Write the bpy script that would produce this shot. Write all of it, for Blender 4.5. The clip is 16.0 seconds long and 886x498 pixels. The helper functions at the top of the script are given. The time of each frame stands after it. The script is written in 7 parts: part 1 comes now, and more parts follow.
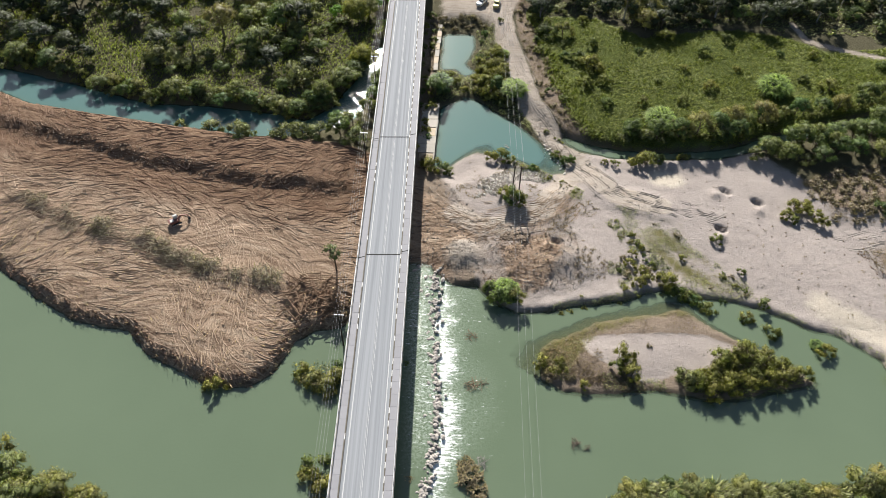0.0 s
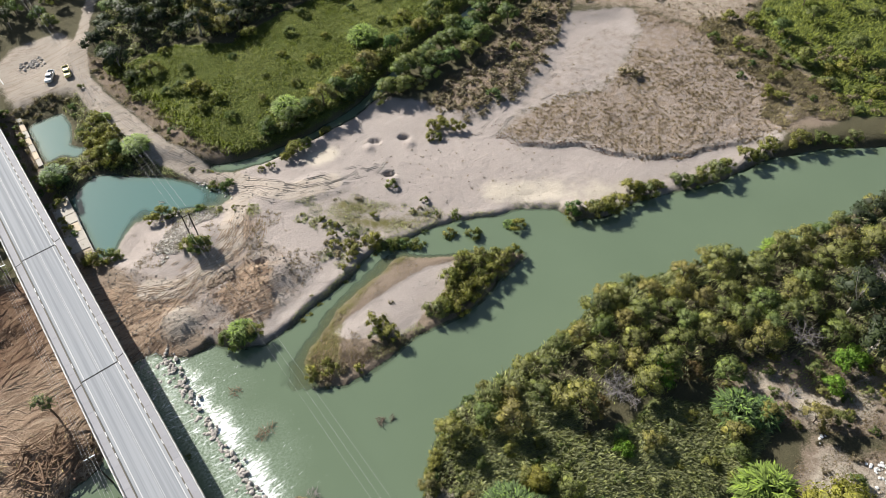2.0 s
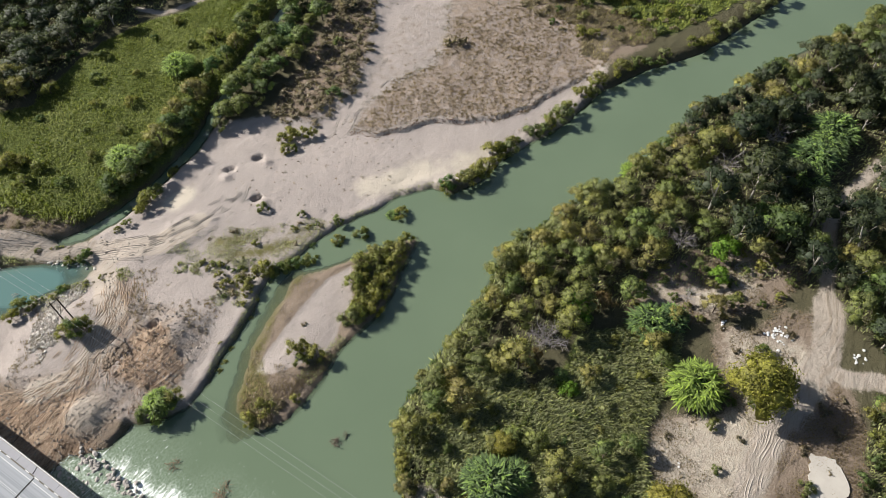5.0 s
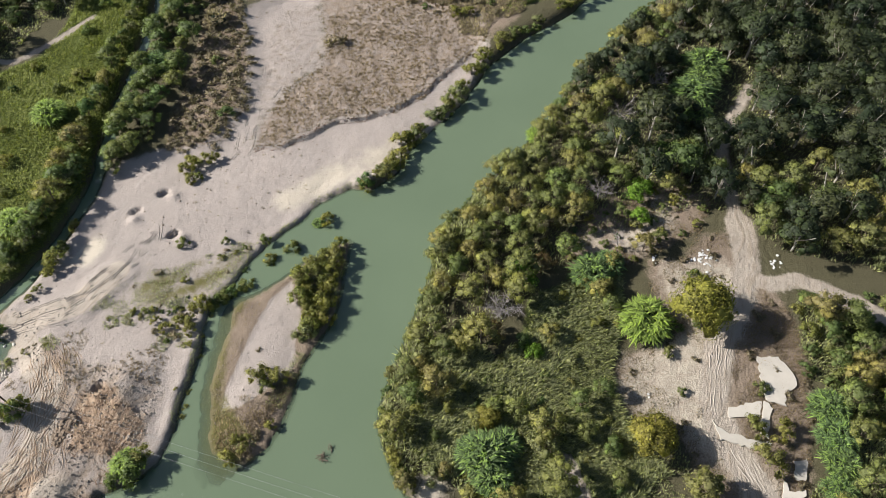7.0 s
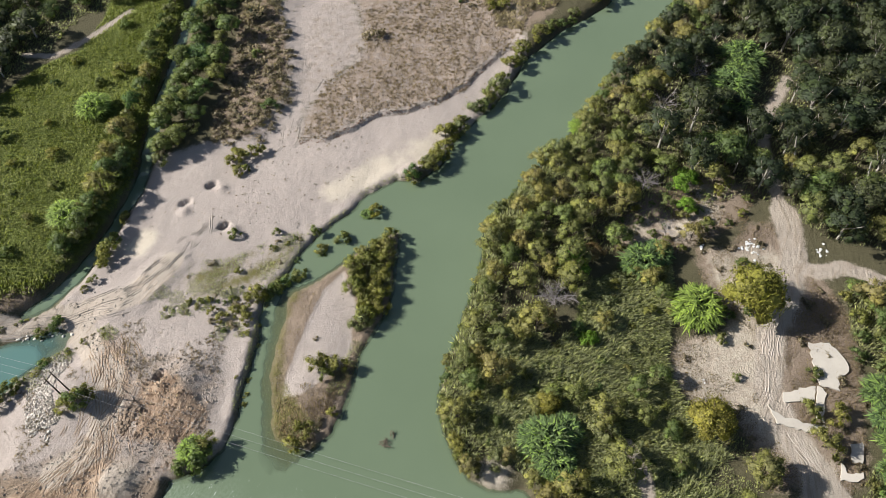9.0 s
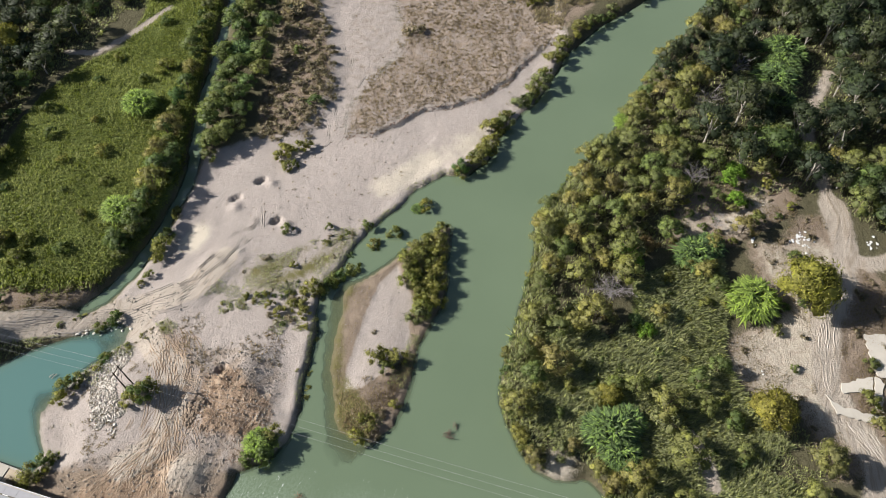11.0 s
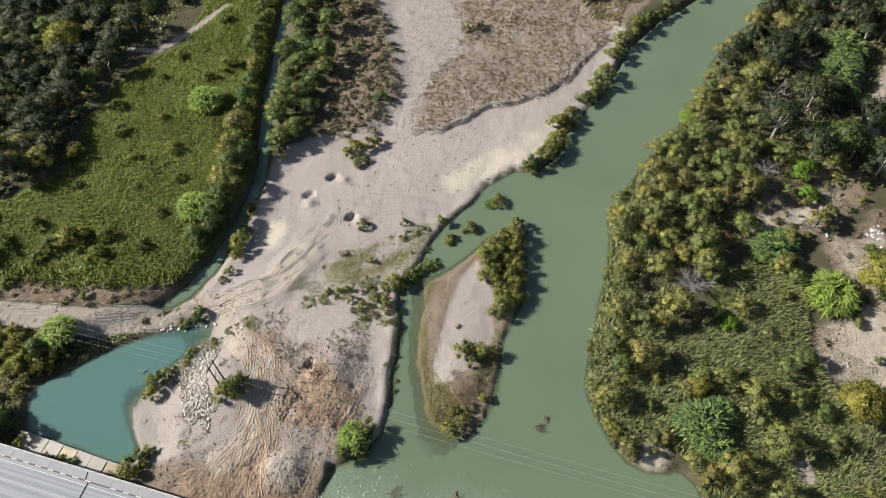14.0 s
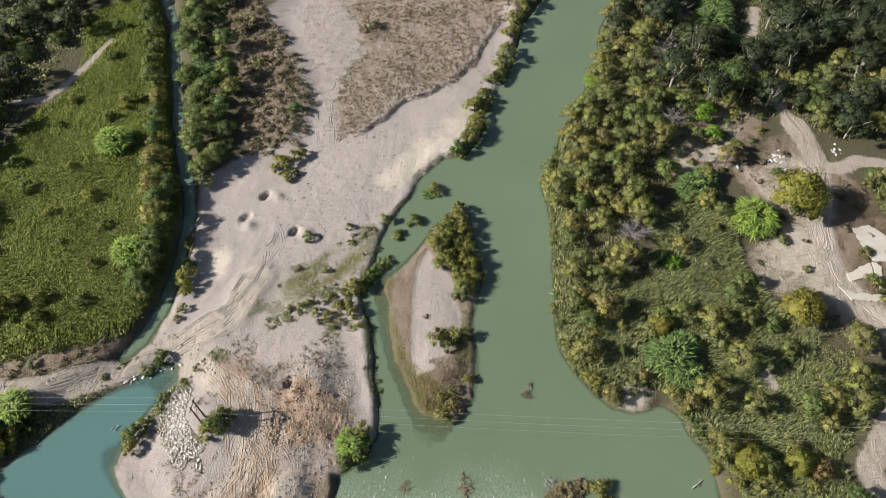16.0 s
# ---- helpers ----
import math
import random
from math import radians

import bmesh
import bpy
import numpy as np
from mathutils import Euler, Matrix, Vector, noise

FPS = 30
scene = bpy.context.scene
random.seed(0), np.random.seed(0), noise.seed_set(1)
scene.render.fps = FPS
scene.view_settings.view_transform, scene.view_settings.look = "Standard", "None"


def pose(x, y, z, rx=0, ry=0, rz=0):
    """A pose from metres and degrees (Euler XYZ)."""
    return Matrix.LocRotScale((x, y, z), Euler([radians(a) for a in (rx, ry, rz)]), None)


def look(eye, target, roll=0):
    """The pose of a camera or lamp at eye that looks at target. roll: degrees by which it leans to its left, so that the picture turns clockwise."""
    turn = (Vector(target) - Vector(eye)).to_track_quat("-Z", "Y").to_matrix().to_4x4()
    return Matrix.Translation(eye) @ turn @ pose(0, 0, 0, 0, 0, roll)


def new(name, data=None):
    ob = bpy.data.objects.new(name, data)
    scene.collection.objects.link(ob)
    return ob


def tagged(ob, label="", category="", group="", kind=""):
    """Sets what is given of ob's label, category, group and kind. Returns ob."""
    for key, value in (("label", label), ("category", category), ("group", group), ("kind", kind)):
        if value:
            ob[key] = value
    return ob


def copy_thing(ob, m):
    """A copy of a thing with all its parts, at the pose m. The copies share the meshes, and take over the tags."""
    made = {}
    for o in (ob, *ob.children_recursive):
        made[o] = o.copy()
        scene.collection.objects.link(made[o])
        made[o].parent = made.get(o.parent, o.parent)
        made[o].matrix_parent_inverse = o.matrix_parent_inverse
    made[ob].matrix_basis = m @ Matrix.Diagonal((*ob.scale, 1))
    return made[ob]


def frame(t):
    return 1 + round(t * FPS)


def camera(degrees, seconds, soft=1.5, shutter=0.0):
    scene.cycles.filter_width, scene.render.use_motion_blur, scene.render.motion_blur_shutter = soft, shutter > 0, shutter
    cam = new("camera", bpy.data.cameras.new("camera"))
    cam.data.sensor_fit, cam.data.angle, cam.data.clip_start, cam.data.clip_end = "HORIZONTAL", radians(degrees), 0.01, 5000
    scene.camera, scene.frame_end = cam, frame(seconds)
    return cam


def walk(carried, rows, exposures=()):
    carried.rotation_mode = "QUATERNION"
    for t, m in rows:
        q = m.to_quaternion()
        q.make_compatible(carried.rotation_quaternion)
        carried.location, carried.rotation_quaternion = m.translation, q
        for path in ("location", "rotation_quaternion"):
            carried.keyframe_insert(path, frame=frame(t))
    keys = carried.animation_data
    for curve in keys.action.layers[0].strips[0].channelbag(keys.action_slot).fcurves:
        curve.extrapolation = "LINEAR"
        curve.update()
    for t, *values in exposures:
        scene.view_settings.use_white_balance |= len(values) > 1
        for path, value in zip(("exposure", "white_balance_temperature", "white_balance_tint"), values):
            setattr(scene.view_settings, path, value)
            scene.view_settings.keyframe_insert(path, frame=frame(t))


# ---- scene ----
cam = camera(64.1, 16.0, soft=0.6)
PATH = [
    (0, (3.21, -1.42, 123.96), (1.36, 30.43, 85.46), 0.28),
    (0.5, (3.65, -2.12, 124.17), (7.17, 29.70, 85.76), -0.82),
    (1, (3.70, -2.39, 124.41), (12.12, 28.46, 85.97), -1.71),
    (1.5, (3.39, -2.26, 124.68), (16.37, 26.78, 86.11), -2.33),
    (2, (2.79, -1.78, 124.98), (20.06, 24.68, 86.23), -2.55),
    (2.5, (1.92, -0.97, 125.30), (21.50, 23.51, 86.34), -2.77),
    (3, (0.85, 0.13, 125.63), (20.58, 24.34, 86.58), -2.57),
    (3.5, (-0.40, 1.50, 125.97), (19.34, 25.55, 86.83), -2.49),
    (4, (-1.79, 3.10, 126.31), (17.95, 27.02, 87.09), -2.33),
    (4.5, (-3.29, 4.91, 126.64), (18.15, 27.01, 87.25), -2.42),
    (5, (-4.86, 6.90, 126.98), (19.61, 24.97, 87.29), -2.73),
    (7.5, (-12.96, 18.83, 128.50), (14.78, 29.37, 88.27), -2.36),
    (8, (-14.51, 21.47, 128.77), (13.21, 31.96, 88.50), -2.29),
    (8.5, (-16.00, 24.16, 129.02), (11.68, 34.58, 88.71), -2.22),
    (9, (-17.43, 26.90, 129.26), (10.20, 37.26, 88.90), -2.24),
    (11.5, (-23.64, 40.77, 130.34), (3.84, 50.94, 89.83), -2.24),
    (12, (-24.73, 43.54, 130.55), (2.73, 53.64, 90.01), -2.17),
    (12.5, (-25.81, 46.30, 130.77), (1.61, 56.35, 90.18), -2.20),
    (13, (-26.87, 49.06, 131.00), (0.53, 59.08, 90.40), -2.23),
    (13.5, (-27.95, 51.80, 131.26), (-0.57, 61.83, 90.63), -2.26),
    (14, (-29.07, 54.55, 131.53), (-1.72, 64.58, 90.89), -2.32),
    (14.5, (-30.25, 57.29, 131.84), (-2.94, 67.29, 91.17), -2.36),
    (15, (-31.53, 60.04, 132.19), (-3.75, 68.38, 91.46), -2.19),
    (15.5, (-32.93, 62.81, 132.58), (-4.50, 68.07, 91.78), -1.92),
    (16, (-34.49, 65.60, 133.03), (-5.74, 68.60, 92.23), -1.63),
]
walk(cam, [(t, look(eye, target, roll)) for t, eye, target, roll in PATH], exposures=[(0, 1.02), (1.5, 1.01), (2.0, 1.05), (2.5, 1.17), (3.0, 1.17), (3.5, 1.10), (4.5, 0.94), (7.5, 1.03), (11.5, 1.0), (16, 0.92)])

# ---- light: low autumn sun from the north, clear sky ----
SUN_EL, SUN_AZ = radians(31), radians(-10)
world = bpy.data.worlds.new("sky")
scene.world = world
world.use_nodes = True
sky = world.node_tree.nodes.new("ShaderNodeTexSky")
sky.sky_type, sky.sun_disc = "NISHITA", False
sky.sun_elevation, sky.sun_rotation = SUN_EL, SUN_AZ
sky.air_density, sky.dust_density, sky.ozone_density = 1.0, 1.5, 1.0
world.node_tree.nodes["Background"].inputs[1].default_value = 0.05
world.node_tree.links.new(sky.outputs[0], world.node_tree.nodes["Background"].inputs[0])
sun = new("sun", bpy.data.lights.new("sun", "SUN"))
sun.data.energy, sun.data.angle, sun.data.color = 5.0, radians(0.6), (1.0, 0.955, 0.90)
sun_way = Vector((math.sin(SUN_AZ) * math.cos(SUN_EL), math.cos(SUN_AZ) * math.cos(SUN_EL), math.sin(SUN_EL)))
sun.matrix_world = look(sun_way * 300, (0, 0, 0))


# ---- materials ----
class Mat:
    """A small helper to wire a node material."""

    def __init__(self, name, rough=0.9, spec=0.2):
        self.mat = bpy.data.materials.new(name)
        self.mat.use_nodes = True
        self.t = self.mat.node_tree
        self.b = self.t.nodes["Principled BSDF"]
        self.b.inputs["Roughness"].default_value = rough
        self.b.inputs["Specular IOR Level"].default_value = spec
        self.pos = self.t.nodes.new("ShaderNodeTexCoord").outputs["Object"]

    def world(self):
        self.pos = self.t.nodes.new("ShaderNodeNewGeometry").outputs["Position"]
        return self

    def put(self, socket, value):
        if isinstance(value, bpy.types.NodeSocket):
            self.t.links.new(value, socket)
        elif isinstance(value, (tuple, list)):
            socket.default_value = (*value, 1.0) if len(value) == 3 and len(socket.default_value) == 4 else value
        else:
            socket.default_value = value

    def noise(self, scale, detail=4, rough=0.55, warp=0.0, pos=None):
        n = self.t.nodes.new("ShaderNodeTexNoise")
        n.inputs["Scale"].default_value, n.inputs["Detail"].default_value = scale, detail
        n.inputs["Roughness"].default_value, n.inputs["Distortion"].default_value = rough, warp
        self.t.links.new(pos or self.pos, n.inputs["Vector"])
        return n.outputs["Fac"]

    def wave(self, scale, distort=6.0, dscale=0.4, pos=None, turn=0.0, detail=2):
        m = self.t.nodes.new("ShaderNodeMapping")
        m.inputs["Rotation"].default_value = (0, 0, turn)
        self.t.links.new(pos or self.pos, m.inputs["Vector"])
        n = self.t.nodes.new("ShaderNodeTexWave")
        n.inputs["Scale"].default_value, n.inputs["Distortion"].default_value = scale, distort
        n.inputs["Detail"].default_value, n.inputs["Detail Scale"].default_value = detail, dscale
        self.t.links.new(m.outputs[0], n.inputs["Vector"])
        return n.outputs["Fac"]

    def voronoi(self, scale, feature="F1", out="Distance"):
        n = self.t.nodes.new("ShaderNodeTexVoronoi")
        n.feature = feature
        n.inputs["Scale"].default_value = scale
        self.t.links.new(self.pos, n.inputs["Vector"])
        return n.outputs[out]

    def math(self, op, a, b=0.5, clamp=False):
        n = self.t.nodes.new("ShaderNodeMath")
        n.operation, n.use_clamp = op, clamp
        self.put(n.inputs[0], a), self.put(n.inputs[1], b)
        return n.outputs[0]

    def span(self, v, lo, hi, a=0.0, b=1.0):
        n = self.t.nodes.new("ShaderNodeMapRange")
        n.interpolation_type = "SMOOTHSTEP"
        for i, x in enumerate((v, lo, hi, a, b)):
            self.put(n.inputs[i], x)
        return n.outputs[0]

    def mix(self, f, a, b, mode="MIX"):
        n = self.t.nodes.new("ShaderNodeMix")
        n.data_type, n.blend_type = "RGBA", mode
        self.put(n.inputs[0], f), self.put(n.inputs[6], a), self.put(n.inputs[7], b)
        return n.outputs[2]

    def ramp(self, f, *stops):
        n = self.t.nodes.new("ShaderNodeValToRGB")
        while len(n.color_ramp.elements) < len(stops):
            n.color_ramp.elements.new(0.5)
        for e, (p, c) in zip(n.color_ramp.elements, stops):
            e.position, e.color = p, (*c, 1)
        self.put(n.inputs[0], f)
        return n.outputs[0]

    def attr(self, name, out="Fac"):
        n = self.t.nodes.new("ShaderNodeAttribute")
        n.attribute_name = name
        return n.outputs[out]

    def info(self):
        return self.t.nodes.new("ShaderNodeObjectInfo").outputs["Random"]

    def island(self):
        return self.t.nodes.new("ShaderNodeNewGeometry").outputs["Random Per Island"]

    def bump(self, h, strength=0.5, dist=0.1):
        n = self.t.nodes.new("ShaderNodeBump")
        n.inputs["Strength"].default_value, n.inputs["Distance"].default_value = strength, dist
        self.t.links.new(h, n.inputs["Height"])
        self.t.links.new(n.outputs[0], self.b.inputs["Normal"])

    def color(self, c):
        self.put(self.b.inputs["Base Color"], c)
        return self


def plain(name, c, rough=0.7, spec=0.3, metal=0.0, grain=3.0, vary=0.25):
    """A surface with a blotchy and a fine variation, and a little difference from piece to piece."""
    m = Mat(name, rough, spec)
    m.b.inputs["Metallic"].default_value = metal
    n = m.math("ADD", m.math("MULTIPLY", m.noise(grain, 5), 0.6), m.math("MULTIPLY", m.info(), 0.4))
    m.color(m.mix(n, tuple(v * (1 - vary) for v in c), tuple(min(1, v * (1 + vary)) for v in c)))
    m.bump(m.noise(grain * 8, 3), 0.25, 0.02)
    return m.mat


def foliage(name, *stops, leaf=0.34, through_light=0.3):
    """Leaves: a hue for the plant, a shade for each leaf, some light through them."""
    m = Mat(name, 0.6, 0.25)
    base = m.ramp(m.info(), *stops)
    shade = m.ramp(m.island(), (0.0, (1 - leaf,) * 3), (0.6, (1.0,) * 3), (1.0, (1 + leaf, 1 + leaf, 1.0)))
    c = m.mix(1.0, base, shade, "MULTIPLY")
    c = m.mix(m.math("MULTIPLY", m.noise(0.7, 3), 0.2), c, m.mix(1.0, c, (1.35, 1.2, 0.8), "MULTIPLY"))
    m.color(c)
    tr = m.t.nodes.new("ShaderNodeBsdfTranslucent")
    m.put(tr.inputs[0], m.mix(1.0, c, (1.2, 1.35, 0.7), "MULTIPLY"))
    ms = m.t.nodes.new("ShaderNodeMixShader")
    ms.inputs[0].default_value = through_light
    m.t.links.new(m.b.outputs[0], ms.inputs[1]), m.t.links.new(tr.outputs[0], ms.inputs[2])
    m.t.links.new(ms.outputs[0], m.t.nodes["Material Output"].inputs[0])
    return m.mat


def ground_material():
    m = Mat("ground_cover", 0.95, 0.1).world()
    a = m.t.nodes.new("ShaderNodeSeparateColor")
    b = m.t.nodes.new("ShaderNodeSeparateColor")
    m.t.links.new(m.attr("cover_a", "Color"), a.inputs[0]), m.t.links.new(m.attr("cover_b", "Color"), b.inputs[0])
    earth, gravel, road = a.outputs
    grass, scrub, pale = b.outputs
    wet = m.attr("wet")
    turf = m.attr("turf")
    big, mid, fine = m.noise(0.09, 5), m.noise(0.5, 6, 0.65), m.noise(3.2, 5, 0.7)
    edge = m.math("SUBTRACT", m.math("ADD", mid, fine), 1.0)

    def cut(mask, soft=0.22):
        return m.span(m.math("ADD", mask, m.math("MULTIPLY", edge, 0.9)), 0.5 - soft, 0.5 + soft)

    def streaks(turn, squeeze, scale, warp=9.0):
        """Drawn-out ridges that bend with the way the machines went."""
        bend = m.t.nodes.new("ShaderNodeTexNoise")
        bend.inputs["Scale"].default_value, bend.inputs["Detail"].default_value = 0.045, 1.5
        m.t.links.new(m.pos, bend.inputs["Vector"])
        push = m.t.nodes.new("ShaderNodeVectorMath")
        push.operation = "MULTIPLY_ADD"
        m.t.links.new(bend.outputs["Color"], push.inputs[0])
        push.inputs[1].default_value = (warp, warp, 0)
        m.t.links.new(m.pos, push.inputs[2])
        turned = m.t.nodes.new("ShaderNodeMapping")
        turned.inputs["Rotation"].default_value, turned.inputs["Scale"].default_value = (0, 0, turn), (1 / squeeze, 1, 1)
        m.t.links.new(push.outputs[0], turned.inputs["Vector"])
        return m.noise(scale, 4, 0.6, pos=turned.outputs[0])

    which = m.span(m.noise(0.035, 2), 0.46, 0.54)
    sa, sb = streaks(0.15, 9.0, 1.3, 22.0), streaks(1.2, 9.0, 1.2, 26.0)
    rut = m.mix(which, sa, sb)
    rut2 = streaks(-0.7, 10.0, 1.5, 14.0)
    soil = m.mix(fine, (0.045, 0.045, 0.025), (0.14, 0.125, 0.075))
    grass_c = m.mix(mid, (0.085, 0.11, 0.03), (0.15, 0.175, 0.05))
    scrub_c = m.mix(fine, (0.16, 0.122, 0.09), (0.31, 0.248, 0.19))
    speck = m.noise(8.0, 3, 0.8)
    gravel_c = m.mix(big, (0.262, 0.227, 0.205), (0.345, 0.302, 0.274))
    gravel_c = m.mix(m.math("MULTIPLY", m.span(speck, 0.54, 0.64), 0.4), gravel_c, (0.15, 0.125, 0.105))
    gravel_c = m.mix(m.math("MULTIPLY", m.span(speck, 0.46, 0.38), 0.5), gravel_c, (0.50, 0.455, 0.405))
    gravel_c = m.mix(m.math("MULTIPLY", m.span(fine, 0.54, 0.68), 0.32), gravel_c, (0.19, 0.16, 0.138))
    gravel_c = m.mix(m.math("MULTIPLY", m.span(fine, 0.46, 0.36), 0.4), gravel_c, (0.48, 0.435, 0.39))
    gravel_c = m.mix(m.math("MULTIPLY", m.span(rut2, 0.54, 0.66), 0.25), gravel_c, (0.42, 0.38, 0.34))
    gravel_c = m.mix(m.math("MULTIPLY", m.span(mid, 0.58, 0.72), 0.3), gravel_c, (0.27, 0.222, 0.18))
    earth_c = m.mix(big, (0.245, 0.168, 0.112), (0.335, 0.25, 0.18))
    earth_c = m.mix(m.math("MULTIPLY", m.span(rut, 0.5, 0.62), 0.75), earth_c, (0.115, 0.075, 0.05))
    earth_c = m.mix(m.math("MULTIPLY", m.span(rut, 0.48, 0.36), 0.55), earth_c, (0.45, 0.36, 0.265))
    earth_c = m.mix(m.math("MULTIPLY", m.span(fine, 0.52, 0.64), 0.55), earth_c, (0.13, 0.088, 0.06))
    earth_c = m.mix(m.math("MULTIPLY", m.span(fine, 0.46, 0.36), 0.5), earth_c, (0.43, 0.335, 0.25))
    earth_c = m.mix(m.math("MULTIPLY", m.attr("damp"), 0.9), earth_c, m.mix(1.0, earth_c, (0.56, 0.48, 0.43), "MULTIPLY"))
    road_c = m.mix(mid, (0.325, 0.278, 0.23), (0.425, 0.374, 0.315))
    road_c = m.mix(m.math("MULTIPLY", m.span(rut2, 0.5, 0.65), 0.5), road_c, (0.25, 0.20, 0.15))
    c = m.mix(cut(grass), soil, grass_c)
    c = m.mix(cut(scrub), c, scrub_c)
    c = m.mix(cut(gravel), c, gravel_c)
    c = m.mix(cut(earth), c, earth_c)
    c = m.mix(cut(pale, 0.35), c, m.mix(fine, (0.40, 0.35, 0.28), (0.56, 0.50, 0.41)))
    c = m.mix(cut(turf, 0.3), c, m.mix(fine, (0.06, 0.07, 0.02), (0.20, 0.17, 0.07)))
    c = m.mix(cut(road, 0.3), c, road_c)
    c = m.mix(m.math("MULTIPLY", wet, 0.6), c, (0.14, 0.12, 0.08))
    m.color(c)
    rough_ruts = m.math("MULTIPLY", m.math("ADD", m.math("MULTIPLY", rut, earth), m.math("MULTIPLY", rut2, m.math("ADD", earth, road))), 0.5)
    h = m.math("ADD", m.math("ADD", rough_ruts, m.math("MULTIPLY", mid, 0.9)), m.math("MULTIPLY", fine, 0.5))
    calm = m.math("SUBTRACT", 1.0, m.math("MULTIPLY", gravel, 0.6))
    m.bump(m.math("MULTIPLY", m.math("ADD", h, m.math("MULTIPLY", speck, 0.22)), calm), 1.0, 0.65)
    return m.mat


def water_material():
    """Turbid green river water; clear at the very edge, white where it breaks."""
    m = Mat("river_water", 0.12, 0.5).world()
    depth, foam, pond = m.attr("depth"), m.attr("foam"), m.attr("pond")
    c = m.mix(pond, m.mix(m.noise(0.03, 3), (0.095, 0.129, 0.08), (0.123, 0.162, 0.103)), (0.074, 0.146, 0.134))
    ripples = m.math("ADD", m.noise(1.6, 3, 0.6), m.math("MULTIPLY", m.noise(5.0, 2), 0.5))
    drawn = m.t.nodes.new("ShaderNodeMapping")
    drawn.inputs["Scale"].default_value = (0.45, 1.6, 1.0)
    m.t.links.new(m.pos, drawn.inputs["Vector"])
    streak = m.noise(1.3, 6, 0.75, warp=0.6, pos=drawn.outputs[0])
    white = m.span(m.math("ADD", foam, m.math("MULTIPLY", m.math("SUBTRACT", streak, 0.5), 2.8)), 0.42, 0.8)
    white = m.math("MULTIPLY", white, m.span(foam, 0.01, 0.06))
    c = m.mix(m.math("MULTIPLY", m.span(foam, 0.04, 0.4), m.span(m.noise(2.2, 5, 0.75), 0.4, 0.6)), c, (0.30, 0.36, 0.29))
    m.color(m.mix(white, c, (0.80, 0.83, 0.83)))
    m.put(m.b.inputs["Roughness"], m.span(white, 0.0, 1.0, 0.10, 0.8))
    turb = m.math("ADD", m.math("MULTIPLY", foam, 3.0), 0.12)
    m.bump(m.math("MULTIPLY", ripples, turb), 0.55, 0.16)
    clear = m.t.nodes.new("ShaderNodeBsdfTransparent")
    clear.inputs[0].default_value = (0.85, 0.92, 0.82, 1)
    ms = m.t.nodes.new("ShaderNodeMixShader")
    m.put(ms.inputs[0], m.math("MAXIMUM", m.span(depth, -0.1, 0.75, 0.3, 1.0), white))
    m.t.links.new(clear.outputs[0], ms.inputs[1]), m.t.links.new(m.b.outputs[0], ms.inputs[2])
    m.t.links.new(ms.outputs[0], m.t.nodes["Material Output"].inputs[0])
    return m.mat


GROUND, WATER = ground_material(), water_material()


def asphalt():
    """Light worn asphalt with darker wheel tracks drawn out along the road."""
    m = Mat("worn_asphalt", 0.85, 0.15)
    long = m.t.nodes.new("ShaderNodeMapping")
    long.inputs["Scale"].default_value = (1.6, 0.015, 1.0)
    m.t.links.new(m.pos, long.inputs["Vector"])
    lane = m.noise(1.0, 4, 0.6, pos=long.outputs[0])
    c = m.mix(m.span(lane, 0.35, 0.65), (0.20, 0.215, 0.23), (0.29, 0.305, 0.32))
    m.color(m.mix(m.math("MULTIPLY", m.noise(0.35, 5), 0.4), c, (0.27, 0.275, 0.28)))
    m.bump(m.noise(9, 3), 0.2, 0.01)
    return m.mat


def ridge(name, a, b):
    """Loose soil thrown up by tyres and tracks."""
    m = Mat(name, 0.95, 0.1).world()
    m.color(m.mix(m.math("ADD", m.math("MULTIPLY", m.island(), 0.7), m.math("MULTIPLY", m.noise(1.2, 4), 0.3)), a, b))
    m.bump(m.noise(4, 4), 0.5, 0.1)
    return m.mat


ASPHALT = asphalt()
EARTH_RIDGE = ridge("earth_ridges", (0.205, 0.148, 0.104), (0.415, 0.32, 0.232))
DAMP_RIDGE = ridge("damp_ridges", (0.105, 0.066, 0.044), (0.245, 0.165, 0.115))
CLOD = ridge("dark_clods", (0.12, 0.075, 0.05), (0.29, 0.20, 0.14))
PEBBLE = ridge("dark_pebbles", (0.17, 0.15, 0.13), (0.36, 0.32, 0.28))
RUBBLE_BITS = ridge("pale_bits", (0.33, 0.30, 0.26), (0.55, 0.51, 0.45))
SAND_RIDGE = ridge("sand_ridges", (0.23, 0.2, 0.172), (0.37, 0.33, 0.29))
CONCRETE = plain("grey_concrete", (0.30, 0.29, 0.28), 0.85, grain=0.8)
PAVING = plain("pavement_concrete", (0.262, 0.262, 0.275), 0.8, grain=0.9, vary=0.12)
PALE_CONCRETE = plain("pale_concrete", (0.39, 0.362, 0.315), 0.85, grain=0.7)
STAINED = plain("stained_concrete", (0.42, 0.35, 0.26), 0.85, grain=0.5, vary=0.5)
LINE = plain("road_paint", (0.56, 0.56, 0.54), 0.6, grain=2.0, vary=0.15)
FADED = plain("faded_road_paint", (0.42, 0.425, 0.42), 0.7, grain=0.8, vary=0.3)
DARK_PAINT = plain("dark_paint", (0.10, 0.09, 0.07), 0.7)
STEEL = plain("galvanised_steel", (0.62, 0.63, 0.64), 0.5, 0.5, 0.3)
DARK = plain("dark_rubber", (0.02, 0.02, 0.02), 0.8)
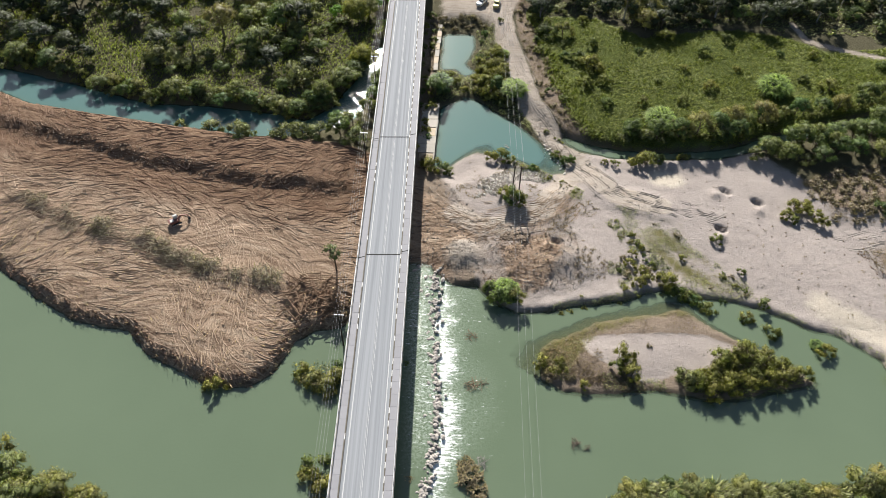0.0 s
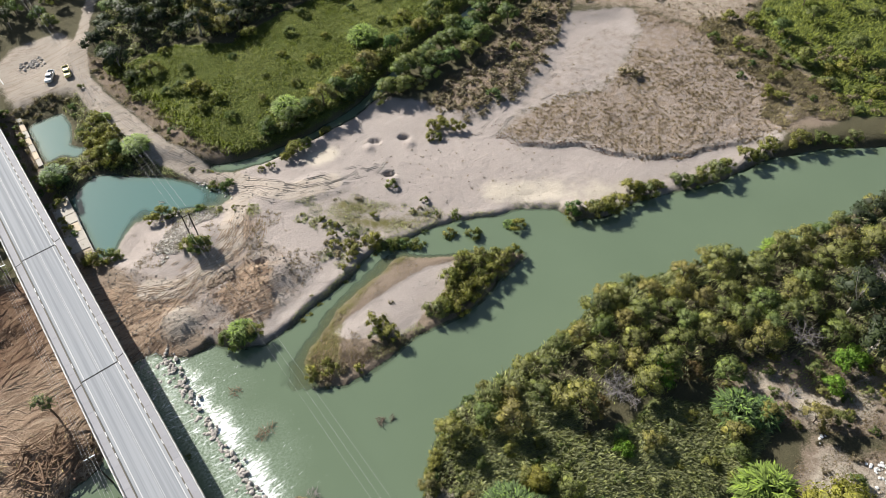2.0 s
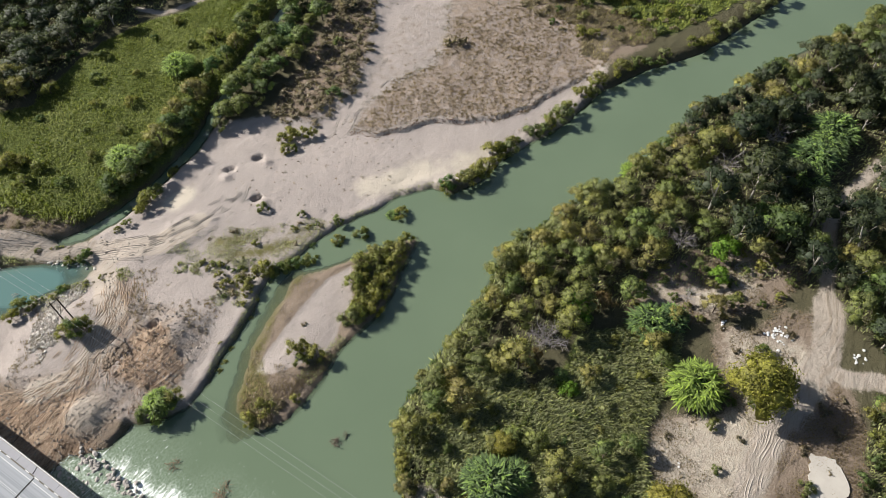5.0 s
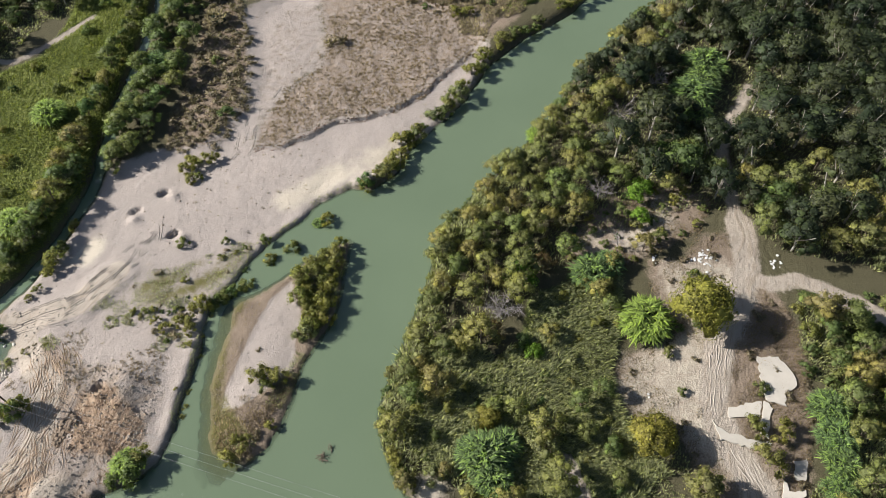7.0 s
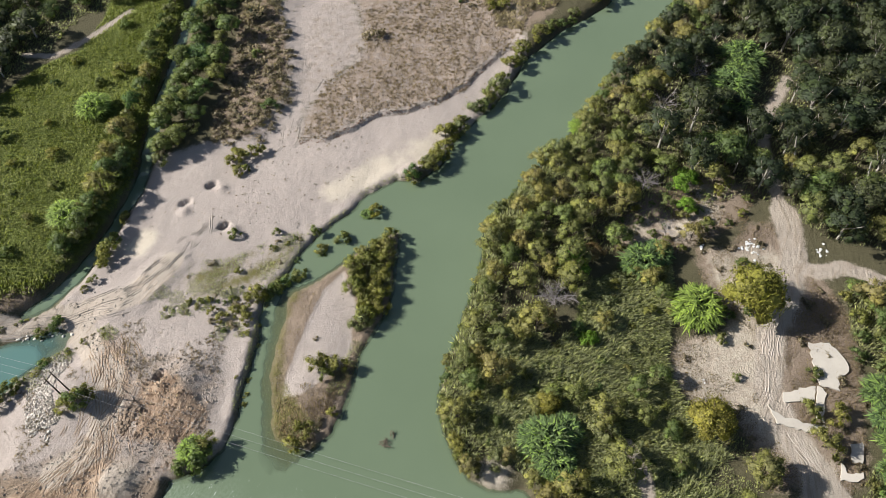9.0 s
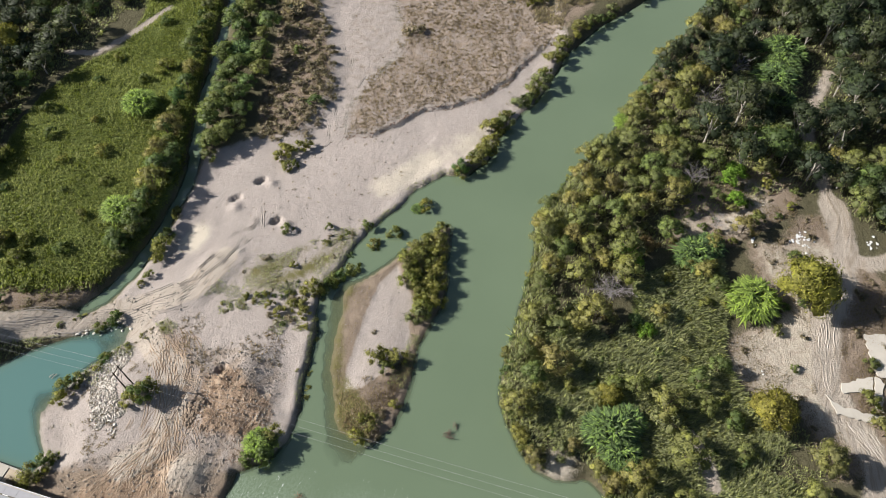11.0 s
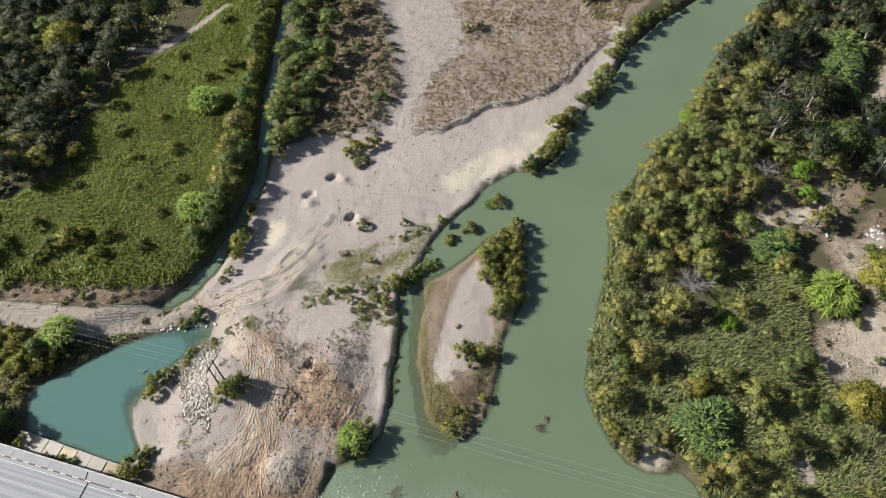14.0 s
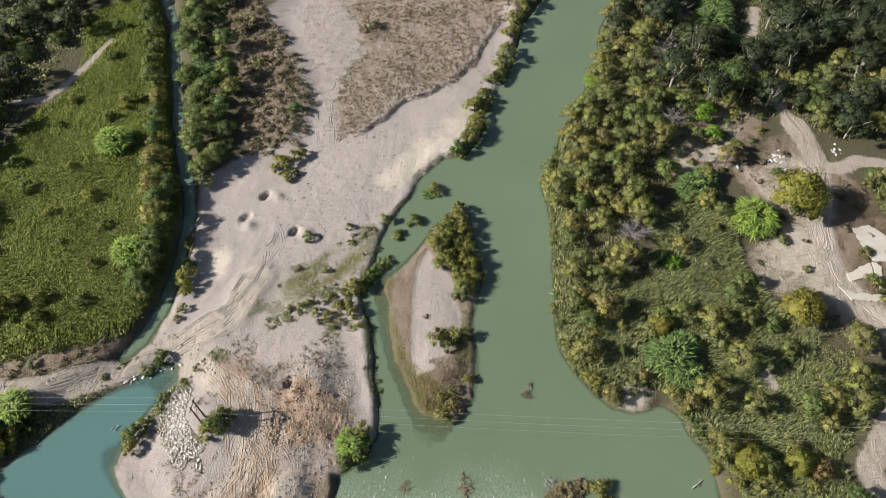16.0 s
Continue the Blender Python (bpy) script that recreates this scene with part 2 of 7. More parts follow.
ROCK = plain("river_stone", (0.33, 0.305, 0.275), 0.85, grain=1.5, vary=0.45)
BROWN_ROCK = plain("brown_stone", (0.19, 0.145, 0.105), 0.9, grain=1.5, vary=0.45)
WHITE_ROCK = plain("pale_rubble", (0.50, 0.47, 0.42), 0.9, grain=1.5, vary=0.3)
BARK = plain("bark", (0.13, 0.10, 0.075), 0.9, grain=4, vary=0.35)
PALE_BARK = plain("pale_bark", (0.34, 0.31, 0.27), 0.8, grain=4, vary=0.2)
DEAD_WOOD = plain("dead_wood", (0.27, 0.245, 0.23), 0.9, grain=4, vary=0.3)
DRIFT_WOOD = plain("drift_wood", (0.19, 0.125, 0.08), 0.9, grain=4, vary=0.45)
POLE_WOOD = plain("tarred_wood", (0.06, 0.05, 0.04), 0.85, grain=4)
CABLE = plain("cable", (0.33, 0.33, 0.33), 0.5, 0.5)
OLIVE = foliage("olive_leaves", (0.0, (0.135, 0.158, 0.06)), (0.3, (0.185, 0.19, 0.07)), (0.55, (0.225, 0.205, 0.075)), (0.8, (0.195, 0.172, 0.075)), (1.0, (0.135, 0.168, 0.065)), leaf=0.5)
GREEN = foliage("green_leaves", (0.0, (0.088, 0.13, 0.048)), (0.5, (0.125, 0.16, 0.056)), (0.8, (0.17, 0.18, 0.065)), (1.0, (0.10, 0.165, 0.06)), leaf=0.5)
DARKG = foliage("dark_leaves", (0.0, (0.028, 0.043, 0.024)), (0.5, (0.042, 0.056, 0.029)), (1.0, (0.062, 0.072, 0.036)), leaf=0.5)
GREYG = foliage("grey_leaves", (0.0, (0.14, 0.165, 0.082)), (1.0, (0.18, 0.19, 0.095)), leaf=0.5)
BANKG = foliage("bank_leaves", (0.0, (0.155, 0.175, 0.052)), (0.5, (0.225, 0.218, 0.062)), (1.0, (0.18, 0.18, 0.072)), leaf=0.5)
BRIGHT = foliage("bright_leaves", (0.0, (0.11, 0.24, 0.035)), (1.0, (0.16, 0.27, 0.04)))
YELLOW = foliage("yellowing_leaves", (0.0, (0.205, 0.21, 0.045)), (1.0, (0.215, 0.195, 0.05)), leaf=0.5)
RUSTY = foliage("rusty_leaves", (0.0, (0.175, 0.125, 0.06)), (1.0, (0.15, 0.115, 0.055)))
REED = foliage("reed_blades", (0.0, (0.125, 0.195, 0.08)), (0.5, (0.15, 0.215, 0.085)), (1.0, (0.12, 0.195, 0.09)), leaf=0.75)
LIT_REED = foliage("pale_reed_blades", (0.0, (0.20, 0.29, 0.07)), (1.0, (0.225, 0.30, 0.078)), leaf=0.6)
DRY_REED = foliage("dry_reed_blades", (0.0, (0.25, 0.21, 0.145)), (1.0, (0.215, 0.18, 0.115)), leaf=0.5)
FIELD = foliage("marsh_grass", (0.0, (0.185, 0.215, 0.05)), (1.0, (0.185, 0.215, 0.05)), leaf=0.3)
CANE = foliage("cane_leaves", (0.0, (0.265, 0.285, 0.145)), (1.0, (0.265, 0.285, 0.145)), leaf=0.45)
TUFT = foliage("dry_tufts", (0.0, (0.185, 0.14, 0.09)), (1.0, (0.185, 0.14, 0.09)), leaf=0.4)
BRUSH = plain("cut_reed_straw", (0.275, 0.23, 0.155), 0.9, grain=2, vary=0.5)
BRUSH_LEAF = foliage("cut_reeds", (0.0, (0.20, 0.175, 0.115)), (1.0, (0.20, 0.175, 0.115)), leaf=0.6, through_light=0.03)
SCRUB = foliage("brown_scrub", (0.0, (0.235, 0.195, 0.15)), (1.0, (0.20, 0.172, 0.122)), leaf=0.5)
STRAW = foliage("crushed_straw", (0.0, (0.25, 0.19, 0.13)), (1.0, (0.25, 0.19, 0.13)), leaf=0.75, through_light=0.05)

# ---- plan: banks, ponds, covers, in metres ----
WEST_BANK = [(330, -35), (260, 12), (215, 30), (186, 38.5), (171, 43), (154, 53.6), (142, 58.8), (129, 60.5), (116.5, 63.6), (106.3, 68.1), (95.9, 69), (88.6, 72.5), (87.4, 77.9), (80.8, 82.6), (74.7, 84.5), (66, 89), (60, 90.5), (52, 91.5), (46, 93), (41, 91.5), (37.2, 89), (31, 88.2), (26.4, 87.4), (20.5, 85.6), (14.2, 84.8), (9, 87.2), (5.6, 91.4), (0, 91), (-4, 93.5), (-10, 95)]
LAGOON = [(-16, 90), (-21.5, 78), (-27.5, 76.6), (-31, 74), (-34, 67), (-38.4, 63.1), (-45, 62.7), (-52.7, 65.9), (-60.7, 69.3), (-66.5, 74.3), (-78.7, 76.4), (-91.3, 82.9), (-100.2, 88.5), (-125, 97), (-170, 110), (-260, 130), (-260, 75), (-170, 66), (-100, 58), (-82.9, 48), (-72, 43), (-58, 39), (-50, 34), (-35, 30), (-20, 31), (-8, 26), (2, 20)]
EAST_BANK = [(12.4, 20.4), (15.6, 21), (18.7, 23.8), (22.7, 25), (25.1, 29.1), (22.8, 33.7), (23.4, 38.7), (25.6, 41.5), (28, 43.5), (31.5, 46.5), (37.2, 49.1), (44.7, 49.8), (55.9, 50), (64.8, 50), (74.2, 51), (80.2, 53), (86.4, 50.4), (94.3, 48.5), (100.8, 46), (107.3, 41.8), (116.2, 40), (126.9, 37), (141.6, 35), (151.3, 32), (163.7, 26), (180, 21), (210, 7), (250, -9), (320, -65)]
RIVER = WEST_BANK + LAGOON + EAST_BANK
ISLAND = [(72.5, 71.2), (67.6, 70.3), (62.9, 69.1), (58.6, 67.5), (51.2, 66.8), (45, 67.6), (39.1, 68.2), (33, 66.8), (27.9, 66.4), (22.9, 66.8), (19, 69.4), (18.5, 73.1), (18.9, 76.2), (21.6, 78.3), (24.8, 80.1), (30.5, 82.6), (36.7, 84.6), (43.4, 86.2), (48.1, 87.8), (51.8, 85), (56, 82.1), (59.9, 80), (64.4, 77.6), (69.7, 74.4)]
ISLAND_PALE = [(58.7, 79), (52.5, 81), (44.8, 81), (39.1, 80.6), (31.1, 79.8), (25.5, 78.4), (28.7, 74.8), (32.3, 72.4), (37.2, 69.6), (40.1, 69), (45, 71.3), (50.6, 72.2), (54.1, 75.7)]
WEED = [(52, 90.6), (48.5, 90), (42.9, 89.2), (36.3, 87.2), (28.9, 84.6), (21.3, 80.8), (18, 79), (14, 78), (12, 74.5), (14.5, 71), (19, 69.5), (24, 72), (31, 80), (43, 85), (52, 85)]
POND = [(-6.6, 128), (-6.8, 140), (-7, 151), (-4.1, 153), (0, 156.3), (4, 154.5), (8, 150.4), (14, 145.7), (20, 139), (26.5, 131.5), (26.2, 127), (22.9, 126.8), (20.6, 127.6), (14, 130.8), (8.2, 132.7), (4, 133.8), (1.4, 132.4), (-2, 128.5), (-4.8, 127.3)]
POND_FAR = [(-8.4, 184.7), (-6.3, 186.2), (1.4, 185.7), (2.8, 179.7), (-0.1, 171.6), (2.9, 167.1), (-0.5, 164.9), (-3.5, 168), (-7.6, 168), (-7.8, 178.2)]
CANAL = [(172, 181), (151, 170.3), (135, 162), (119, 157), (107, 153), (94, 148.4), (82, 143.6), (71, 138.6), (65.5, 137), (53, 135.4), (46, 135), (38, 135.5), (31, 137.5), (27, 140)]
STREAM = [(-210, 170), (-134.3, 161), (-123.4, 158.7), (-101.3, 152.4), (-86.7, 148), (-73.6, 148), (-64.9, 147.4), (-52, 146), (-42.3, 144), (-36, 150), (-31.5, 163), (-27, 178), (-22, 180), (-25, 162), (-27, 148), (-32, 141), (-38, 138.6), (-46, 136), (-52, 134.8), (-74.4, 137.5), (-88.9, 140), (-105.3, 142.4), (-117, 144), (-128.9, 149.3), (-210, 158)]
RAPIDS = [(-50, 139), (-42, 142), (-36, 147), (-31, 160), (-27, 178), (-22, 180), (-25, 162), (-27, 148), (-34, 139.5), (-44, 136)]
EARTH_WEST = [(-260, 160), (-128, 148), (-105, 141), (-74, 136), (-50, 133.5), (-30, 131), (-10, 127), (-9, 94), (-16, 90), (-22, 77), (-31, 73), (-36, 63), (-46, 61), (-61, 68), (-79, 75), (-100, 87), (-170, 108), (-260, 128)]
EARTH_EAST = [(-12, 124), (-6, 116), (0, 112), (5, 108), (6, 103), (3, 100), (-2, 92), (-12, 92)]
DUG = [(16.3, 104.7), (20.5, 105.7), (23.5, 104), (23, 99), (21.1, 91), (17, 88.6), (12, 91), (10.5, 95.3), (10, 101.2)]
TRACK_STRIP = [(0, 112), (6, 109.5), (15, 110), (20, 114), (27, 123), (31, 121), (26, 112), (18, 105), (8, 104), (4, 104)]
CAPE_TOP = [(-12, 126), (-4, 122), (4, 112), (9, 108.5), (17, 110), (21, 116), (25, 123), (28, 121), (26, 110), (28, 104), (28, 96), (26, 91), (20, 90), (13, 88), (5, 94), (-2, 91), (-12, 92)]
GRAVEL = [(-4, 127), (3, 133.5), (14, 130), (24, 126), (27, 133), (38, 131.5), (47, 131), (57, 131), (66, 134.5), (74, 134), (81, 127), (87, 116), (100, 114.5), (113, 117), (126, 124), (140, 134), (156, 126), (166, 95), (160, 68), (142, 61), (120, 64), (96, 70), (88, 79), (66, 90), (46, 94), (30, 90), (14, 86), (6, 94), (0, 110)]
SCARP = [(90.5, 105.5), (92.2, 103.4), (93.3, 98.7), (97.5, 95.5), (102.8, 92.4), (106.5, 88.9), (109.3, 83.4), (112.2, 79.6), (115.7, 75.8), (119.8, 73.6), (122.9, 71.4), (129.1, 70), (135.9, 67.6), (146, 63)]
TUSSOCK = SCARP + [(152, 62), (162, 70), (170, 98), (160, 126), (152, 116), (137, 107.5), (130, 104.5), (124, 103.5), (111.4, 107.8), (105.4, 108.2), (97.6, 107.9)]
SCRUB_ZONE = [(84, 126), (92, 129.5), (104, 133), (118, 138), (132, 143), (146, 149), (150, 142), (136, 132), (122, 122), (110, 115.5), (99, 114), (88, 113), (84, 122)]
CANAL_BAND = [(76, 137.6), (84, 140.4), (94, 144.2), (107, 149), (119, 153), (135, 158), (150, 166), (148, 150), (132, 144.5), (118, 139.5), (104, 134.5), (92, 131.5), (84, 132)]
DRY_ZONE = [(150, 62), (162, 56), (172, 60), (174, 78), (178, 100), (168, 110), (162, 90), (157, 74)]
FIELD_ZONE = [(18.5, 181), (22.5, 166), (25.5, 152), (30.5, 142), (42, 137.5), (54, 137.6), (66.5, 139.6), (84, 146.8), (107, 155), (131, 163.5), (152, 173), (135, 190), (118, 182), (104, 181), (95, 187), (80, 190), (66, 188), (52, 184), (38, 194), (26, 194)]
FIELD_FAR = [(160, 62), (172, 52), (186, 46), (215, 36), (250, 22), (270, 60), (240, 105), (200, 108), (180, 96), (176, 78), (172, 60)]
PALE_WAY = [(86.6, 108.7), (95.9, 109.7), (101.2, 110.7), (111.1, 116.7), (124.6, 122.4), (137.5, 125.3), (149.6, 124.1), (152, 115.7), (137, 107.5), (129.9, 104.5), (123.8, 103.5), (111.4, 107.8), (105.4, 108.2), (97.6, 107.9)]
CLEARING = [(87.3, 7.7), (88, 0.4), (97.5, -3.5), (99.5, -9.5), (94, -13.4), (88, -18), (87, -20.7), (78.4, -25.4), (69.7, -27.6), (62.5, -28.6), (44.4, -28.7), (41.2, -25.9), (36.6, -12), (44.2, -8.4), (50.6, -3.7), (48.7, 2.4), (53, 6), (57.3, 9), (63.5, 6.8), (67.6, -0.7), (72, -1.3), (78.8, 4.7)]
BARE = [(49, 3), (55, 8), (62, 7), (68, -1), (72, -3), (80, 3), (86, 4), (92, -8), (88, -17), (82, -17), (70, -13.5), (60, -13), (52, -16), (44, -25), (39, -22), (46, -10), (51, -4)]
CANE_ZONE = [(31, 42), (40, 46), (52, 46), (58, 40), (52, 31), (60, 27), (68, 29), (76, 22), (82, 13), (74, 9), (66, 9), (58, 9), (50, 6), (44, 0), (36, 2), (32, 12), (28, 22), (28, 34)]
LOT = [(-9, 191), (-10, 214), (-2, 222), (12, 222), (16, 208), (13, 195), (9, 187), (5, 190.5), (0, 193.5)]
ROAD_BANK = [(13.5, 205), (14.5, 185), (18, 167), (21, 153), (26, 143), (30, 138.5), (33, 141), (27.5, 152), (24.5, 166), (20.5, 182), (19, 200)]
PLAIN_FAR = [(146, 138), (160, 126), (170, 100), (182, 102), (215, 112), (235, 150), (215, 190), (168, 186), (152, 170), (150, 155)]
BRIDGE_FOOT = [(-12, 126), (-8, 127), (-8.5, 152), (-9.5, 166), (-9.5, 192), (-14, 192), (-14, 126)]
MARGIN = [(36, 117), (43, 117), (51, 109), (57, 101), (64, 95.5), (66, 90.5), (58, 89), (51, 92), (45, 99), (39, 106)]
WINDROW = [(-104, 109.4), (-92.4, 104.7), (-78.9, 99.4), (-68.6, 97.1), (-59.6, 93.3), (-49.3, 89.8), (-37, 88)]
PITS = ((64.6, 122.8, 1.0, -2.8, -1.6), (71.4, 119.5, 0.95, -0.4, -3.2), (61, 110.4, 0.95, -0.4, -2.8), (23, 103.6, 0.9, -2.2, -1.6))
ROADS = [
    ([(52, 300), (44, 262), (31.6, 243.9), (23.7, 230.3), (17.7, 216.6), (13, 208)], 1.1),
    ([(97.6, 194), (99.7, 186), (102.2, 184.8), (109.3, 181.5), (124.7, 177)], 0.7),
    ([(14.5, 210), (12.6, 205), (10, 193.3), (10.9, 181.3), (15, 164), (18, 151), (23.5, 140), (30, 129), (38, 119), (48, 116)], 2.6),
    ([(0, 111), (6, 107), (14, 109), (20, 113), (24, 121), (29, 129)], 2.4),
    ([(103, -11), (100, -11.9), (91, -14), (82, -13.4), (71, -10.2), (63, -10.4), (57, -10.9), (50.5, -13.9), (47, -17), (42.7, -20.2), (40, -22.2), (33, -28), (24, -38)], 2.5),
    ([(150, -9.6), (136.7, -6.1), (125.7, -4.8), (116.5, -6.9), (104.7, -10.3)], 1.2),
    ([(37.5, 13), (34.5, 11), (32.5, 9), (29.5, 8)], 1.4),
    ([(42.7, -20.2), (32, -20), (22, -13), (14, -7), (2, -9)], 2.2),
    ([(88.3, -15), (88.2, -19.5), (91.2, -24), (90, -29.7), (88.4, -35), (84, -50), (78, -80)], 1.6),
]
WEIR = [(-4.2, 94), (-4.0, 84), (-2.6, 72), (-1.6, 62), (-1.6, 54), (-2.6, 46), (-3.2, 38), (-4, 28)]
BENCH = [(-260, 172), (-135, 138.5), (-120, 134.5), (-96, 128.5), (-72, 121.8), (-42, 117), (-27, 116)]
BRIDGE_X, BRIDGE_Y, BRIDGE_SLOPE, DECK_Z, DECK_W = -12.6, 43.0, -0.0418, 9.4, 10.8


def inside(x, y, outline):
    """Signed distance to an outline, positive within it."""
    p = np.array(outline, float)
    q = np.roll(p, -1, 0)
    best, odd = np.full(x.shape, 1e9), np.zeros(x.shape, bool)
    for (ax, ay), (bx, by) in zip(p, q):
        dx, dy = bx - ax, by - ay
        s = np.clip(((x - ax) * dx + (y - ay) * dy) / (dx * dx + dy * dy), 0, 1)
        best = np.minimum(best, (x - ax - s * dx) ** 2 + (y - ay - s * dy) ** 2)
        cross = (ay > y) != (by > y)
        odd ^= cross & (x < ax + (y - ay) * dx / (dy if dy else 1e-9))
    return np.where(odd, 1, -1) * np.sqrt(best)


def along(x, y, line):
    """Distance to a line, with the side (positive to its left) as a second value."""
    best, side = np.full(x.shape, 1e9), np.zeros(x.shape)
    for (ax, ay), (bx, by) in zip(line[:-1], line[1:]):
        dx, dy = bx - ax, by - ay
        s = np.clip(((x - ax) * dx + (y - ay) * dy) / (dx * dx + dy * dy), 0, 1)
        d = np.hypot(x - ax - s * dx, y - ay - s * dy)
        near = d < best
        side = np.where(near, np.sign(dx * (y - ay) - dy * (x - ax)), side)
        best = np.where(near, d, best)
    return best, side


TABLE = np.random.RandomState(5).rand(256, 256)


def rough(x, y, size, octaves=3):
    """Smooth random relief between -1 and 1, with features of that size."""
    total, amp, norm = 0, 1.0, 0
    for o in range(octaves):
        u, v = x / size * 2**o + 37.7 * o, y / size * 2**o + 11.3 * o
        i, j = np.floor(u).astype(int), np.floor(v).astype(int)
        fu, fv = u - i, v - j
        fu, fv = fu * fu * (3 - 2 * fu), fv * fv * (3 - 2 * fv)
        g = lambda a, b: TABLE[a % 256, b % 256]  # noqa: E731
        total = total + amp * (g(i, j) * (1 - fu) * (1 - fv) + g(i + 1, j) * fu * (1 - fv) + g(i, j + 1) * (1 - fu) * fv + g(i + 1, j + 1) * fu * fv)
        norm, amp = norm + amp, amp * 0.5
    return total / norm * 2 - 1


def step(v, lo, hi):
    s = np.clip((v - lo) / (hi - lo), 0, 1)
    return s * s * (3 - 2 * s)


def wetness(x, y):
    """How far inside the water a place lies (negative on land)."""
    w = np.minimum(inside(x, y, RIVER), -inside(x, y, ISLAND))
    for outline in (POND, POND_FAR, STREAM):
        w = np.maximum(w, inside(x, y, outline))
    d, _ = along(x, y, CANAL)
    w = np.maximum(w, 1.7 - d)
    return w + 0.7 * rough(x, y, 5.0) + 0.25 * rough(x, y, 1.6, 2)


def bump_at(x, y, cx, cy, r, h):
    return h * np.exp(-((x - cx) ** 2 + (y - cy) ** 2) / (r * r))


def ground_height(x, y):
    x, y = np.asarray(x, float), np.asarray(y, float)
    w = wetness(x, y)
    land = -w
    gravel, earth_w, earth_e = inside(x, y, GRAVEL), inside(x, y, EARTH_WEST), inside(x, y, EARTH_EAST)
    isl = inside(x, y, ISLAND)
    flat = np.maximum(gravel, inside(x, y, CAPE_TOP))
    base = 2.3 - 1.0 * step(flat, -3, 4) + 0.3 * step(earth_w, -2, 5) + 0.5 * step(np.maximum(earth_e, inside(x, y, CAPE_TOP)), -1, 6)
    d, side = along(x, y, SCARP)
    base = base + 0.65 * step(d * side + 1.5 * rough(x, y, 4.5, 4), -0.25, 0.25) * np.exp(-d / 32) * step(x, 90, 94.5) * step(-x, -146, -136) - 1.3 * step(isl, -1, 2)
    d, side = along(x, y, BENCH)
    base = base + 1.6 * step(d * side + 1.3 * rough(x, y, 4.5, 3), -2.8, 1.4) * step(-x, 24, 30) * step(earth_w, -4, 2)
    for line, half in ROADS[2:3]:
        d, _ = along(x, y, line)
        base = base + 0.5 * step(-d, -half - 3, -half)
    pool = np.maximum(inside(x, y, POND), inside(x, y, POND_FAR))
    base = base * (1 - 0.7 * step(pool, -9, -3)) 
    soft = 1.3 + 3.0 * step(flat, -2, 3) + 1.5 * step(isl, -1, 2)
    h = base * (1 - np.exp(-np.maximum(land, 0) / soft))
    for cx, cy, r, ox, oy in PITS:
        wobble = 1 + 0.35 * rough(x, y, 1.5, 2)
        h = h - 1.5 * np.exp(-((((x - cx) / 1.4) ** 2 + (y - cy + 0.35 * (x - cx)) ** 2) / (r * r * wobble)) ** 3) + bump_at(x, y, cx + ox, cy + oy, r * 1.25, 0.7)
    d, _ = along(x, y, WINDROW)
    h = h + (0.8 + 0.6 * rough(x, y, 5, 2)) * np.exp(-(d / 1.9) ** 2) * step(-x, 30, 36)
    h = h + (1.15 + 0.3 * rough(x, y, 1.3, 2)) * step(1 - np.hypot(x - 2, y - 99) / (6.0 + 1.6 * rough(x, y, 2.4, 3)), 0, 0.9) + bump_at(x, y, 25.5, 99, 4, 1.1) + bump_at(x, y, 20.5, 98, 3, 0.9)
    h = h + bump_at(x, y, 14, 118, 7, 1.4)
    amount = 0.10 + 0.22 * step(earth_w, -2, 3) + 0.12 * step(earth_e, -2, 3) + 0.45 * step(inside(x, y, DUG) + 2 * rough(x, y, 4), -1, 2)
    amount = amount + 0.16 * step(inside(x, y, TUSSOCK), 0, 4) + 0.2 * step(inside(x, y, CAPE_TOP), 0, 3)
    h = h + step(land, 0.3, 3) * (amount * rough(x, y, 2.6, 3) + 0.35 * rough(x, y, 14, 2))
    far = step(np.hypot(x - 20, y - 90), 260, 900)
    h = h + far * (6 + 10 * rough(x, y, 300, 3))
    shelf = 0.4 * step(isl, -4.0, -0.5) * step(y - 0.36 * x, 60, 66) + bump_at(x, y, 15.5, 73.4, 4.2, 0.9) + bump_at(x, y, 6, 135, 5.5, 1.0) + bump_at(x, y, 24, 131, 6.5, 1.2)
    shelf = np.clip(shelf + 0.95 * zone(x, y, WEED, 1.5) + 0.6 * step(isl, -2.5, 0) + 0.8 * step(y - 2.2 * x, 30, 60) * step(-weir_side(x, y), 0, 1.5) * step(x, -9, -6) * step(-y, -100, -90), 0, 1)
    deep = np.minimum(2.2, 0.04 + np.maximum(w, 0) * 0.6) * (1 - 0.95 * shelf * (0.88 + 0.24 * rough(x, y, 4, 2)))
    return np.where(land > 0, np.maximum(h, 0.02 + 0.05 * np.clip(land, 0, 3)), -deep)


def height(x, y):
    """The ground's height at a place, from its sheet."""
    i, j = np.searchsorted(GRID_X, x) - 1, np.searchsorted(GRID_Y, y) - 1
    u, v = (x - GRID_X[i]) / (GRID_X[i + 1] - GRID_X[i]), (y - GRID_Y[j]) / (GRID_Y[j + 1] - GRID_Y[j])
    return float(GRID_Z[j, i] * (1 - u) * (1 - v) + GRID_Z[j, i + 1] * u * (1 - v) + GRID_Z[j + 1, i] * (1 - u) * v + GRID_Z[j + 1, i + 1] * u * v)


def weir_side(x, y):
    d, side = along(x, y, WEIR)
    return d * side


def water_level(x, y):
    """The river stands a little higher above the stone sill, on the bridge side."""
    return 0.55 * step(-weir_side(x, y), -1.2, 0.6) * step(x, -270, -260) * step(-y, -125, -105) * step(-x, -20, -4)


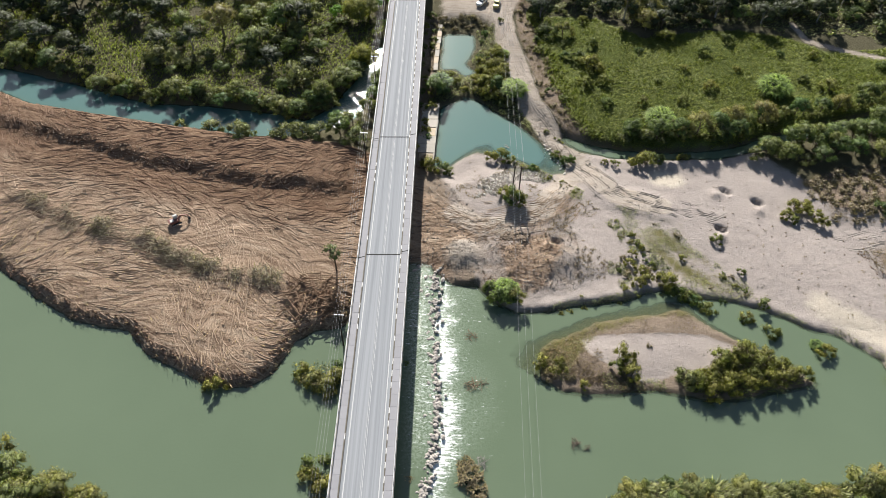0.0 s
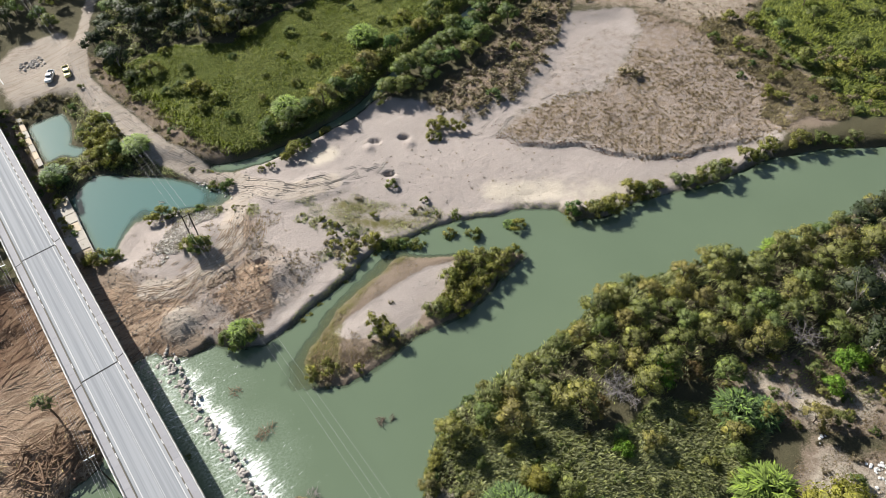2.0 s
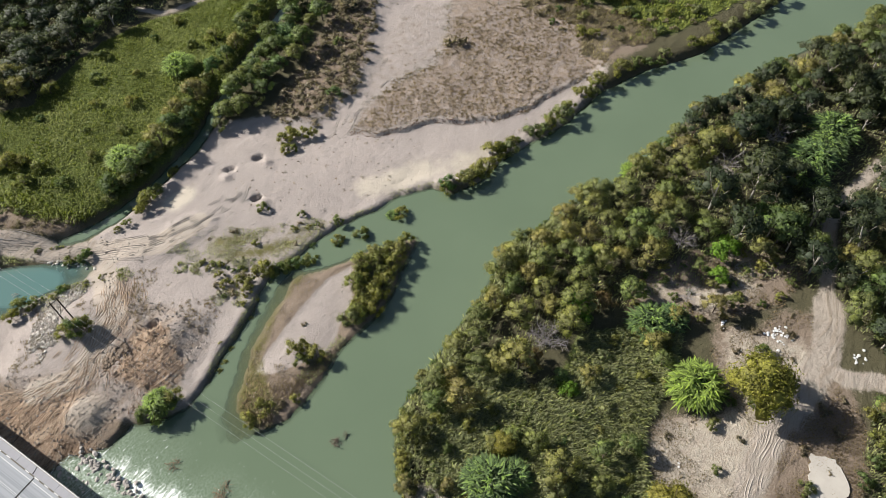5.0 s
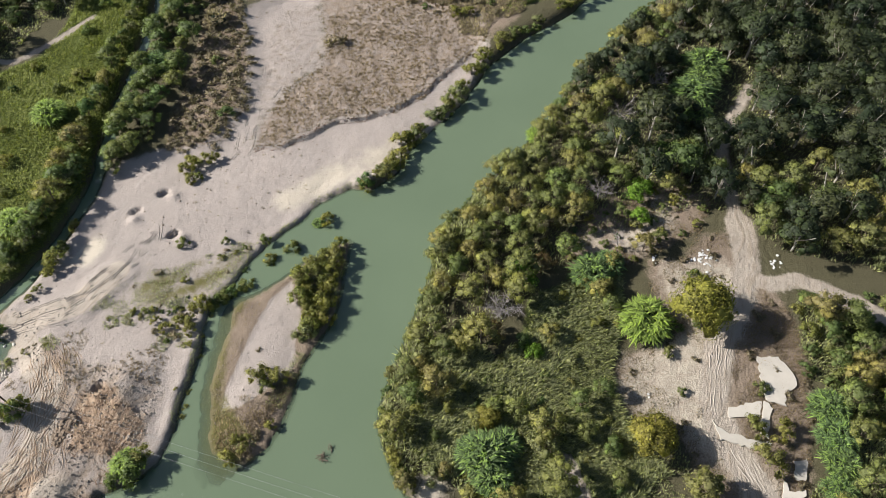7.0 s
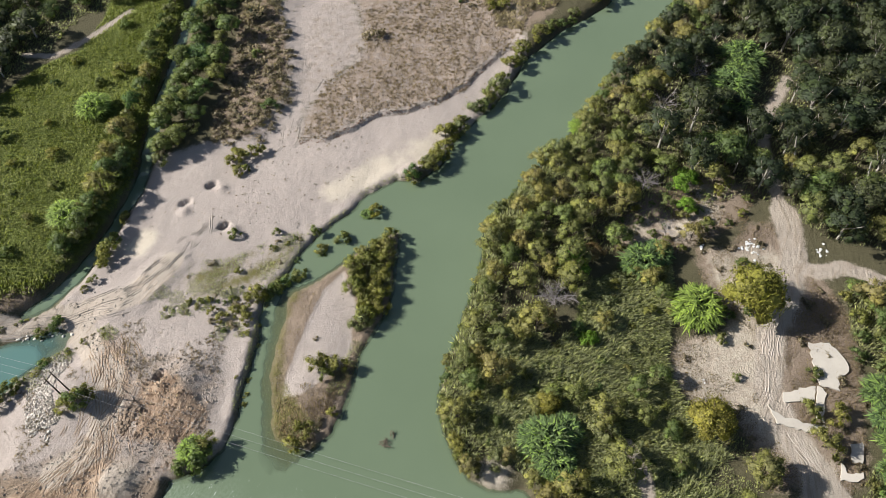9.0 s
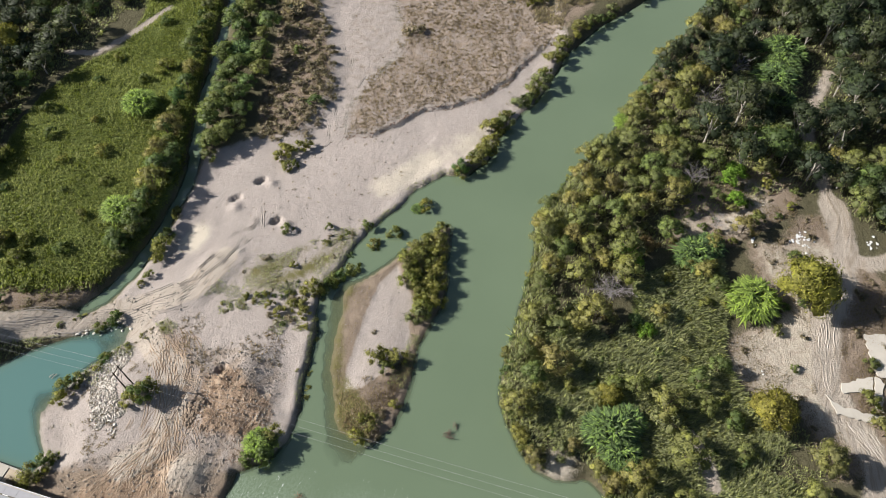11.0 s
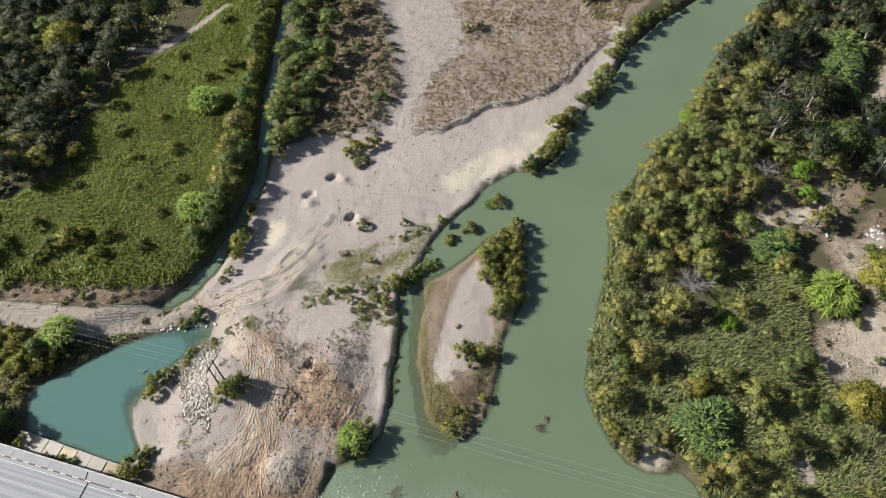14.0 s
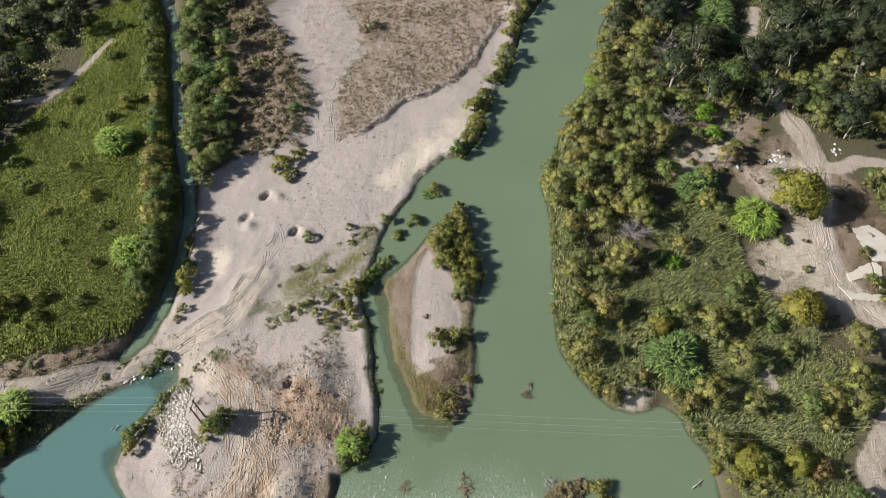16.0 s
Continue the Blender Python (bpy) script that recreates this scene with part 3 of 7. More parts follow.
# ---- the ground, one sheet out to the horizon ----
def spread(lo, hi, cell, far):
    core = np.arange(lo, hi + cell / 2, cell)
    out, s = [], cell
    while sum(out) < far:
        s *= 1.35
        out.append(s)
    ends = np.cumsum(out)
    return np.concatenate([(lo - ends)[::-1], core, hi + ends])


def sheet(name, xs, ys, zfun, keep=None):
    gx, gy = np.meshgrid(xs, ys)
    x, y = gx.ravel(), gy.ravel()
    z = zfun(x, y)
    nx, ny = len(xs), len(ys)
    i = (np.arange(ny - 1)[:, None] * nx + np.arange(nx - 1)).ravel()
    faces = np.stack([i, i + 1, i + nx + 1, i + nx], 1)
    if keep is not None:
        k = keep(x, y)
        faces = faces[k[faces].any(1)]
        used = np.unique(faces)
        index = np.zeros(len(x), int)
        index[used] = np.arange(len(used))
        x, y, z, faces = x[used], y[used], z[used], index[faces]
    me = bpy.data.meshes.new(name)
    me.vertices.add(len(x))
    me.vertices.foreach_set("co", np.stack([x, y, z], 1).astype(np.float32).ravel())
    me.loops.add(faces.size)
    me.loops.foreach_set("vertex_index", faces.ravel().astype(np.int32))
    me.polygons.add(len(faces))
    me.polygons.foreach_set("loop_start", (np.arange(len(faces)) * 4).astype(np.int32))
    me.polygons.foreach_set("use_smooth", np.ones(len(faces), bool))
    me.update(calc_edges=True)
    return me, x, y, z


def field(me, name, values):
    me.attributes.new(name, "FLOAT", "POINT").data.foreach_set("value", np.asarray(values, np.float32))


def fields(me, name, r, g, b):
    v = np.stack([r, g, b, np.ones(len(r))], 1).astype(np.float32)
    me.attributes.new(name, "FLOAT_COLOR", "POINT").data.foreach_set("color", v.ravel())


def zone(x, y, outline, soft=2.5):
    return step(inside(x, y, outline), -soft, soft)


def closer(lines, lo, hi, cell):
    """The same lines, nearer to each other over one stretch."""
    return np.concatenate([lines[lines < lo - cell / 2], np.arange(lo, hi, cell), lines[lines > hi]])


GRID_X = closer(closer(closer(spread(-158, 232, 1.25, 3500), -9, 30, 0.6), 56, 76, 0.45), 89, 138, 0.5)
GRID_Y = closer(spread(-50, 258, 1.25, 3500), 66, 128, 0.55)
me, gx, gy, gz = sheet("ground", GRID_X, GRID_Y, ground_height)
GRID_Z = gz.reshape(len(GRID_Y), len(GRID_X))
road = np.zeros(len(gx))
for line, half in ROADS:
    road = np.maximum(road, step(-along(gx, gy, line)[0] + 0.6 * rough(gx, gy, 6), -half - 1.4, -half + 0.6))
earth = np.maximum.reduce([zone(gx, gy, EARTH_WEST), 0.85 * zone(gx, gy, EARTH_EAST, 4), 0.75 * zone(gx + 2.2 * rough(gx, gy, 4), gy + 2.2 * rough(gy, gx, 4), DUG, 2), 0.47 * zone(gx, gy, TRACK_STRIP, 2)])
gravel = np.maximum(step(inside(gx, gy, GRAVEL), -4.5, 0.5), 0.95 * zone(gx, gy, ISLAND_PALE, 1.0))
pale = 0.62 * zone(gx, gy, BARE, 3) + bump_at(gx, gy, 49, 126, 3, 0.9) + bump_at(gx, gy, 78.5, 90, 4, 0.8) + bump_at(gx, gy, 84, 86, 4, 0.8) + bump_at(gx, gy, 90, 82, 5, 0.75) + bump_at(gx, gy, 98, 75, 5, 0.7) + bump_at(gx, gy, 105, 71.5, 3, 0.6)
pale = pale + bump_at(gx, gy, 91, 10, 4, 0.8) + bump_at(gx, gy, 98, 5, 4, 0.7) + bump_at(gx, gy, 88, 19, 4, 0.6) + bump_at(gx, gy, 104, 8, 4, 0.6) + bump_at(gx, gy, 53, 125.5, 2.6, 0.9) + 0.4 * zone(gx, gy, PLAIN_FAR, 6) + bump_at(gx, gy, 24.6, 34.5, 3.2, 1.0) + bump_at(gx, gy, 33, 9.8, 1.8, 0.9) + bump_at(gx, gy, 29.8, 8.4, 1.4, 0.9)
scrub = np.maximum.reduce([zone(gx, gy, ROAD_BANK, 2), zone(gx, gy, PLAIN_FAR, 6), zone(gx, gy, BRIDGE_FOOT, 2), 0.8 * zone(gx, gy, TUSSOCK, 3), step(inside(gx, gy, ISLAND), -3, 0), 0.8 * step(inside(gx, gy, CAPE_TOP), -4, 0), 0.7 * zone(gx, gy, PALE_WAY, 3)])
scrub = np.maximum(scrub, zone(gx, gy, SCRUB_ZONE, 4))
scrub = np.maximum(scrub, np.maximum(zone(gx, gy, DRY_ZONE, 4), 0.8 * np.maximum(zone(gx, gy, CLEARING, 3), zone(gx, gy, [(80, 14), (78, 22), (88, 25), (102, 17), (111, 4), (108, -5), (98, -3), (88, 6)], 3))))
road = np.maximum(road, np.maximum(0.85 * zone(gx, gy, LOT, 2), bump_at(gx, gy, 2, 99, 4.2, 1.2)))
grass = np.maximum.reduce([zone(gx, gy, FIELD_ZONE), zone(gx, gy, FIELD_FAR), 0.9 * zone(gx, gy, CANE_ZONE), 0.7 * zone(gx, gy, [(34, 0), (42, -4), (48, 4), (44, 12), (36, 12), (30, 22), (24, 22), (20, 18), (13, 19), (6, 16), (4, -4), (14, -3), (24, -10), (32, -14)])])
drawn = rough((0.79 * gx - 0.62 * gy) * 0.28, 0.62 * gx + 0.79 * gy, 2.6, 3)
turf = zone(gx, gy, MARGIN, 4) * (0.42 + 0.55 * drawn) + 0.5 * bump_at(gx, gy, 22, 73, 5, 1.0) + 0.6 * zone(gx, gy, WEED, 1.5)
shore = wetness(gx, gy)
fields(me, "cover_a", earth, gravel * (1 - 0.58 * zone(gx, gy, TUSSOCK, 3)) * (1 - 0.46 * step(inside(gx, gy, CAPE_TOP), -3, 1)) * (1 - 0.36 * zone(gx, gy, PALE_WAY, 3)), road)
fields(me, "cover_b", grass, scrub, np.clip(pale, 0, 1))
field(me, "turf", turf)
d, side = along(gx, gy, BENCH)
field(me, "damp", step(d * side + 5 * rough(gx, gy, 18), -17, -6) * zone(gx, gy, EARTH_WEST) * step(-gx, 14, 26))
field(me, "wet", step(shore, -0.9, 0.2))
me.materials.append(GROUND)
tagged(new("ground", me), "uneven river plain of gravel, brown earth and soil", "ground", kind="structure")

# ---- the water ----
me, wx, wy, wz = sheet("water", np.arange(-215, 330, 1.25), np.arange(-66, 190, 1.25), water_level, lambda x, y: wetness(x, y) > -1.6)
field(me, "depth", water_level(wx, wy) - ground_height(wx, wy))
s = weir_side(wx, wy)
fall = (0.72 - 0.25 * step(wy, 74, 90)) * step(s, 0.1, 1.0) * (1 - step(s + 2.2 * rough(wx * 0.4, wy, 2.4, 2), 1.0, 6.5)) * step(wy, 36, 40) * step(-wy, -96, -92)
riffle = 0.19 * step(s, -0.5, 0.5) * (1 - step(s + 3 * rough(wx, wy, 5, 2), 4, 18)) * step(wy, 46, 58) * step(-wy, -98, -92) + 0.30 * step(-s, -0.5, 0.5) * (1 - step(-s, 3, 9)) * step(wy, 40, 60)
white = np.maximum(np.maximum(fall, riffle), 0.25 * zone(wx, wy, RAPIDS, 1.2))
field(me, "foam", white * step(-inside(wx, wy, POND), -1, 1))
field(me, "pond", np.maximum.reduce([0.1 * step(4 - along(wx, wy, CANAL)[0], 0, 1.5) * step(wx, 26, 32), zone(wx, wy, POND), zone(wx, wy, POND_FAR), zone(wx, wy, STREAM)]))
me.materials.append(WATER)
tagged(new("water", me), "turbid green river water with white rapids over a stone sill", "river", kind="structure")


# ---- builders ----
def part(name, bm, material, parent=None, label=""):
    me = bpy.data.meshes.new(name)
    bm.to_mesh(me)
    bm.free()
    me.materials.append(material)
    ob = new(name, me)
    ob.parent = parent
    return tagged(ob, label)


def empty(name, m, label, category, group=""):
    ob = new(name)
    ob.empty_display_size = 0.3
    ob.matrix_world = m
    return tagged(ob, label, category, group)


def box(bm, sx, sy, sz, x=0, y=0, z=0, bevel=0.0, turn=0.0):
    """A bevelled box whose base centre is at x, y, z."""
    m = Matrix.Translation((x, y, z + sz / 2)) @ Matrix.Rotation(turn, 4, "Z") @ Matrix.Diagonal((sx, sy, sz, 1))
    made = bmesh.ops.create_cube(bm, size=1, matrix=m)["verts"]
    if bevel:
        edges = list({e for v in made for e in v.link_edges})
        bmesh.ops.bevel(bm, geom=edges, offset=bevel, segments=1, affect="EDGES")
    return bm


def tube(bm, points, radii, sides=6):
    """A tapered tube through points."""
    rings = []
    for i, p in enumerate(points):
        p = Vector(p)
        way = (Vector(points[min(i + 1, len(points) - 1)]) - Vector(points[max(i - 1, 0)])).normalized()
        a = way.orthogonal().normalized()
        b = way.cross(a)
        rings.append([bm.verts.new(p + (a * math.cos(2 * math.pi * k / sides) + b * math.sin(2 * math.pi * k / sides)) * radii[i]) for k in range(sides)])
    for r, q in zip(rings[:-1], rings[1:]):
        for k in range(sides):
            bm.faces.new((r[k], r[(k + 1) % sides], q[(k + 1) % sides], q[k]))
    for ring in (rings[0][::-1], rings[-1]):
        bm.faces.new(ring)
    return bm


def arrays(name, verts, faces, material, normals=None):
    """A mesh from arrays; with normals it is shaded softly along them."""
    me = bpy.data.meshes.new(name)
    me.from_pydata([tuple(v) for v in verts], [], [tuple(f) for f in faces])
    me.materials.append(material)
    if normals is not None:
        me.polygons.foreach_set("use_smooth", np.ones(len(me.polygons), bool))
        me.normals_split_custom_set_from_vertices((normals / np.linalg.norm(normals, axis=1, keepdims=True)).tolist())
    return me


# ---- plants ----
ICO_V, ICO_F = None, None
_bm = bmesh.new()
bmesh.ops.create_icosphere(_bm, subdivisions=1, radius=1)
ICO_V = np.array([v.co[:] for v in _bm.verts])
ICO_F = np.array([[v.index for v in f.verts] for f in _bm.faces])
_bm.free()


def leaf_quads(rng, centres, normals, size, long=1.5):
    """Small leaf sprays: one bent diamond each, facing about their normals."""
    n = len(centres)
    normals = normals / np.linalg.norm(normals, axis=1, keepdims=True)
    a = np.cross(normals, rng.normal(size=(n, 3)))
    a /= np.linalg.norm(a, axis=1, keepdims=True)
    b = np.cross(normals, a)
    s = size * rng.uniform(0.6, 1.35, (n, 1))
    verts = np.stack([centres - a * s * long * 0.3 + b * s * 0.45, centres - a * s * long * 0.5 - b * s * 0.35, centres + a * s * long * 0.7], 1).reshape(-1, 3)
    return verts, np.arange(3 * n).reshape(-1, 3)


def crown_mesh(name, seed, radius, tall, clumps, leaves, leaf, material, base=0.35, loose=0.25):
    """A crown of uneven leafy clumps round a dark core, with gaps between them."""
    rng = np.random.RandomState(seed)
    verts, faces, normals, count = [], [], [], 0
    middle = np.array([0, 0, tall * 0.45])
    for k in range(clumps):
        u = rng.uniform(0, 2 * math.pi)
        q = math.sqrt((k + 0.5) / clumps)
        r = radius * q * rng.uniform(0.75, 1.0)
        top = base * tall + (1 - base) * tall * math.sqrt(max(0.0, 1 - (0.9 * q) ** 2)) * rng.uniform(0.72, 1.0)
        rc = radius * rng.uniform(0.22, 0.4)
        c = np.array([r * math.cos(u), r * math.sin(u), max(rc * 0.6, top - rc)])
        core = ICO_V * rc * np.array([0.7, 0.7, 0.6]) * rng.uniform(0.7, 1.2, (len(ICO_V), 1)) + c
        verts.append(core)
        normals.append(ICO_V * 0.4 + (core - middle) / radius)
        faces += (ICO_F + count).tolist()
        count += len(core)
        d = rng.normal(size=(leaves, 3))
        d[:, 2] = np.abs(d[:, 2]) * 1.1 - 0.35
        d /= np.linalg.norm(d, axis=1, keepdims=True)
        p = c + d * rc * rng.uniform(0.62, 1.05 + loose, (leaves, 1)) * np.array([1, 1, 0.9])
        v, f = leaf_quads(rng, p, d + 0.5 * rng.normal(size=d.shape), leaf)
        whole = (p - middle) / radius
        n = d * 0.5 + 0.6 * whole + 0.42 * rng.normal(size=d.shape)
        verts.append(v)
        normals.append(np.repeat(n, 3, 0))
        faces += (f + count).tolist()
        count += len(v)
    return arrays(name, np.concatenate(verts), faces, material, np.concatenate(normals))


def limbs(bm, rng, tall, radius, forks, thick=0.16, lean=0.0):
    top = (lean, 0, tall * 0.55)
    tube(bm, [(0, 0, -0.4), (lean * 0.3, 0.05, tall * 0.25), top], [thick, thick * 0.8, thick * 0.6])
    for k in range(forks):
        u, s = 2 * math.pi * (k + rng.uniform(-0.3, 0.3)) / forks, rng.uniform(0.45, 0.75)
        z = tall * rng.uniform(0.2, 0.45)
        tube(bm, [(lean * z / tall, 0, z), (radius * s * 0.5 * math.cos(u), radius * s * 0.5 * math.sin(u), z + tall * 0.2), (radius * s * math.cos(u), radius * s * math.sin(u), tall * rng.uniform(0.6, 0.85))], [thick * 0.5, thick * 0.35, thick * 0.15], 5)
    return bm


def blades(rng, n, reach, length, width, droop):
    """Arching reed blades that leave upright canes all over a dome: strips of three faces."""
    heads = n // 9
    q = np.repeat(np.sqrt(rng.uniform(0, 1, heads)), 9)
    u = np.repeat(rng.uniform(0, 2 * math.pi, heads), 9)
    n = len(q)
    lean = 0.25 + 0.6 * q + rng.normal(0, 0.3, n)
    ln = length * 0.3 * rng.uniform(0.6, 1.25, n)
    foot = np.stack([np.cos(u) * reach * q * 0.85, np.sin(u) * reach * q * 0.85, length * 0.66 * np.sqrt(1 - 0.8 * q**2) * np.repeat(rng.uniform(0.6, 1.1, heads), 9)], 1)
    u = u + rng.normal(0, 1.3, n)
    out = np.stack([np.cos(u), np.sin(u), np.zeros(n)], 1)
    side = np.stack([-np.sin(u), np.cos(u), np.zeros(n)], 1) * width
    rows = []
    for s, w in ((0, 0.7), (0.45, 1.0), (0.8, 0.7), (1.0, 0.0)):
        p = foot + out * (ln * s * np.sin(lean) + droop * ln * s**3 * 0.45)[:, None]
        p[:, 2] = foot[:, 2] + ln * s * np.cos(lean) - droop * ln * s**2 * 0.6
        rows.append((p, w))
    verts = np.concatenate([np.stack([rows[i][0] - side * rows[i][1] / 2, rows[i][0] + side * rows[i][1] / 2], 1) for i in range(3)] + [rows[3][0][:, None]], 1)
    k = np.arange(n)[:, None] * 7
    quads = np.concatenate([k + [0, 1, 3, 2], k + [2, 3, 5, 4]], 0).tolist()
    return verts.reshape(-1, 3), quads + (k + [4, 5, 6]).tolist()


def tree_kind(name, label, category, seed, radius, tall, clumps, leaves, leaf, leaf_mat, bark, forks=4, **kw):
    """One plant, a tree with its trunk and crown or a low bush in one piece, as a pattern for its copies."""
    if not forks:
        return tagged(new(name, crown_mesh(name, seed, radius, tall, clumps, leaves, leaf, leaf_mat, **kw)), label, category)
    ob = empty(name, Matrix.Identity(4), label, category)
    part("trunk", limbs(bmesh.new(), np.random.RandomState(seed), tall, radius, forks, 0.05 + 0.02 * tall), bark, ob)
    crown = new("crown", crown_mesh("crown", seed, radius, tall, clumps, leaves, leaf, leaf_mat, **kw))
    crown.parent = ob
    return ob


def reed_kind(name, label, seed, n, reach, length, width, droop, mat):
    v, f = blades(np.random.RandomState(seed), n, reach, length, width, droop)
    ob = empty(name, Matrix.Identity(4), label, "reeds")
    b = new("leafage", arrays("leafage", v, f, mat))
    b.parent = ob
    st = bmesh.new()
    rng = np.random.RandomState(seed + 1)
    for _ in range(26):
        u, r = rng.uniform(0, 6.28), reach * 0.7 * math.sqrt(rng.uniform(0, 1))
        x, y = r * math.cos(u), r * math.sin(u)
        tube(st, [(x * 0.6, y * 0.6, -0.3), (x, y, length * 0.6 * math.sqrt(1 - 0.6 * (r / reach) ** 2))], [0.06, 0.03], 4)
    # Added solid core: its dark colour stands in for shade between the blades.
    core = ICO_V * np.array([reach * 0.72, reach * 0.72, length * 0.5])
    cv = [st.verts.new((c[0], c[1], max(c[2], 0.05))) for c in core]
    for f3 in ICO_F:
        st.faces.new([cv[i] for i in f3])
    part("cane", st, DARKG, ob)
    return ob


PATTERNS = {}
for n in range(4):
    PATTERNS["olive", n] = tree_kind("willow_tree", "olive-green willow with a clumped crown in the riverside wood", "tree", 10 + n, 3.4, 6.5 + n * 0.5, 18, 96, 0.22, OLIVE, BARK)
    PATTERNS["green", n] = tree_kind("alder_tree", "green leafy tree with a broken crown among undergrowth", "tree", 20 + n, 3.2, 6.0 + n * 0.4, 17, 96, 0.22, GREEN, BARK)
    PATTERNS["dark", n] = tree_kind("gum_tree", "tall dark grey-green tree with a loose crown", "tree", 30 + n, 4.2, 10.0 + n, 18, 60, 0.34, DARKG, PALE_BARK, loose=0.5)
    PATTERNS["shrub", n] = tree_kind("shrub", "low green shrub with dense small leaves", "shrub", 40 + n, 1.8, 1.9 + 0.2 * n, 10, 66, 0.17, GREEN, BARK, forks=0, base=0.15)
    PATTERNS["bank", n] = tree_kind("bank_bush", "olive-green bush leaning over the water's edge", "bush", 50 + n, 2.0, 2.6 + 0.2 * n, 11, 84, 0.165, BANKG, BARK, base=0.15)
    PATTERNS["scrub", n] = tree_kind("brown_bush", "brown dry scrub bush on sandy ground", "bush", 60 + n, 1.5, 1.2, 8, 44, 0.16, SCRUB, BARK, forks=0, base=0.1, loose=0.5)
for n in range(3):
    PATTERNS["oak", n] = tree_kind("oak_tree", "dark green round-crowned tree in a dense wood", "tree", 130 + n, 4.0, 7.5 + n, 18, 60, 0.32, DARKG, BARK)
for n in range(2):
    PATTERNS["sparse", n] = tree_kind("thin_tree", "tall thin leaning tree with a sparse crown on cleared earth", "tree", 75 + n, 2.0, 9.0, 8, 40, 0.28, GREYG, BARK, base=0.6, loose=0.9)
    PATTERNS["grey", n] = tree_kind("grey_bush", "grey-green willow bush beside the channel", "bush", 70 + n, 2.2, 2.8, 12, 74, 0.19, GREYG, BARK, base=0.15)
    PATTERNS["bright", n] = tree_kind("fig_tree", "bright green broad-leaved tree in the wood", "tree", 80 + n, 2.6, 4.5, 15, 110, 0.26, BRIGHT, BARK)
    PATTERNS["yellow", n] = tree_kind("mulberry_tree", "round tree with yellowing leaves beside the dirt track", "tree", 90 + n, 3.6, 6.5, 40, 150, 0.2, YELLOW, BARK, base=0.25)
    PATTERNS["rusty", n] = tree_kind("rusty_bush", "bush with rusty brown dying leaves", "bush", 95 + n, 2.2, 3.2, 12, 80, 0.18, RUSTY, BARK)
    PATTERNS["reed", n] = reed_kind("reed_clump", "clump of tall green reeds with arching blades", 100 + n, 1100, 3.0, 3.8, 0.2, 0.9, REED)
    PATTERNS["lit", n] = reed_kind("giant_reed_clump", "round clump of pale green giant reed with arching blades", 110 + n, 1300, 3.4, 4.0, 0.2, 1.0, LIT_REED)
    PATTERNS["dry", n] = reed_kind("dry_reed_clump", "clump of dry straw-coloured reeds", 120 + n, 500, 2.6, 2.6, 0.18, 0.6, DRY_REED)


def dead_tree(seed, tall, spread_r, twigs):
    """A bare tree: limbs that fork twice."""
    rng = np.random.RandomState(seed)
    bm = bmesh.new()
    tube(bm, [(0, 0, -0.3), (0.1, 0.1, tall * 0.3), (0, 0.2, tall * 0.5)], [0.14, 0.11, 0.08])
    for k in range(11):
        u = 2 * math.pi * k / 11 + rng.uniform(-0.3, 0.3)
        z = tall * rng.uniform(0.2, 0.5)
        e = Vector((math.cos(u), math.sin(u), 0)) * spread_r * rng.uniform(0.65, 1.1) + Vector((0, 0, z + tall * rng.uniform(0.2, 0.5)))
        s = Vector((0, 0, z))
        mid = s.lerp(e, 0.5) + Vector((rng.uniform(-0.3, 0.3), rng.uniform(-0.3, 0.3), 0.4))
        tube(bm, [s, mid, e], [0.06, 0.045, 0.02], 4)
        for _ in range(twigs * 2):
            f = s.lerp(e, rng.uniform(0.3, 1.0))
            g = f + Vector((rng.uniform(-1, 1), rng.uniform(-1, 1), rng.uniform(-0.1, 0.9))) * spread_r * 0.4
            tube(bm, [f, f.lerp(g, 0.5) + Vector((0, 0, 0.12)), g], [0.026, 0.02, 0.01], 3)
    return bm


USED = set()


def plant(kind, x, y, size=1.0, squash=1.0, rng=random, label="", sink=0.0):
    """Set a plant of that kind on the ground; the pattern itself is the first."""
    picks = sorted(k for k in PATTERNS if k[0] == kind)
    key = picks[int(rng.random() * len(picks)) % len(picks)]
    m = Matrix.Translation((x, y, max(height(x, y), -0.5) - 0.05 - sink)) @ Matrix.Rotation(rng.random() * 6.283, 4, "Z") @ Matrix.Diagonal((size, size, size * squash, 1))
    if key in USED:
        ob = copy_thing(PATTERNS[key], Matrix.Identity(4))
    else:
        ob = PATTERNS[key]
        USED.add(key)
    ob.matrix_world = m
    return tagged(ob, label)


def scatter(outline, gap, seed, avoid=lambda x, y: False):
    """Places inside an outline no nearer to each other than the gap."""
    rng = random.Random(seed)
    p = np.array(outline)
    (x0, y0), (x1, y1) = p.min(0), p.max(0)
    tries = int((x1 - x0) * (y1 - y0) / gap**2 * 3.2)
    xs = np.array([rng.uniform(x0, x1) for _ in range(tries)])
    ys = np.array([rng.uniform(y0, y1) for _ in range(tries)])
    ok = (inside(xs, ys, outline) > 0.3) & (wetness(xs, ys) < -0.4)
    for line, half in ROADS:
        ok &= along(xs, ys, line)[0] > half + 1.0
    cells, out = {}, []
    for x, y in zip(xs[ok], ys[ok]):
        if avoid(x, y):
            continue
        i, j = int(x // gap), int(y // gap)
        if any((x - a) ** 2 + (y - b) ** 2 < gap * gap for di in (-1, 0, 1) for dj in (-1, 0, 1) for a, b in cells.get((i + di, j + dj), ())):
            continue
        cells.setdefault((i, j), []).append((x, y))
        out.append((float(x), float(y)))
    return out


def within(x, y, outline):
    return float(inside(np.array([x]), np.array([y]), outline)[0]) > 0


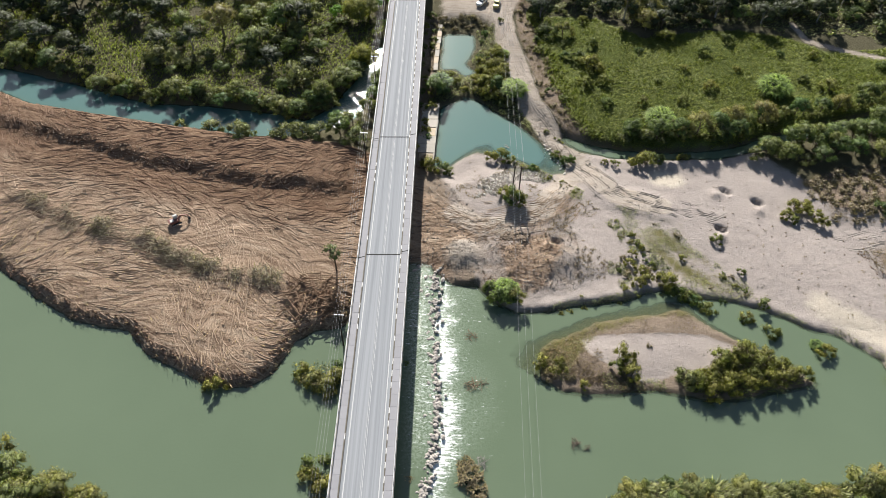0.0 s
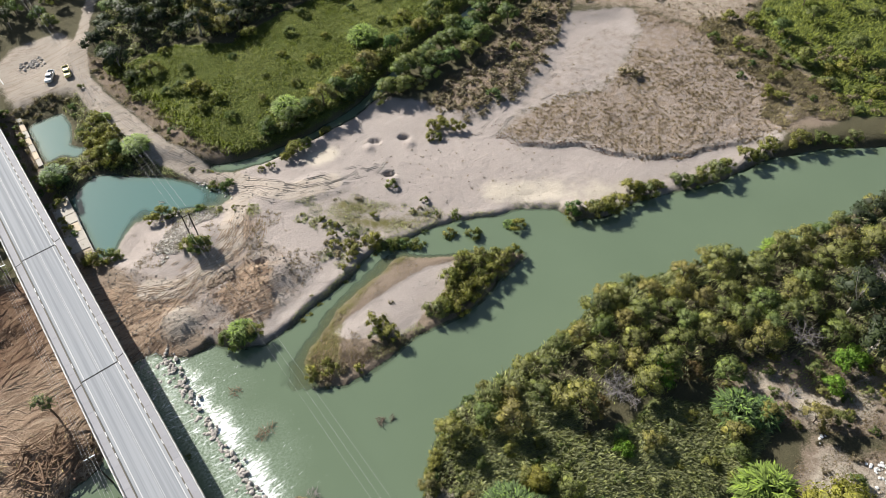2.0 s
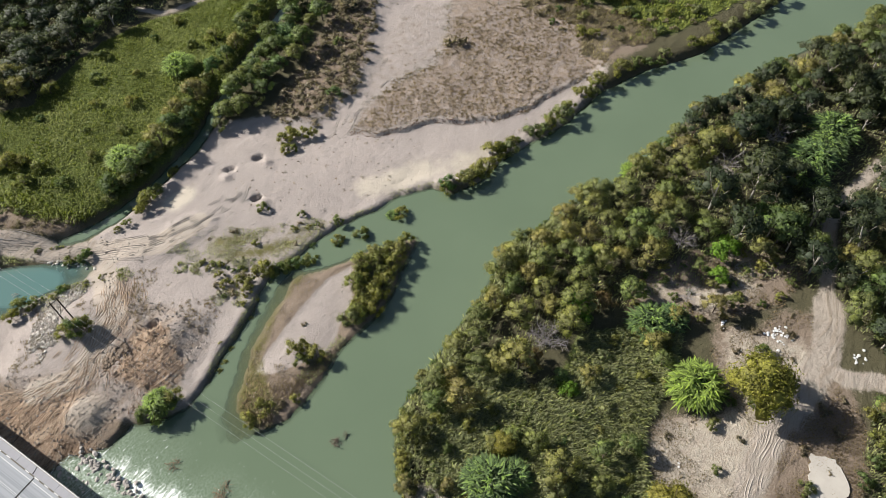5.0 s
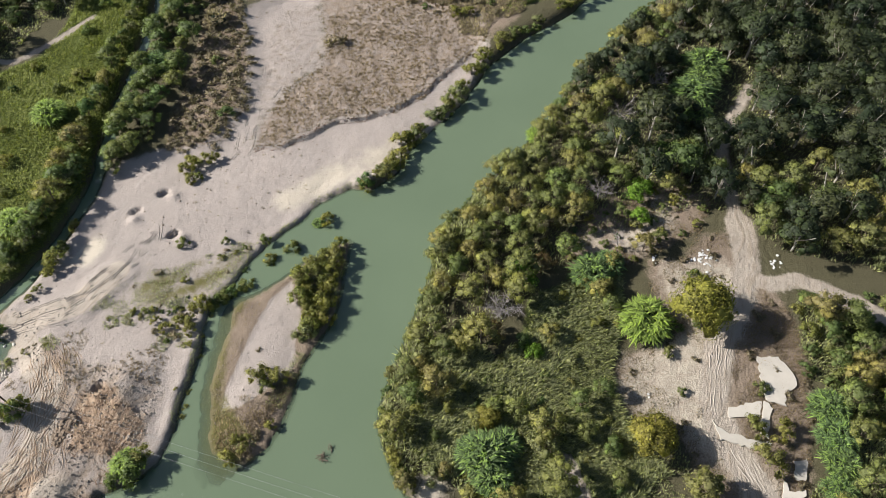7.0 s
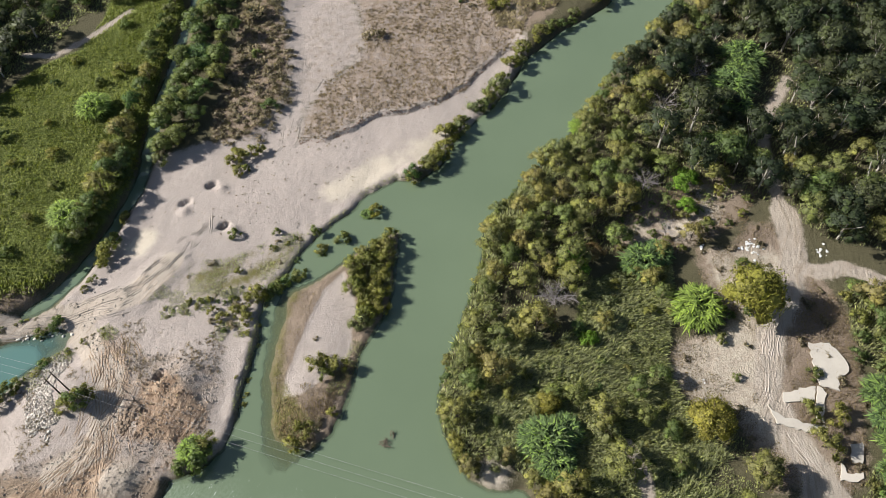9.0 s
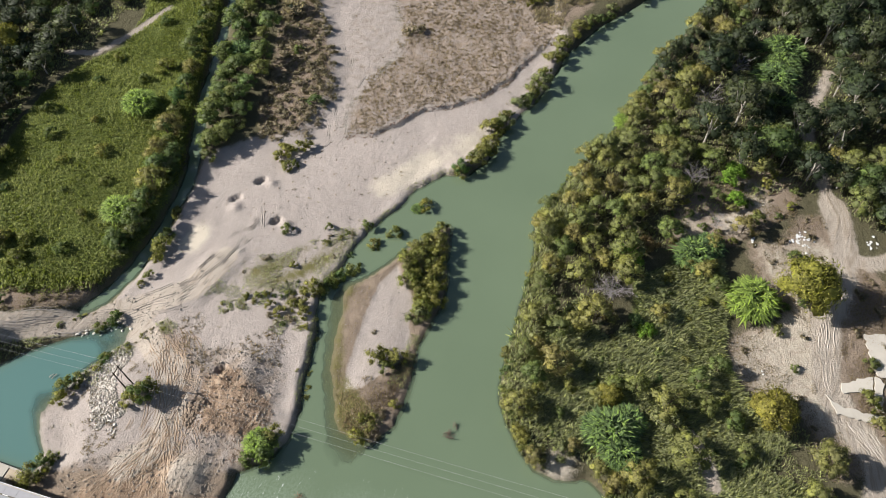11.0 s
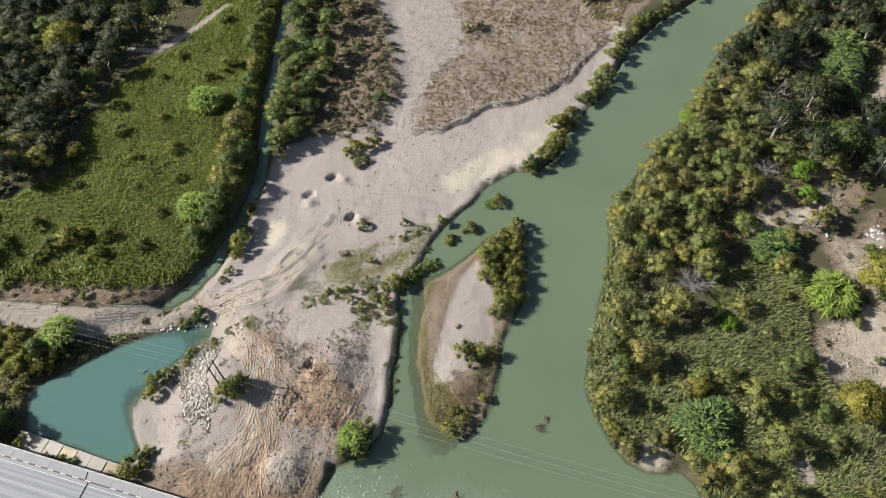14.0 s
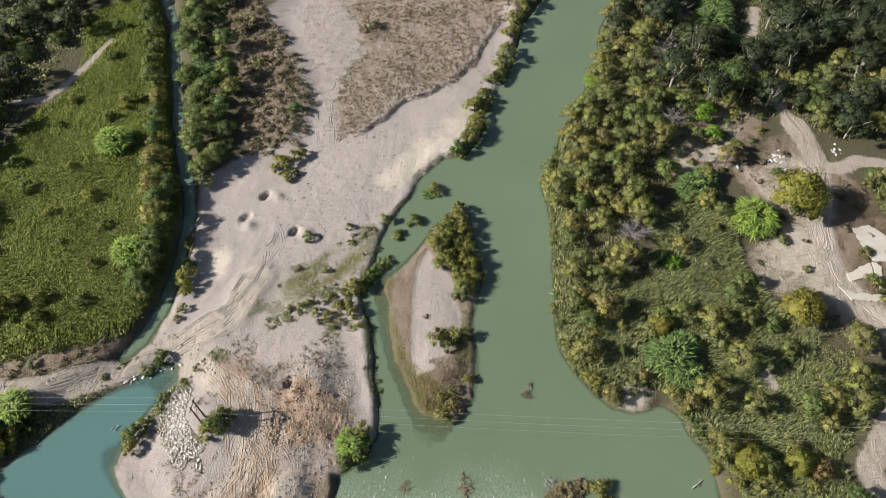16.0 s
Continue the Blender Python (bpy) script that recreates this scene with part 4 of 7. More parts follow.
def turf_mesh(name, label, category, outline, per_m2, length, width, lean, material, seed, patch=6.0, thin=-2.0, wind=(0.6, -0.3), stray=0.7, swirl=1.4, wet=-0.2, ragged=1.5, clump=1):
    """Standing blades over an area, leaning with the wind in uneven patches; one object."""
    rng = np.random.RandomState(seed)
    p = np.array(outline)
    (x0, y0), (x1, y1) = p.min(0), p.max(0)
    n = int((x1 - x0) * (y1 - y0) * per_m2)
    x, y = rng.uniform(x0, x1, n), rng.uniform(y0, y1, n)
    ok = (inside(x, y, outline) + ragged * rough(x, y, 5) > 0) & (wetness(x, y) < wet) & (rough(x, y, patch, 3) > thin)
    for line, half in ROADS:
        ok &= along(x, y, line)[0] > half + 0.4
    x, y = x[ok], y[ok]
    if clump > 1:
        x, y = np.repeat(x, clump), np.repeat(y, clump)
        x, y = x + rng.normal(0, 0.17, len(x)), y + rng.normal(0, 0.17, len(y))
    n = len(x)
    z = np.maximum(ground_height(x, y), -0.3)
    tall = length * (0.75 + 0.35 * rough(x, y, patch, 3)) * rng.uniform(0.7, 1.25, n)
    u = math.atan2(wind[1], wind[0]) + swirl * rough(x, y, patch * 1.5, 2) + rng.normal(0, stray, n)
    k = np.abs(lean * (1 + 0.4 * rng.normal(size=n)))
    foot = np.stack([x, y, z - 0.05], 1)
    tip = foot + np.stack([np.cos(u) * np.sin(k), np.sin(u) * np.sin(k), np.cos(k)], 1) * tall[:, None]
    a = rng.uniform(0, 2 * math.pi, n)
    side = np.stack([np.cos(a), np.sin(a), np.zeros(n)], 1) * (width * rng.uniform(0.6, 1.3, n))[:, None]
    side *= np.where(np.cross(tip - foot, side)[:, 2] < 0, -1, 1)[:, None]
    soft = np.repeat(np.array([0, 0, 1.0]) + rng.normal(0, 0.3, (n, 3)), 4, 0)
    mid = foot * 0.45 + tip * 0.55
    mid[:, 2] += 0.12 * tall
    verts = np.stack([foot, mid - side / 2, tip, mid + side / 2], 1).reshape(-1, 3)
    return tagged(new(name, arrays(name, verts, np.arange(4 * n).reshape(-1, 4), material, soft)), label, category, kind="stuff")


def ridge_mesh(name, label, lines, material, wide=0.3, tall=0.12, seed=0):
    """Low ridges of loose soil that follow lines over the ground; one object."""
    rng = np.random.RandomState(seed)
    verts, faces, count = [], [], 0
    for pts in lines:
        p = np.array(pts)
        way = np.gradient(p, axis=0)
        way /= np.linalg.norm(way, axis=1, keepdims=True) + 1e-9
        w = wide * rng.uniform(0.6, 1.4)
        side = np.stack([-way[:, 1], way[:, 0]], 1) * w / 2
        n = len(p)
        fade = np.sin(np.linspace(0.12, math.pi - 0.12, n))
        rows = [p - side, p + 0.1 * side * rng.normal(size=(n, 1)), p + side]
        hs = [-0.06, tall * rng.uniform(0.6, 1.3), -0.06]
        for q, h in zip(rows, hs):
            verts.append(np.column_stack([q, (h if h < 0 else h * fade)[:, None] if h > 0 else np.full((n, 1), h)]))
        i = np.arange(n - 1)[:, None] + count
        faces += np.concatenate([i + [0, 1, n + 1, n], i + [n, n + 1, 2 * n + 1, 2 * n]]).tolist()
        count += 3 * n
    v = np.concatenate(verts)
    v[:, 2] += ground_height(v[:, 0], v[:, 1])
    return tagged(new(name, arrays(name, v, faces, material)), label, "soil ridges", kind="stuff")


def flow_lines(outline, n, seed, angle, swirl, size, lengths=(8, 22), away=None, jitter=0.0):
    """Lines that follow a bending direction through an area."""
    rng = np.random.RandomState(seed)
    p = np.array(outline)
    lo, hi = p.min(0), p.max(0)
    xy = rng.uniform(lo, hi, (n, 2))
    if away is not None:
        xy = xy[away(xy[:, 0], xy[:, 1])]
    xy = xy[inside(xy[:, 0], xy[:, 1], outline) > 0.5]
    path = [xy]
    own = rng.normal(0, 1, len(xy)) * jitter
    for _ in range(lengths[1]):
        u = angle + own + swirl * rough(xy[:, 0], xy[:, 1], size, 2)
        xy = xy + 0.8 * np.stack([np.cos(u), np.sin(u)], 1) + rng.normal(0, 0.05, xy.shape)
        path.append(xy)
    path = np.stack(path, 1)
    ok = inside(path[..., 0].ravel(), path[..., 1].ravel(), outline).reshape(path.shape[:2]) > 0.2
    out = []
    for q, k in zip(path, ok):
        m = min(int(rng.randint(*lengths)), int(np.argmin(k)) if not k.all() else len(k))
        if m > 4:
            out.append(q[:m])
    return out


def fan_lines(guide, n, seed, spread_a, spread_b):
    """Wheel lines beside a guide, drifting apart or together."""
    rng = np.random.RandomState(seed)
    g = np.array(guide, float)
    seg = np.r_[0, np.cumsum(np.hypot(*np.diff(g, axis=0).T))]
    out = []
    for _ in range(n):
        a = rng.uniform(0, 0.75) * seg[-1]
        b = min(seg[-1], a + rng.uniform(4, 10))
        s = np.arange(a, b, 0.8)
        if len(s) < 5:
            continue
        q = np.stack([np.interp(s, seg, g[:, 0]), np.interp(s, seg, g[:, 1])], 1)
        q = np.array([q[max(0, i - 3):i + 4].mean(0) for i in range(len(q))])
        way = np.gradient(q, axis=0)
        way /= np.linalg.norm(way, axis=1, keepdims=True)
        f = s / seg[-1]
        off = rng.normal() * (spread_a * (1 - f) + spread_b * f) + 0.2 * np.sin(s * 0.6 + rng.uniform(0, 6))
        pair = q + np.stack([-way[:, 1], way[:, 0]], 1) * off[:, None]
        out.append(pair)
        out.append(pair + np.stack([-way[:, 1], way[:, 0]], 1) * 0.55)
    return out


def clods(name, label, category, xy, small, large, material, seed, sunk=0.3):
    """Loose lumps of soil or stone lying on the ground; one object."""
    rng = np.random.RandomState(seed)
    xy = np.asarray(xy)
    xy = xy[wetness(xy[:, 0], xy[:, 1]) < 0.25]
    n = len(xy)
    base = np.array([(1, 0, 0), (0, 1, 0), (-1, 0, 0), (0, -1, 0), (0, 0, 0.8), (0, 0, -0.6)])
    size = small + (large - small) * rng.uniform(0, 1, n) ** 2.5
    v = base[None] * rng.uniform(0.55, 1.25, (n, 6, 1)) + rng.normal(0, 0.15, (n, 6, 3))
    u = rng.uniform(0, 6.283, n)
    c, s = np.cos(u)[:, None], np.sin(u)[:, None]
    v = np.stack([v[..., 0] * c - v[..., 1] * s * 0.75, v[..., 0] * s + v[..., 1] * c * 0.75, v[..., 2]], -1) * size[:, None, None]
    z = np.maximum(ground_height(xy[:, 0], xy[:, 1]), 0) + size * sunk
    v += np.column_stack([xy, z])[:, None]
    tri = np.array([(0, 1, 4), (1, 2, 4), (2, 3, 4), (3, 0, 4), (1, 0, 5), (2, 1, 5), (3, 2, 5), (0, 3, 5)])
    faces = (tri[None] + 6 * np.arange(n)[:, None, None]).reshape(-1, 3)
    return tagged(new(name, arrays(name, v.reshape(-1, 3), faces, material)), label, category, kind="stuff")


def along_line(line, n, seed, lo, hi):
    """Random places beside a line, from lo to hi metres to its left."""
    rng = np.random.RandomState(seed)
    g = np.array(line, float)
    seg = np.r_[0, np.cumsum(np.hypot(*np.diff(g, axis=0).T))]
    s = rng.uniform(0, seg[-1], n)
    i = np.clip(np.searchsorted(seg, s) - 1, 0, len(g) - 2)
    way = (g[i + 1] - g[i]) / (seg[i + 1] - seg[i])[:, None]
    return g[i] + way * (s - seg[i])[:, None] + np.stack([-way[:, 1], way[:, 0]], 1) * rng.uniform(lo, hi, (n, 1))


def strip(line, half):
    """The outline of a band along a line."""
    g = np.array(line, float)
    way = np.gradient(g, axis=0)
    way /= np.linalg.norm(way, axis=1, keepdims=True)
    side = np.stack([-way[:, 1], way[:, 0]], 1) * half
    return [tuple(p) for p in np.concatenate([g + side, (g - side)[::-1]])]


def anywhere(outline, n, seed):
    rng = np.random.RandomState(seed)
    p = np.array(outline)
    xy = rng.uniform(p.min(0), p.max(0), (n, 2))
    return xy[inside(xy[:, 0], xy[:, 1], outline) > 0]

# ---- the bridge ----
BRIDGE_TURN = math.atan(-BRIDGE_SLOPE)
bridge = empty("bridge", Matrix.Translation((BRIDGE_X, BRIDGE_Y, DECK_Z)) @ Matrix.Rotation(BRIDGE_TURN, 4, "Z"), "long straight concrete road bridge with grey pavements over the river", "bridge")
Y0, Y1, ROAD_HALF, WALK_IN = -75.0, 260.0, 3.2, 3.55
LENGTH, MID = Y1 - Y0, (Y0 + Y1) / 2
part("deck", box(bmesh.new(), DECK_W - 0.5, LENGTH, 0.9, 0, MID, -1.15, 0.05), CONCRETE, bridge)
part("carriageway", box(bmesh.new(), 2 * WALK_IN + 0.1, LENGTH, 0.25, 0, MID, -0.25), ASPHALT, bridge, "light grey worn asphalt")
for s in (-1, 1):
    part("girder", box(bmesh.new(), 1.2, LENGTH, 1.4, s * 3.0, MID, -2.55, 0.05), CONCRETE, bridge)
    part("edge_line", box(bmesh.new(), 0.16, LENGTH, 0.012, s * 2.95, MID, 0.0), FADED, bridge, "white edge line")
    part("centre_line", box(bmesh.new(), 0.07, LENGTH, 0.012, s * 0.13, MID, 0.0), FADED, bridge, "faded white centre line")
    part("kerb", box(bmesh.new(), 0.22, LENGTH, 0.30, s * (WALK_IN + 0.11), MID, -0.08, 0.02), DARK_PAINT, bridge, "kerb with worn black and white paint")
    part("edge_beam", box(bmesh.new(), 0.30, LENGTH, 0.5, s * (DECK_W / 2 - 0.15), MID, -0.2, 0.03), PALE_CONCRETE, bridge, "pale concrete edge beam")
    part("top_rail", tube(bmesh.new(), [(s * 5.25, Y0, 1.2), (s * 5.25, Y1, 1.2)], [0.045, 0.045]), STEEL, bridge, "galvanised handrail")
    part("middle_rail", tube(bmesh.new(), [(s * 5.25, Y0, 0.75), (s * 5.25, Y1, 0.75)], [0.03, 0.03]), STEEL, bridge)
for y in (48.1, 84.8, 145.6):
    part("expansion_joint", box(bmesh.new(), 2 * WALK_IN - 0.1, 0.30, 0.02, 0, y, 0.0, turn=0.02), DARK, bridge, "dark expansion joint")
    for s in (-1, 1):
        part("pavement_joint", box(bmesh.new(), 1.3, 0.18, 0.02, s * 4.45, y + s * 0.9, 0.165, turn=0.3), DARK, bridge)
part("road_patch", box(bmesh.new(), 0.5, 0.25, 0.015, 0.4, 115.5, 0.0), LINE, bridge, "white repair patch")
for y in (11.5, 48.1, 84.8, 121.2, 157.5, 194, 231, -25):
    pier = part("pier", box(box(bmesh.new(), 7.6, 1.4, 1.0, 0, y, -3.55, 0.06), 6.0, 1.0, 9.5, 0, y, -12.95, 0.2), CONCRETE, bridge)


def shared_piece(name, me, parent, m):
    ob = new(name, me)
    ob.parent = parent
    ob.matrix_local = m
    return ob


def piece_mesh(name, bm, material):
    me = bpy.data.meshes.new(name)
    bm.to_mesh(me)
    bm.free()
    me.materials.append(material)
    return me


slab_mesh = piece_mesh("paving_slab", box(bmesh.new(), 1.46, 2.485, 0.25, 0, 0, -0.125, 0.015), PAVING)
post_mesh = piece_mesh("railing_post", box(bmesh.new(), 0.07, 0.07, 1.05, 0, 0, 0), STEEL)
dash_mesh = piece_mesh("kerb_paint", box(bmesh.new(), 0.15, 1.1, 0.012, 0, 0, 0), LINE)
wobble = random.Random(3)
for s in (-1, 1):
    for k in range(int(LENGTH / 2.5) - 22):
        shared_piece("paving_slab", slab_mesh, bridge, Matrix.Translation((s * (WALK_IN + 0.95), Y0 + 52 + 2.5 * k, 0.04 + wobble.uniform(-0.012, 0.012))) @ Matrix.Rotation(wobble.uniform(-0.006, 0.006), 4, "Y"))
        shared_piece("railing_post", post_mesh, bridge, Matrix.Translation((s * 5.25, Y0 + 52 + 2.5 * k, 0.22)))
        if wobble.random() < (0.9 if s > 0 else 0.2):
            shared_piece("kerb_paint", dash_mesh, bridge, Matrix.Translation((s * (WALK_IN + 0.11), Y0 + 52.5 + 2.5 * k, 0.222)))
    part("far_paving", box(bmesh.new(), 1.46, 50, 0.2, s * (WALK_IN + 0.95), Y0 + 25, -0.05), PAVING, bridge)

# ---- power line along the bridge and the line over the river ----


def cable(bm, a, b, sag, r=0.018):
    a, b = Vector(a), Vector(b)
    pts = [a.lerp(b, k / 14) - Vector((0, 0, sag * 4 * (k / 14) * (1 - k / 14))) for k in range(15)]
    return tube(bm, pts, [r] * 15, 4)


side_poles = []
for y in (20, 74, 126.4, 157, 189, 232):
    x = -20.6 - 0.0418 * (y - 79) - 0.9
    z = height(x, y)
    pole = empty("utility_pole", Matrix.Translation((x, y, z)), "tarred wooden utility pole with a cross-arm beside the bridge", "utility pole", "poles along the bridge")
    part("mast", tube(bmesh.new(), [(0, 0, -0.6), (0, 0, 12.0 - z)], [0.17, 0.11], 8), POLE_WOOD, pole)
    part("cross_arm", box(bmesh.new(), 1.9, 0.12, 0.14, 0.2, 0, 11.4 - z, 0.01), STEEL, pole, "pale cross-arm")
    for k in range(4):
        part("insulator", tube(bmesh.new(), [(-0.6 + 0.53 * k, 0, 11.52 - z), (-0.6 + 0.53 * k, 0, 11.75 - z)], [0.05, 0.04], 6), PALE_CONCRETE, pole)
    side_poles.append((x, y))
for (xa, ya), (xb, yb) in zip(side_poles[:-1], side_poles[1:]):
    for k in range(4):
        span = part("power_cable", cable(bmesh.new(), (xa - 0.6 + 0.53 * k, ya, 11.75), (xb - 0.6 + 0.53 * k, yb, 11.75), 0.5, 0.013), CABLE)
        tagged(span, "thin grey overhead cable beside the bridge", "cable", "cables along the bridge")


def frame_pole(x, y, tall=8.0):
    z = height(x, y)
    ob = empty("double_pole", Matrix.Translation((x, y, z)), "pair of dark wooden poles with a cross-arm carrying cables", "utility pole", "poles over the river")
    for s in (-1, 1):
        part("mast", tube(bmesh.new(), [(s * 0.8, 0, -0.6), (s * 0.75, 0, tall)], [0.17, 0.12], 8), POLE_WOOD, ob)
    part("cross_arm", box(bmesh.new(), 3.0, 0.14, 0.16, 0, 0, tall - 0.7, 0.01), POLE_WOOD, ob)
    part("brace", tube(bmesh.new(), [(-0.78, 0.05, tall * 0.35), (0.76, 0.05, tall * 0.75)], [0.05, 0.05], 5), POLE_WOOD, ob)
    for s in (-1, 0, 1):
        part("insulator", tube(bmesh.new(), [(s * 1.35, 0, tall - 0.56), (s * 1.35, 0, tall - 0.3)], [0.05, 0.05], 6), PALE_CONCRETE, ob)
    return x, y, z + tall - 0.3


line = [frame_pole(8.5, 232), frame_pole(13.6, 118.2), frame_pole(17.5, -14)]
for (xa, ya, za), (xb, yb, zb) in zip(line[:-1], line[1:]):
    for s in (-1, 0, 1):
        span = part("power_cable", cable(bmesh.new(), (xa + 1.35 * s, ya, za), (xb + 1.35 * s, yb, zb), 2.2, 0.014), CABLE)
        tagged(span, "thin pale overhead cable crossing the river", "cable", "cables over the river")


# ---- stones ----
def rock_mesh(name, seed, mat, flat=0.7):
    rng = np.random.RandomState(seed)
    d = np.array([0.75, 0.55, flat * 0.6])
    v = ICO_V * rng.uniform(0.75, 1.15, (len(ICO_V), 1)) * d
    return arrays(name, v, ICO_F, mat)


WEIR_ROCKS = [rock_mesh("boulder", k, ROCK) for k in range(5)]
BROWN_ROCKS = [rock_mesh("stone", 30 + k, BROWN_ROCK) for k in range(4)]
RUBBLE = [rock_mesh("stone", 10 + k, WHITE_ROCK) for k in range(4)]
rng = random.Random(11)
weir = empty("stone_weir", Matrix.Translation((-3, 65, 0)), "line of grey boulders forming a low sill across the river", "weir")
for k in range(290):
    if k < 252:
        s = rng.random() * 6.2
        i = min(int(s), 5)
        (ax, ay), (bx, by) = WEIR[i], WEIR[i + 1]
        f = s - i
        x, y = ax + (bx - ax) * f + rng.gauss(0.1, 0.6), ay + (by - ay) * f
        z = 0.36
    else:
        x, y = rng.uniform(-8.6, -2.0), rng.uniform(86, 95.5)
        z = max(height(x, y), 0.35)
    sc = rng.uniform(0.45, 1.05)
    shared_piece("boulder", rng.choice(WEIR_ROCKS), weir, Matrix.Translation((x + 3, y - 65, z)) @ Euler((rng.uniform(-0.4, 0.4), rng.uniform(-0.4, 0.4), rng.uniform(0, 6.3))).to_matrix().to_4x4() @ Matrix.Diagonal((sc, sc, sc, 1)))


def rock_heap(name, label, seed, n, place, size, meshes):
    ob = empty(name, Matrix.Translation((*place(0.5, 0.5)[:2], 0)), label, "stones")
    rng = random.Random(seed)
    ox, oy, _ = ob.matrix_world.translation
    for _ in range(n):
        x, y = place(rng.random(), rng.random())
        sc = size * rng.uniform(0.4, 1.2)
        shared_piece("stone", rng.choice(meshes), ob, Matrix.Translation((x - ox, y - oy, height(x, y) + 0.12 * sc)) @ Euler((rng.uniform(-0.5, 0.5), rng.uniform(-0.5, 0.5), rng.uniform(0, 6.3))).to_matrix().to_4x4() @ Matrix.Diagonal((sc, sc, sc, 1)))
    return ob


rock_heap("rubble_bank", "strip of pale broken rubble along a sandy bank", 21, 280, lambda a, b: (19.5 - 14 * a + ((b * 7.13) % 1 - 0.5) * 3.5, 126.4 - 1.5 * a - 6.5 * a * a + (b - 0.5) * 4.5), 0.45, RUBBLE)
rock_heap("boulder_heap", "small heap of brown boulders on the dug earth", 22, 90, lambda a, b: (10.6 + 5.8 * a + (b - 0.5) * 1.2, 104.6 - 0.4 * a + (b - 0.5) * 2.4), 0.75, BROWN_ROCKS)
rock_heap("ford_stones", "scattered pale stones in the shallow ford", 23, 40, lambda a, b: (21 + 6 * a, 136 - 8 * a + (b - 0.5) * 5), 0.55, RUBBLE)
rock_heap("gravel_stones", "dark stones scattered over the gravel plain", 24, 120, lambda a, b: (58 + 40 * a, 116 - 22 * a + (b - 0.5) * 26), 0.32, BROWN_ROCKS)

# ---- concrete works beside the pond ----
wall = empty("pond_wall", Matrix.Translation((-8.3, 140, 0)), "broken pale concrete apron wall along the pond", "retaining wall")
wob = random.Random(4)
for k in range(7):
    part("wall_block", box(bmesh.new(), wob.uniform(4.2, 4.8), 3.2, 1.5, -0.8 + wob.uniform(-0.15, 0.15), -9.8 + 3.3 * k, -0.6 + wob.uniform(-0.1, 0.1), 0.06, wob.uniform(-0.03, 0.03)), PALE_CONCRETE if k % 3 else STAINED, wall)
    part("wall_top", box(bmesh.new(), 0.35, 3.25, 0.35, 1.35, -9.8 + 3.3 * k, 0.75, 0.04), PALE_CONCRETE, wall)
wall = empty("far_pond_wall", Matrix.Translation((-9.0, 178, 0)), "narrow stained concrete wall beside the small pond", "retaining wall")
for k in range(7):
    part("wall_block", box(bmesh.new(), 1.3, 3.2, 1.4, wob.uniform(-0.1, 0.1), -9.8 + 3.3 * k, -0.5, 0.06), STAINED if k % 2 else PALE_CONCRETE, wall)

# ---- concrete floor remains in the clearing ----


def broken_slab(outline, seed, label):
    """A broken concrete slab: an outline whose edges are chipped, 0.75 m thick and half sunk."""
    rng = np.random.RandomState(seed)
    bm = bmesh.new()
    cx, cy = np.mean(outline, 0)
    ring = []
    for (ax, ay), (bx, by) in zip(outline, outline[1:] + outline[:1]):
        n = max(2, int(math.hypot(bx - ax, by - ay) / 0.7))
        for k in range(n):
            f = k / n
            ring.append(bm.verts.new((ax + (bx - ax) * f - cx + rng.normal(0, 0.16), ay + (by - ay) * f - cy + rng.normal(0, 0.16), 0)))
    f = bm.faces.new(ring)
    up = bmesh.ops.extrude_face_region(bm, geom=[f])["geom"]
    bmesh.ops.translate(bm, verts=[v for v in up if isinstance(v, bmesh.types.BMVert)], vec=(0, 0, 0.75))
    bmesh.ops.recalc_face_normals(bm, faces=bm.faces)
    ob = part("concrete_slab", bm, PALE_CONCRETE)
    ob.location = (cx, cy, height(cx, cy) - 0.45)
    return tagged(ob, label, "concrete slab", "slabs in the clearing")


broken_slab([(69.5, -17.4), (70.7, -21.1), (68.5, -24.3), (65.6, -25.2), (63.5, -23.2), (60.7, -23.5), (60.9, -20), (64.7, -18.7)], 1, "large pale broken concrete floor slab in dry grass")
broken_slab([(57.3, -13.4), (60.5, -19.2), (57, -18.9), (55.2, -13.5)], 2, "pale concrete slab at the edge of the track")
broken_slab([(60.6, -19.6), (60, -21), (53.4, -20.9), (53.4, -19.6), (56.6, -19.3)], 6, "narrow pale concrete slab beside bushes")
broken_slab([(53.4, -10.8), (50.4, -12.8), (50.4, -19.8), (52.6, -21.4), (52.2, -17.2), (52, -13.7)], 3, "long pale concrete strip beside the track")
broken_slab([(50.3, -25.4), (51.5, -27.6), (47.4, -27.8), (47, -25.7)], 4, "small pale concrete slab among dry bushes")
broken_slab([(46.2, -24), (44.6, -25.2), (45.8, -27.8), (44, -27.6), (42.9, -23.9)], 5, "ragged pale concrete slab beside the track")


# ---- vehicles ----
def rounded(bm, sx, sy, sz, x, y, z, b=0.08):
    return box(bm, sx, sy, sz, x, y, z, b)


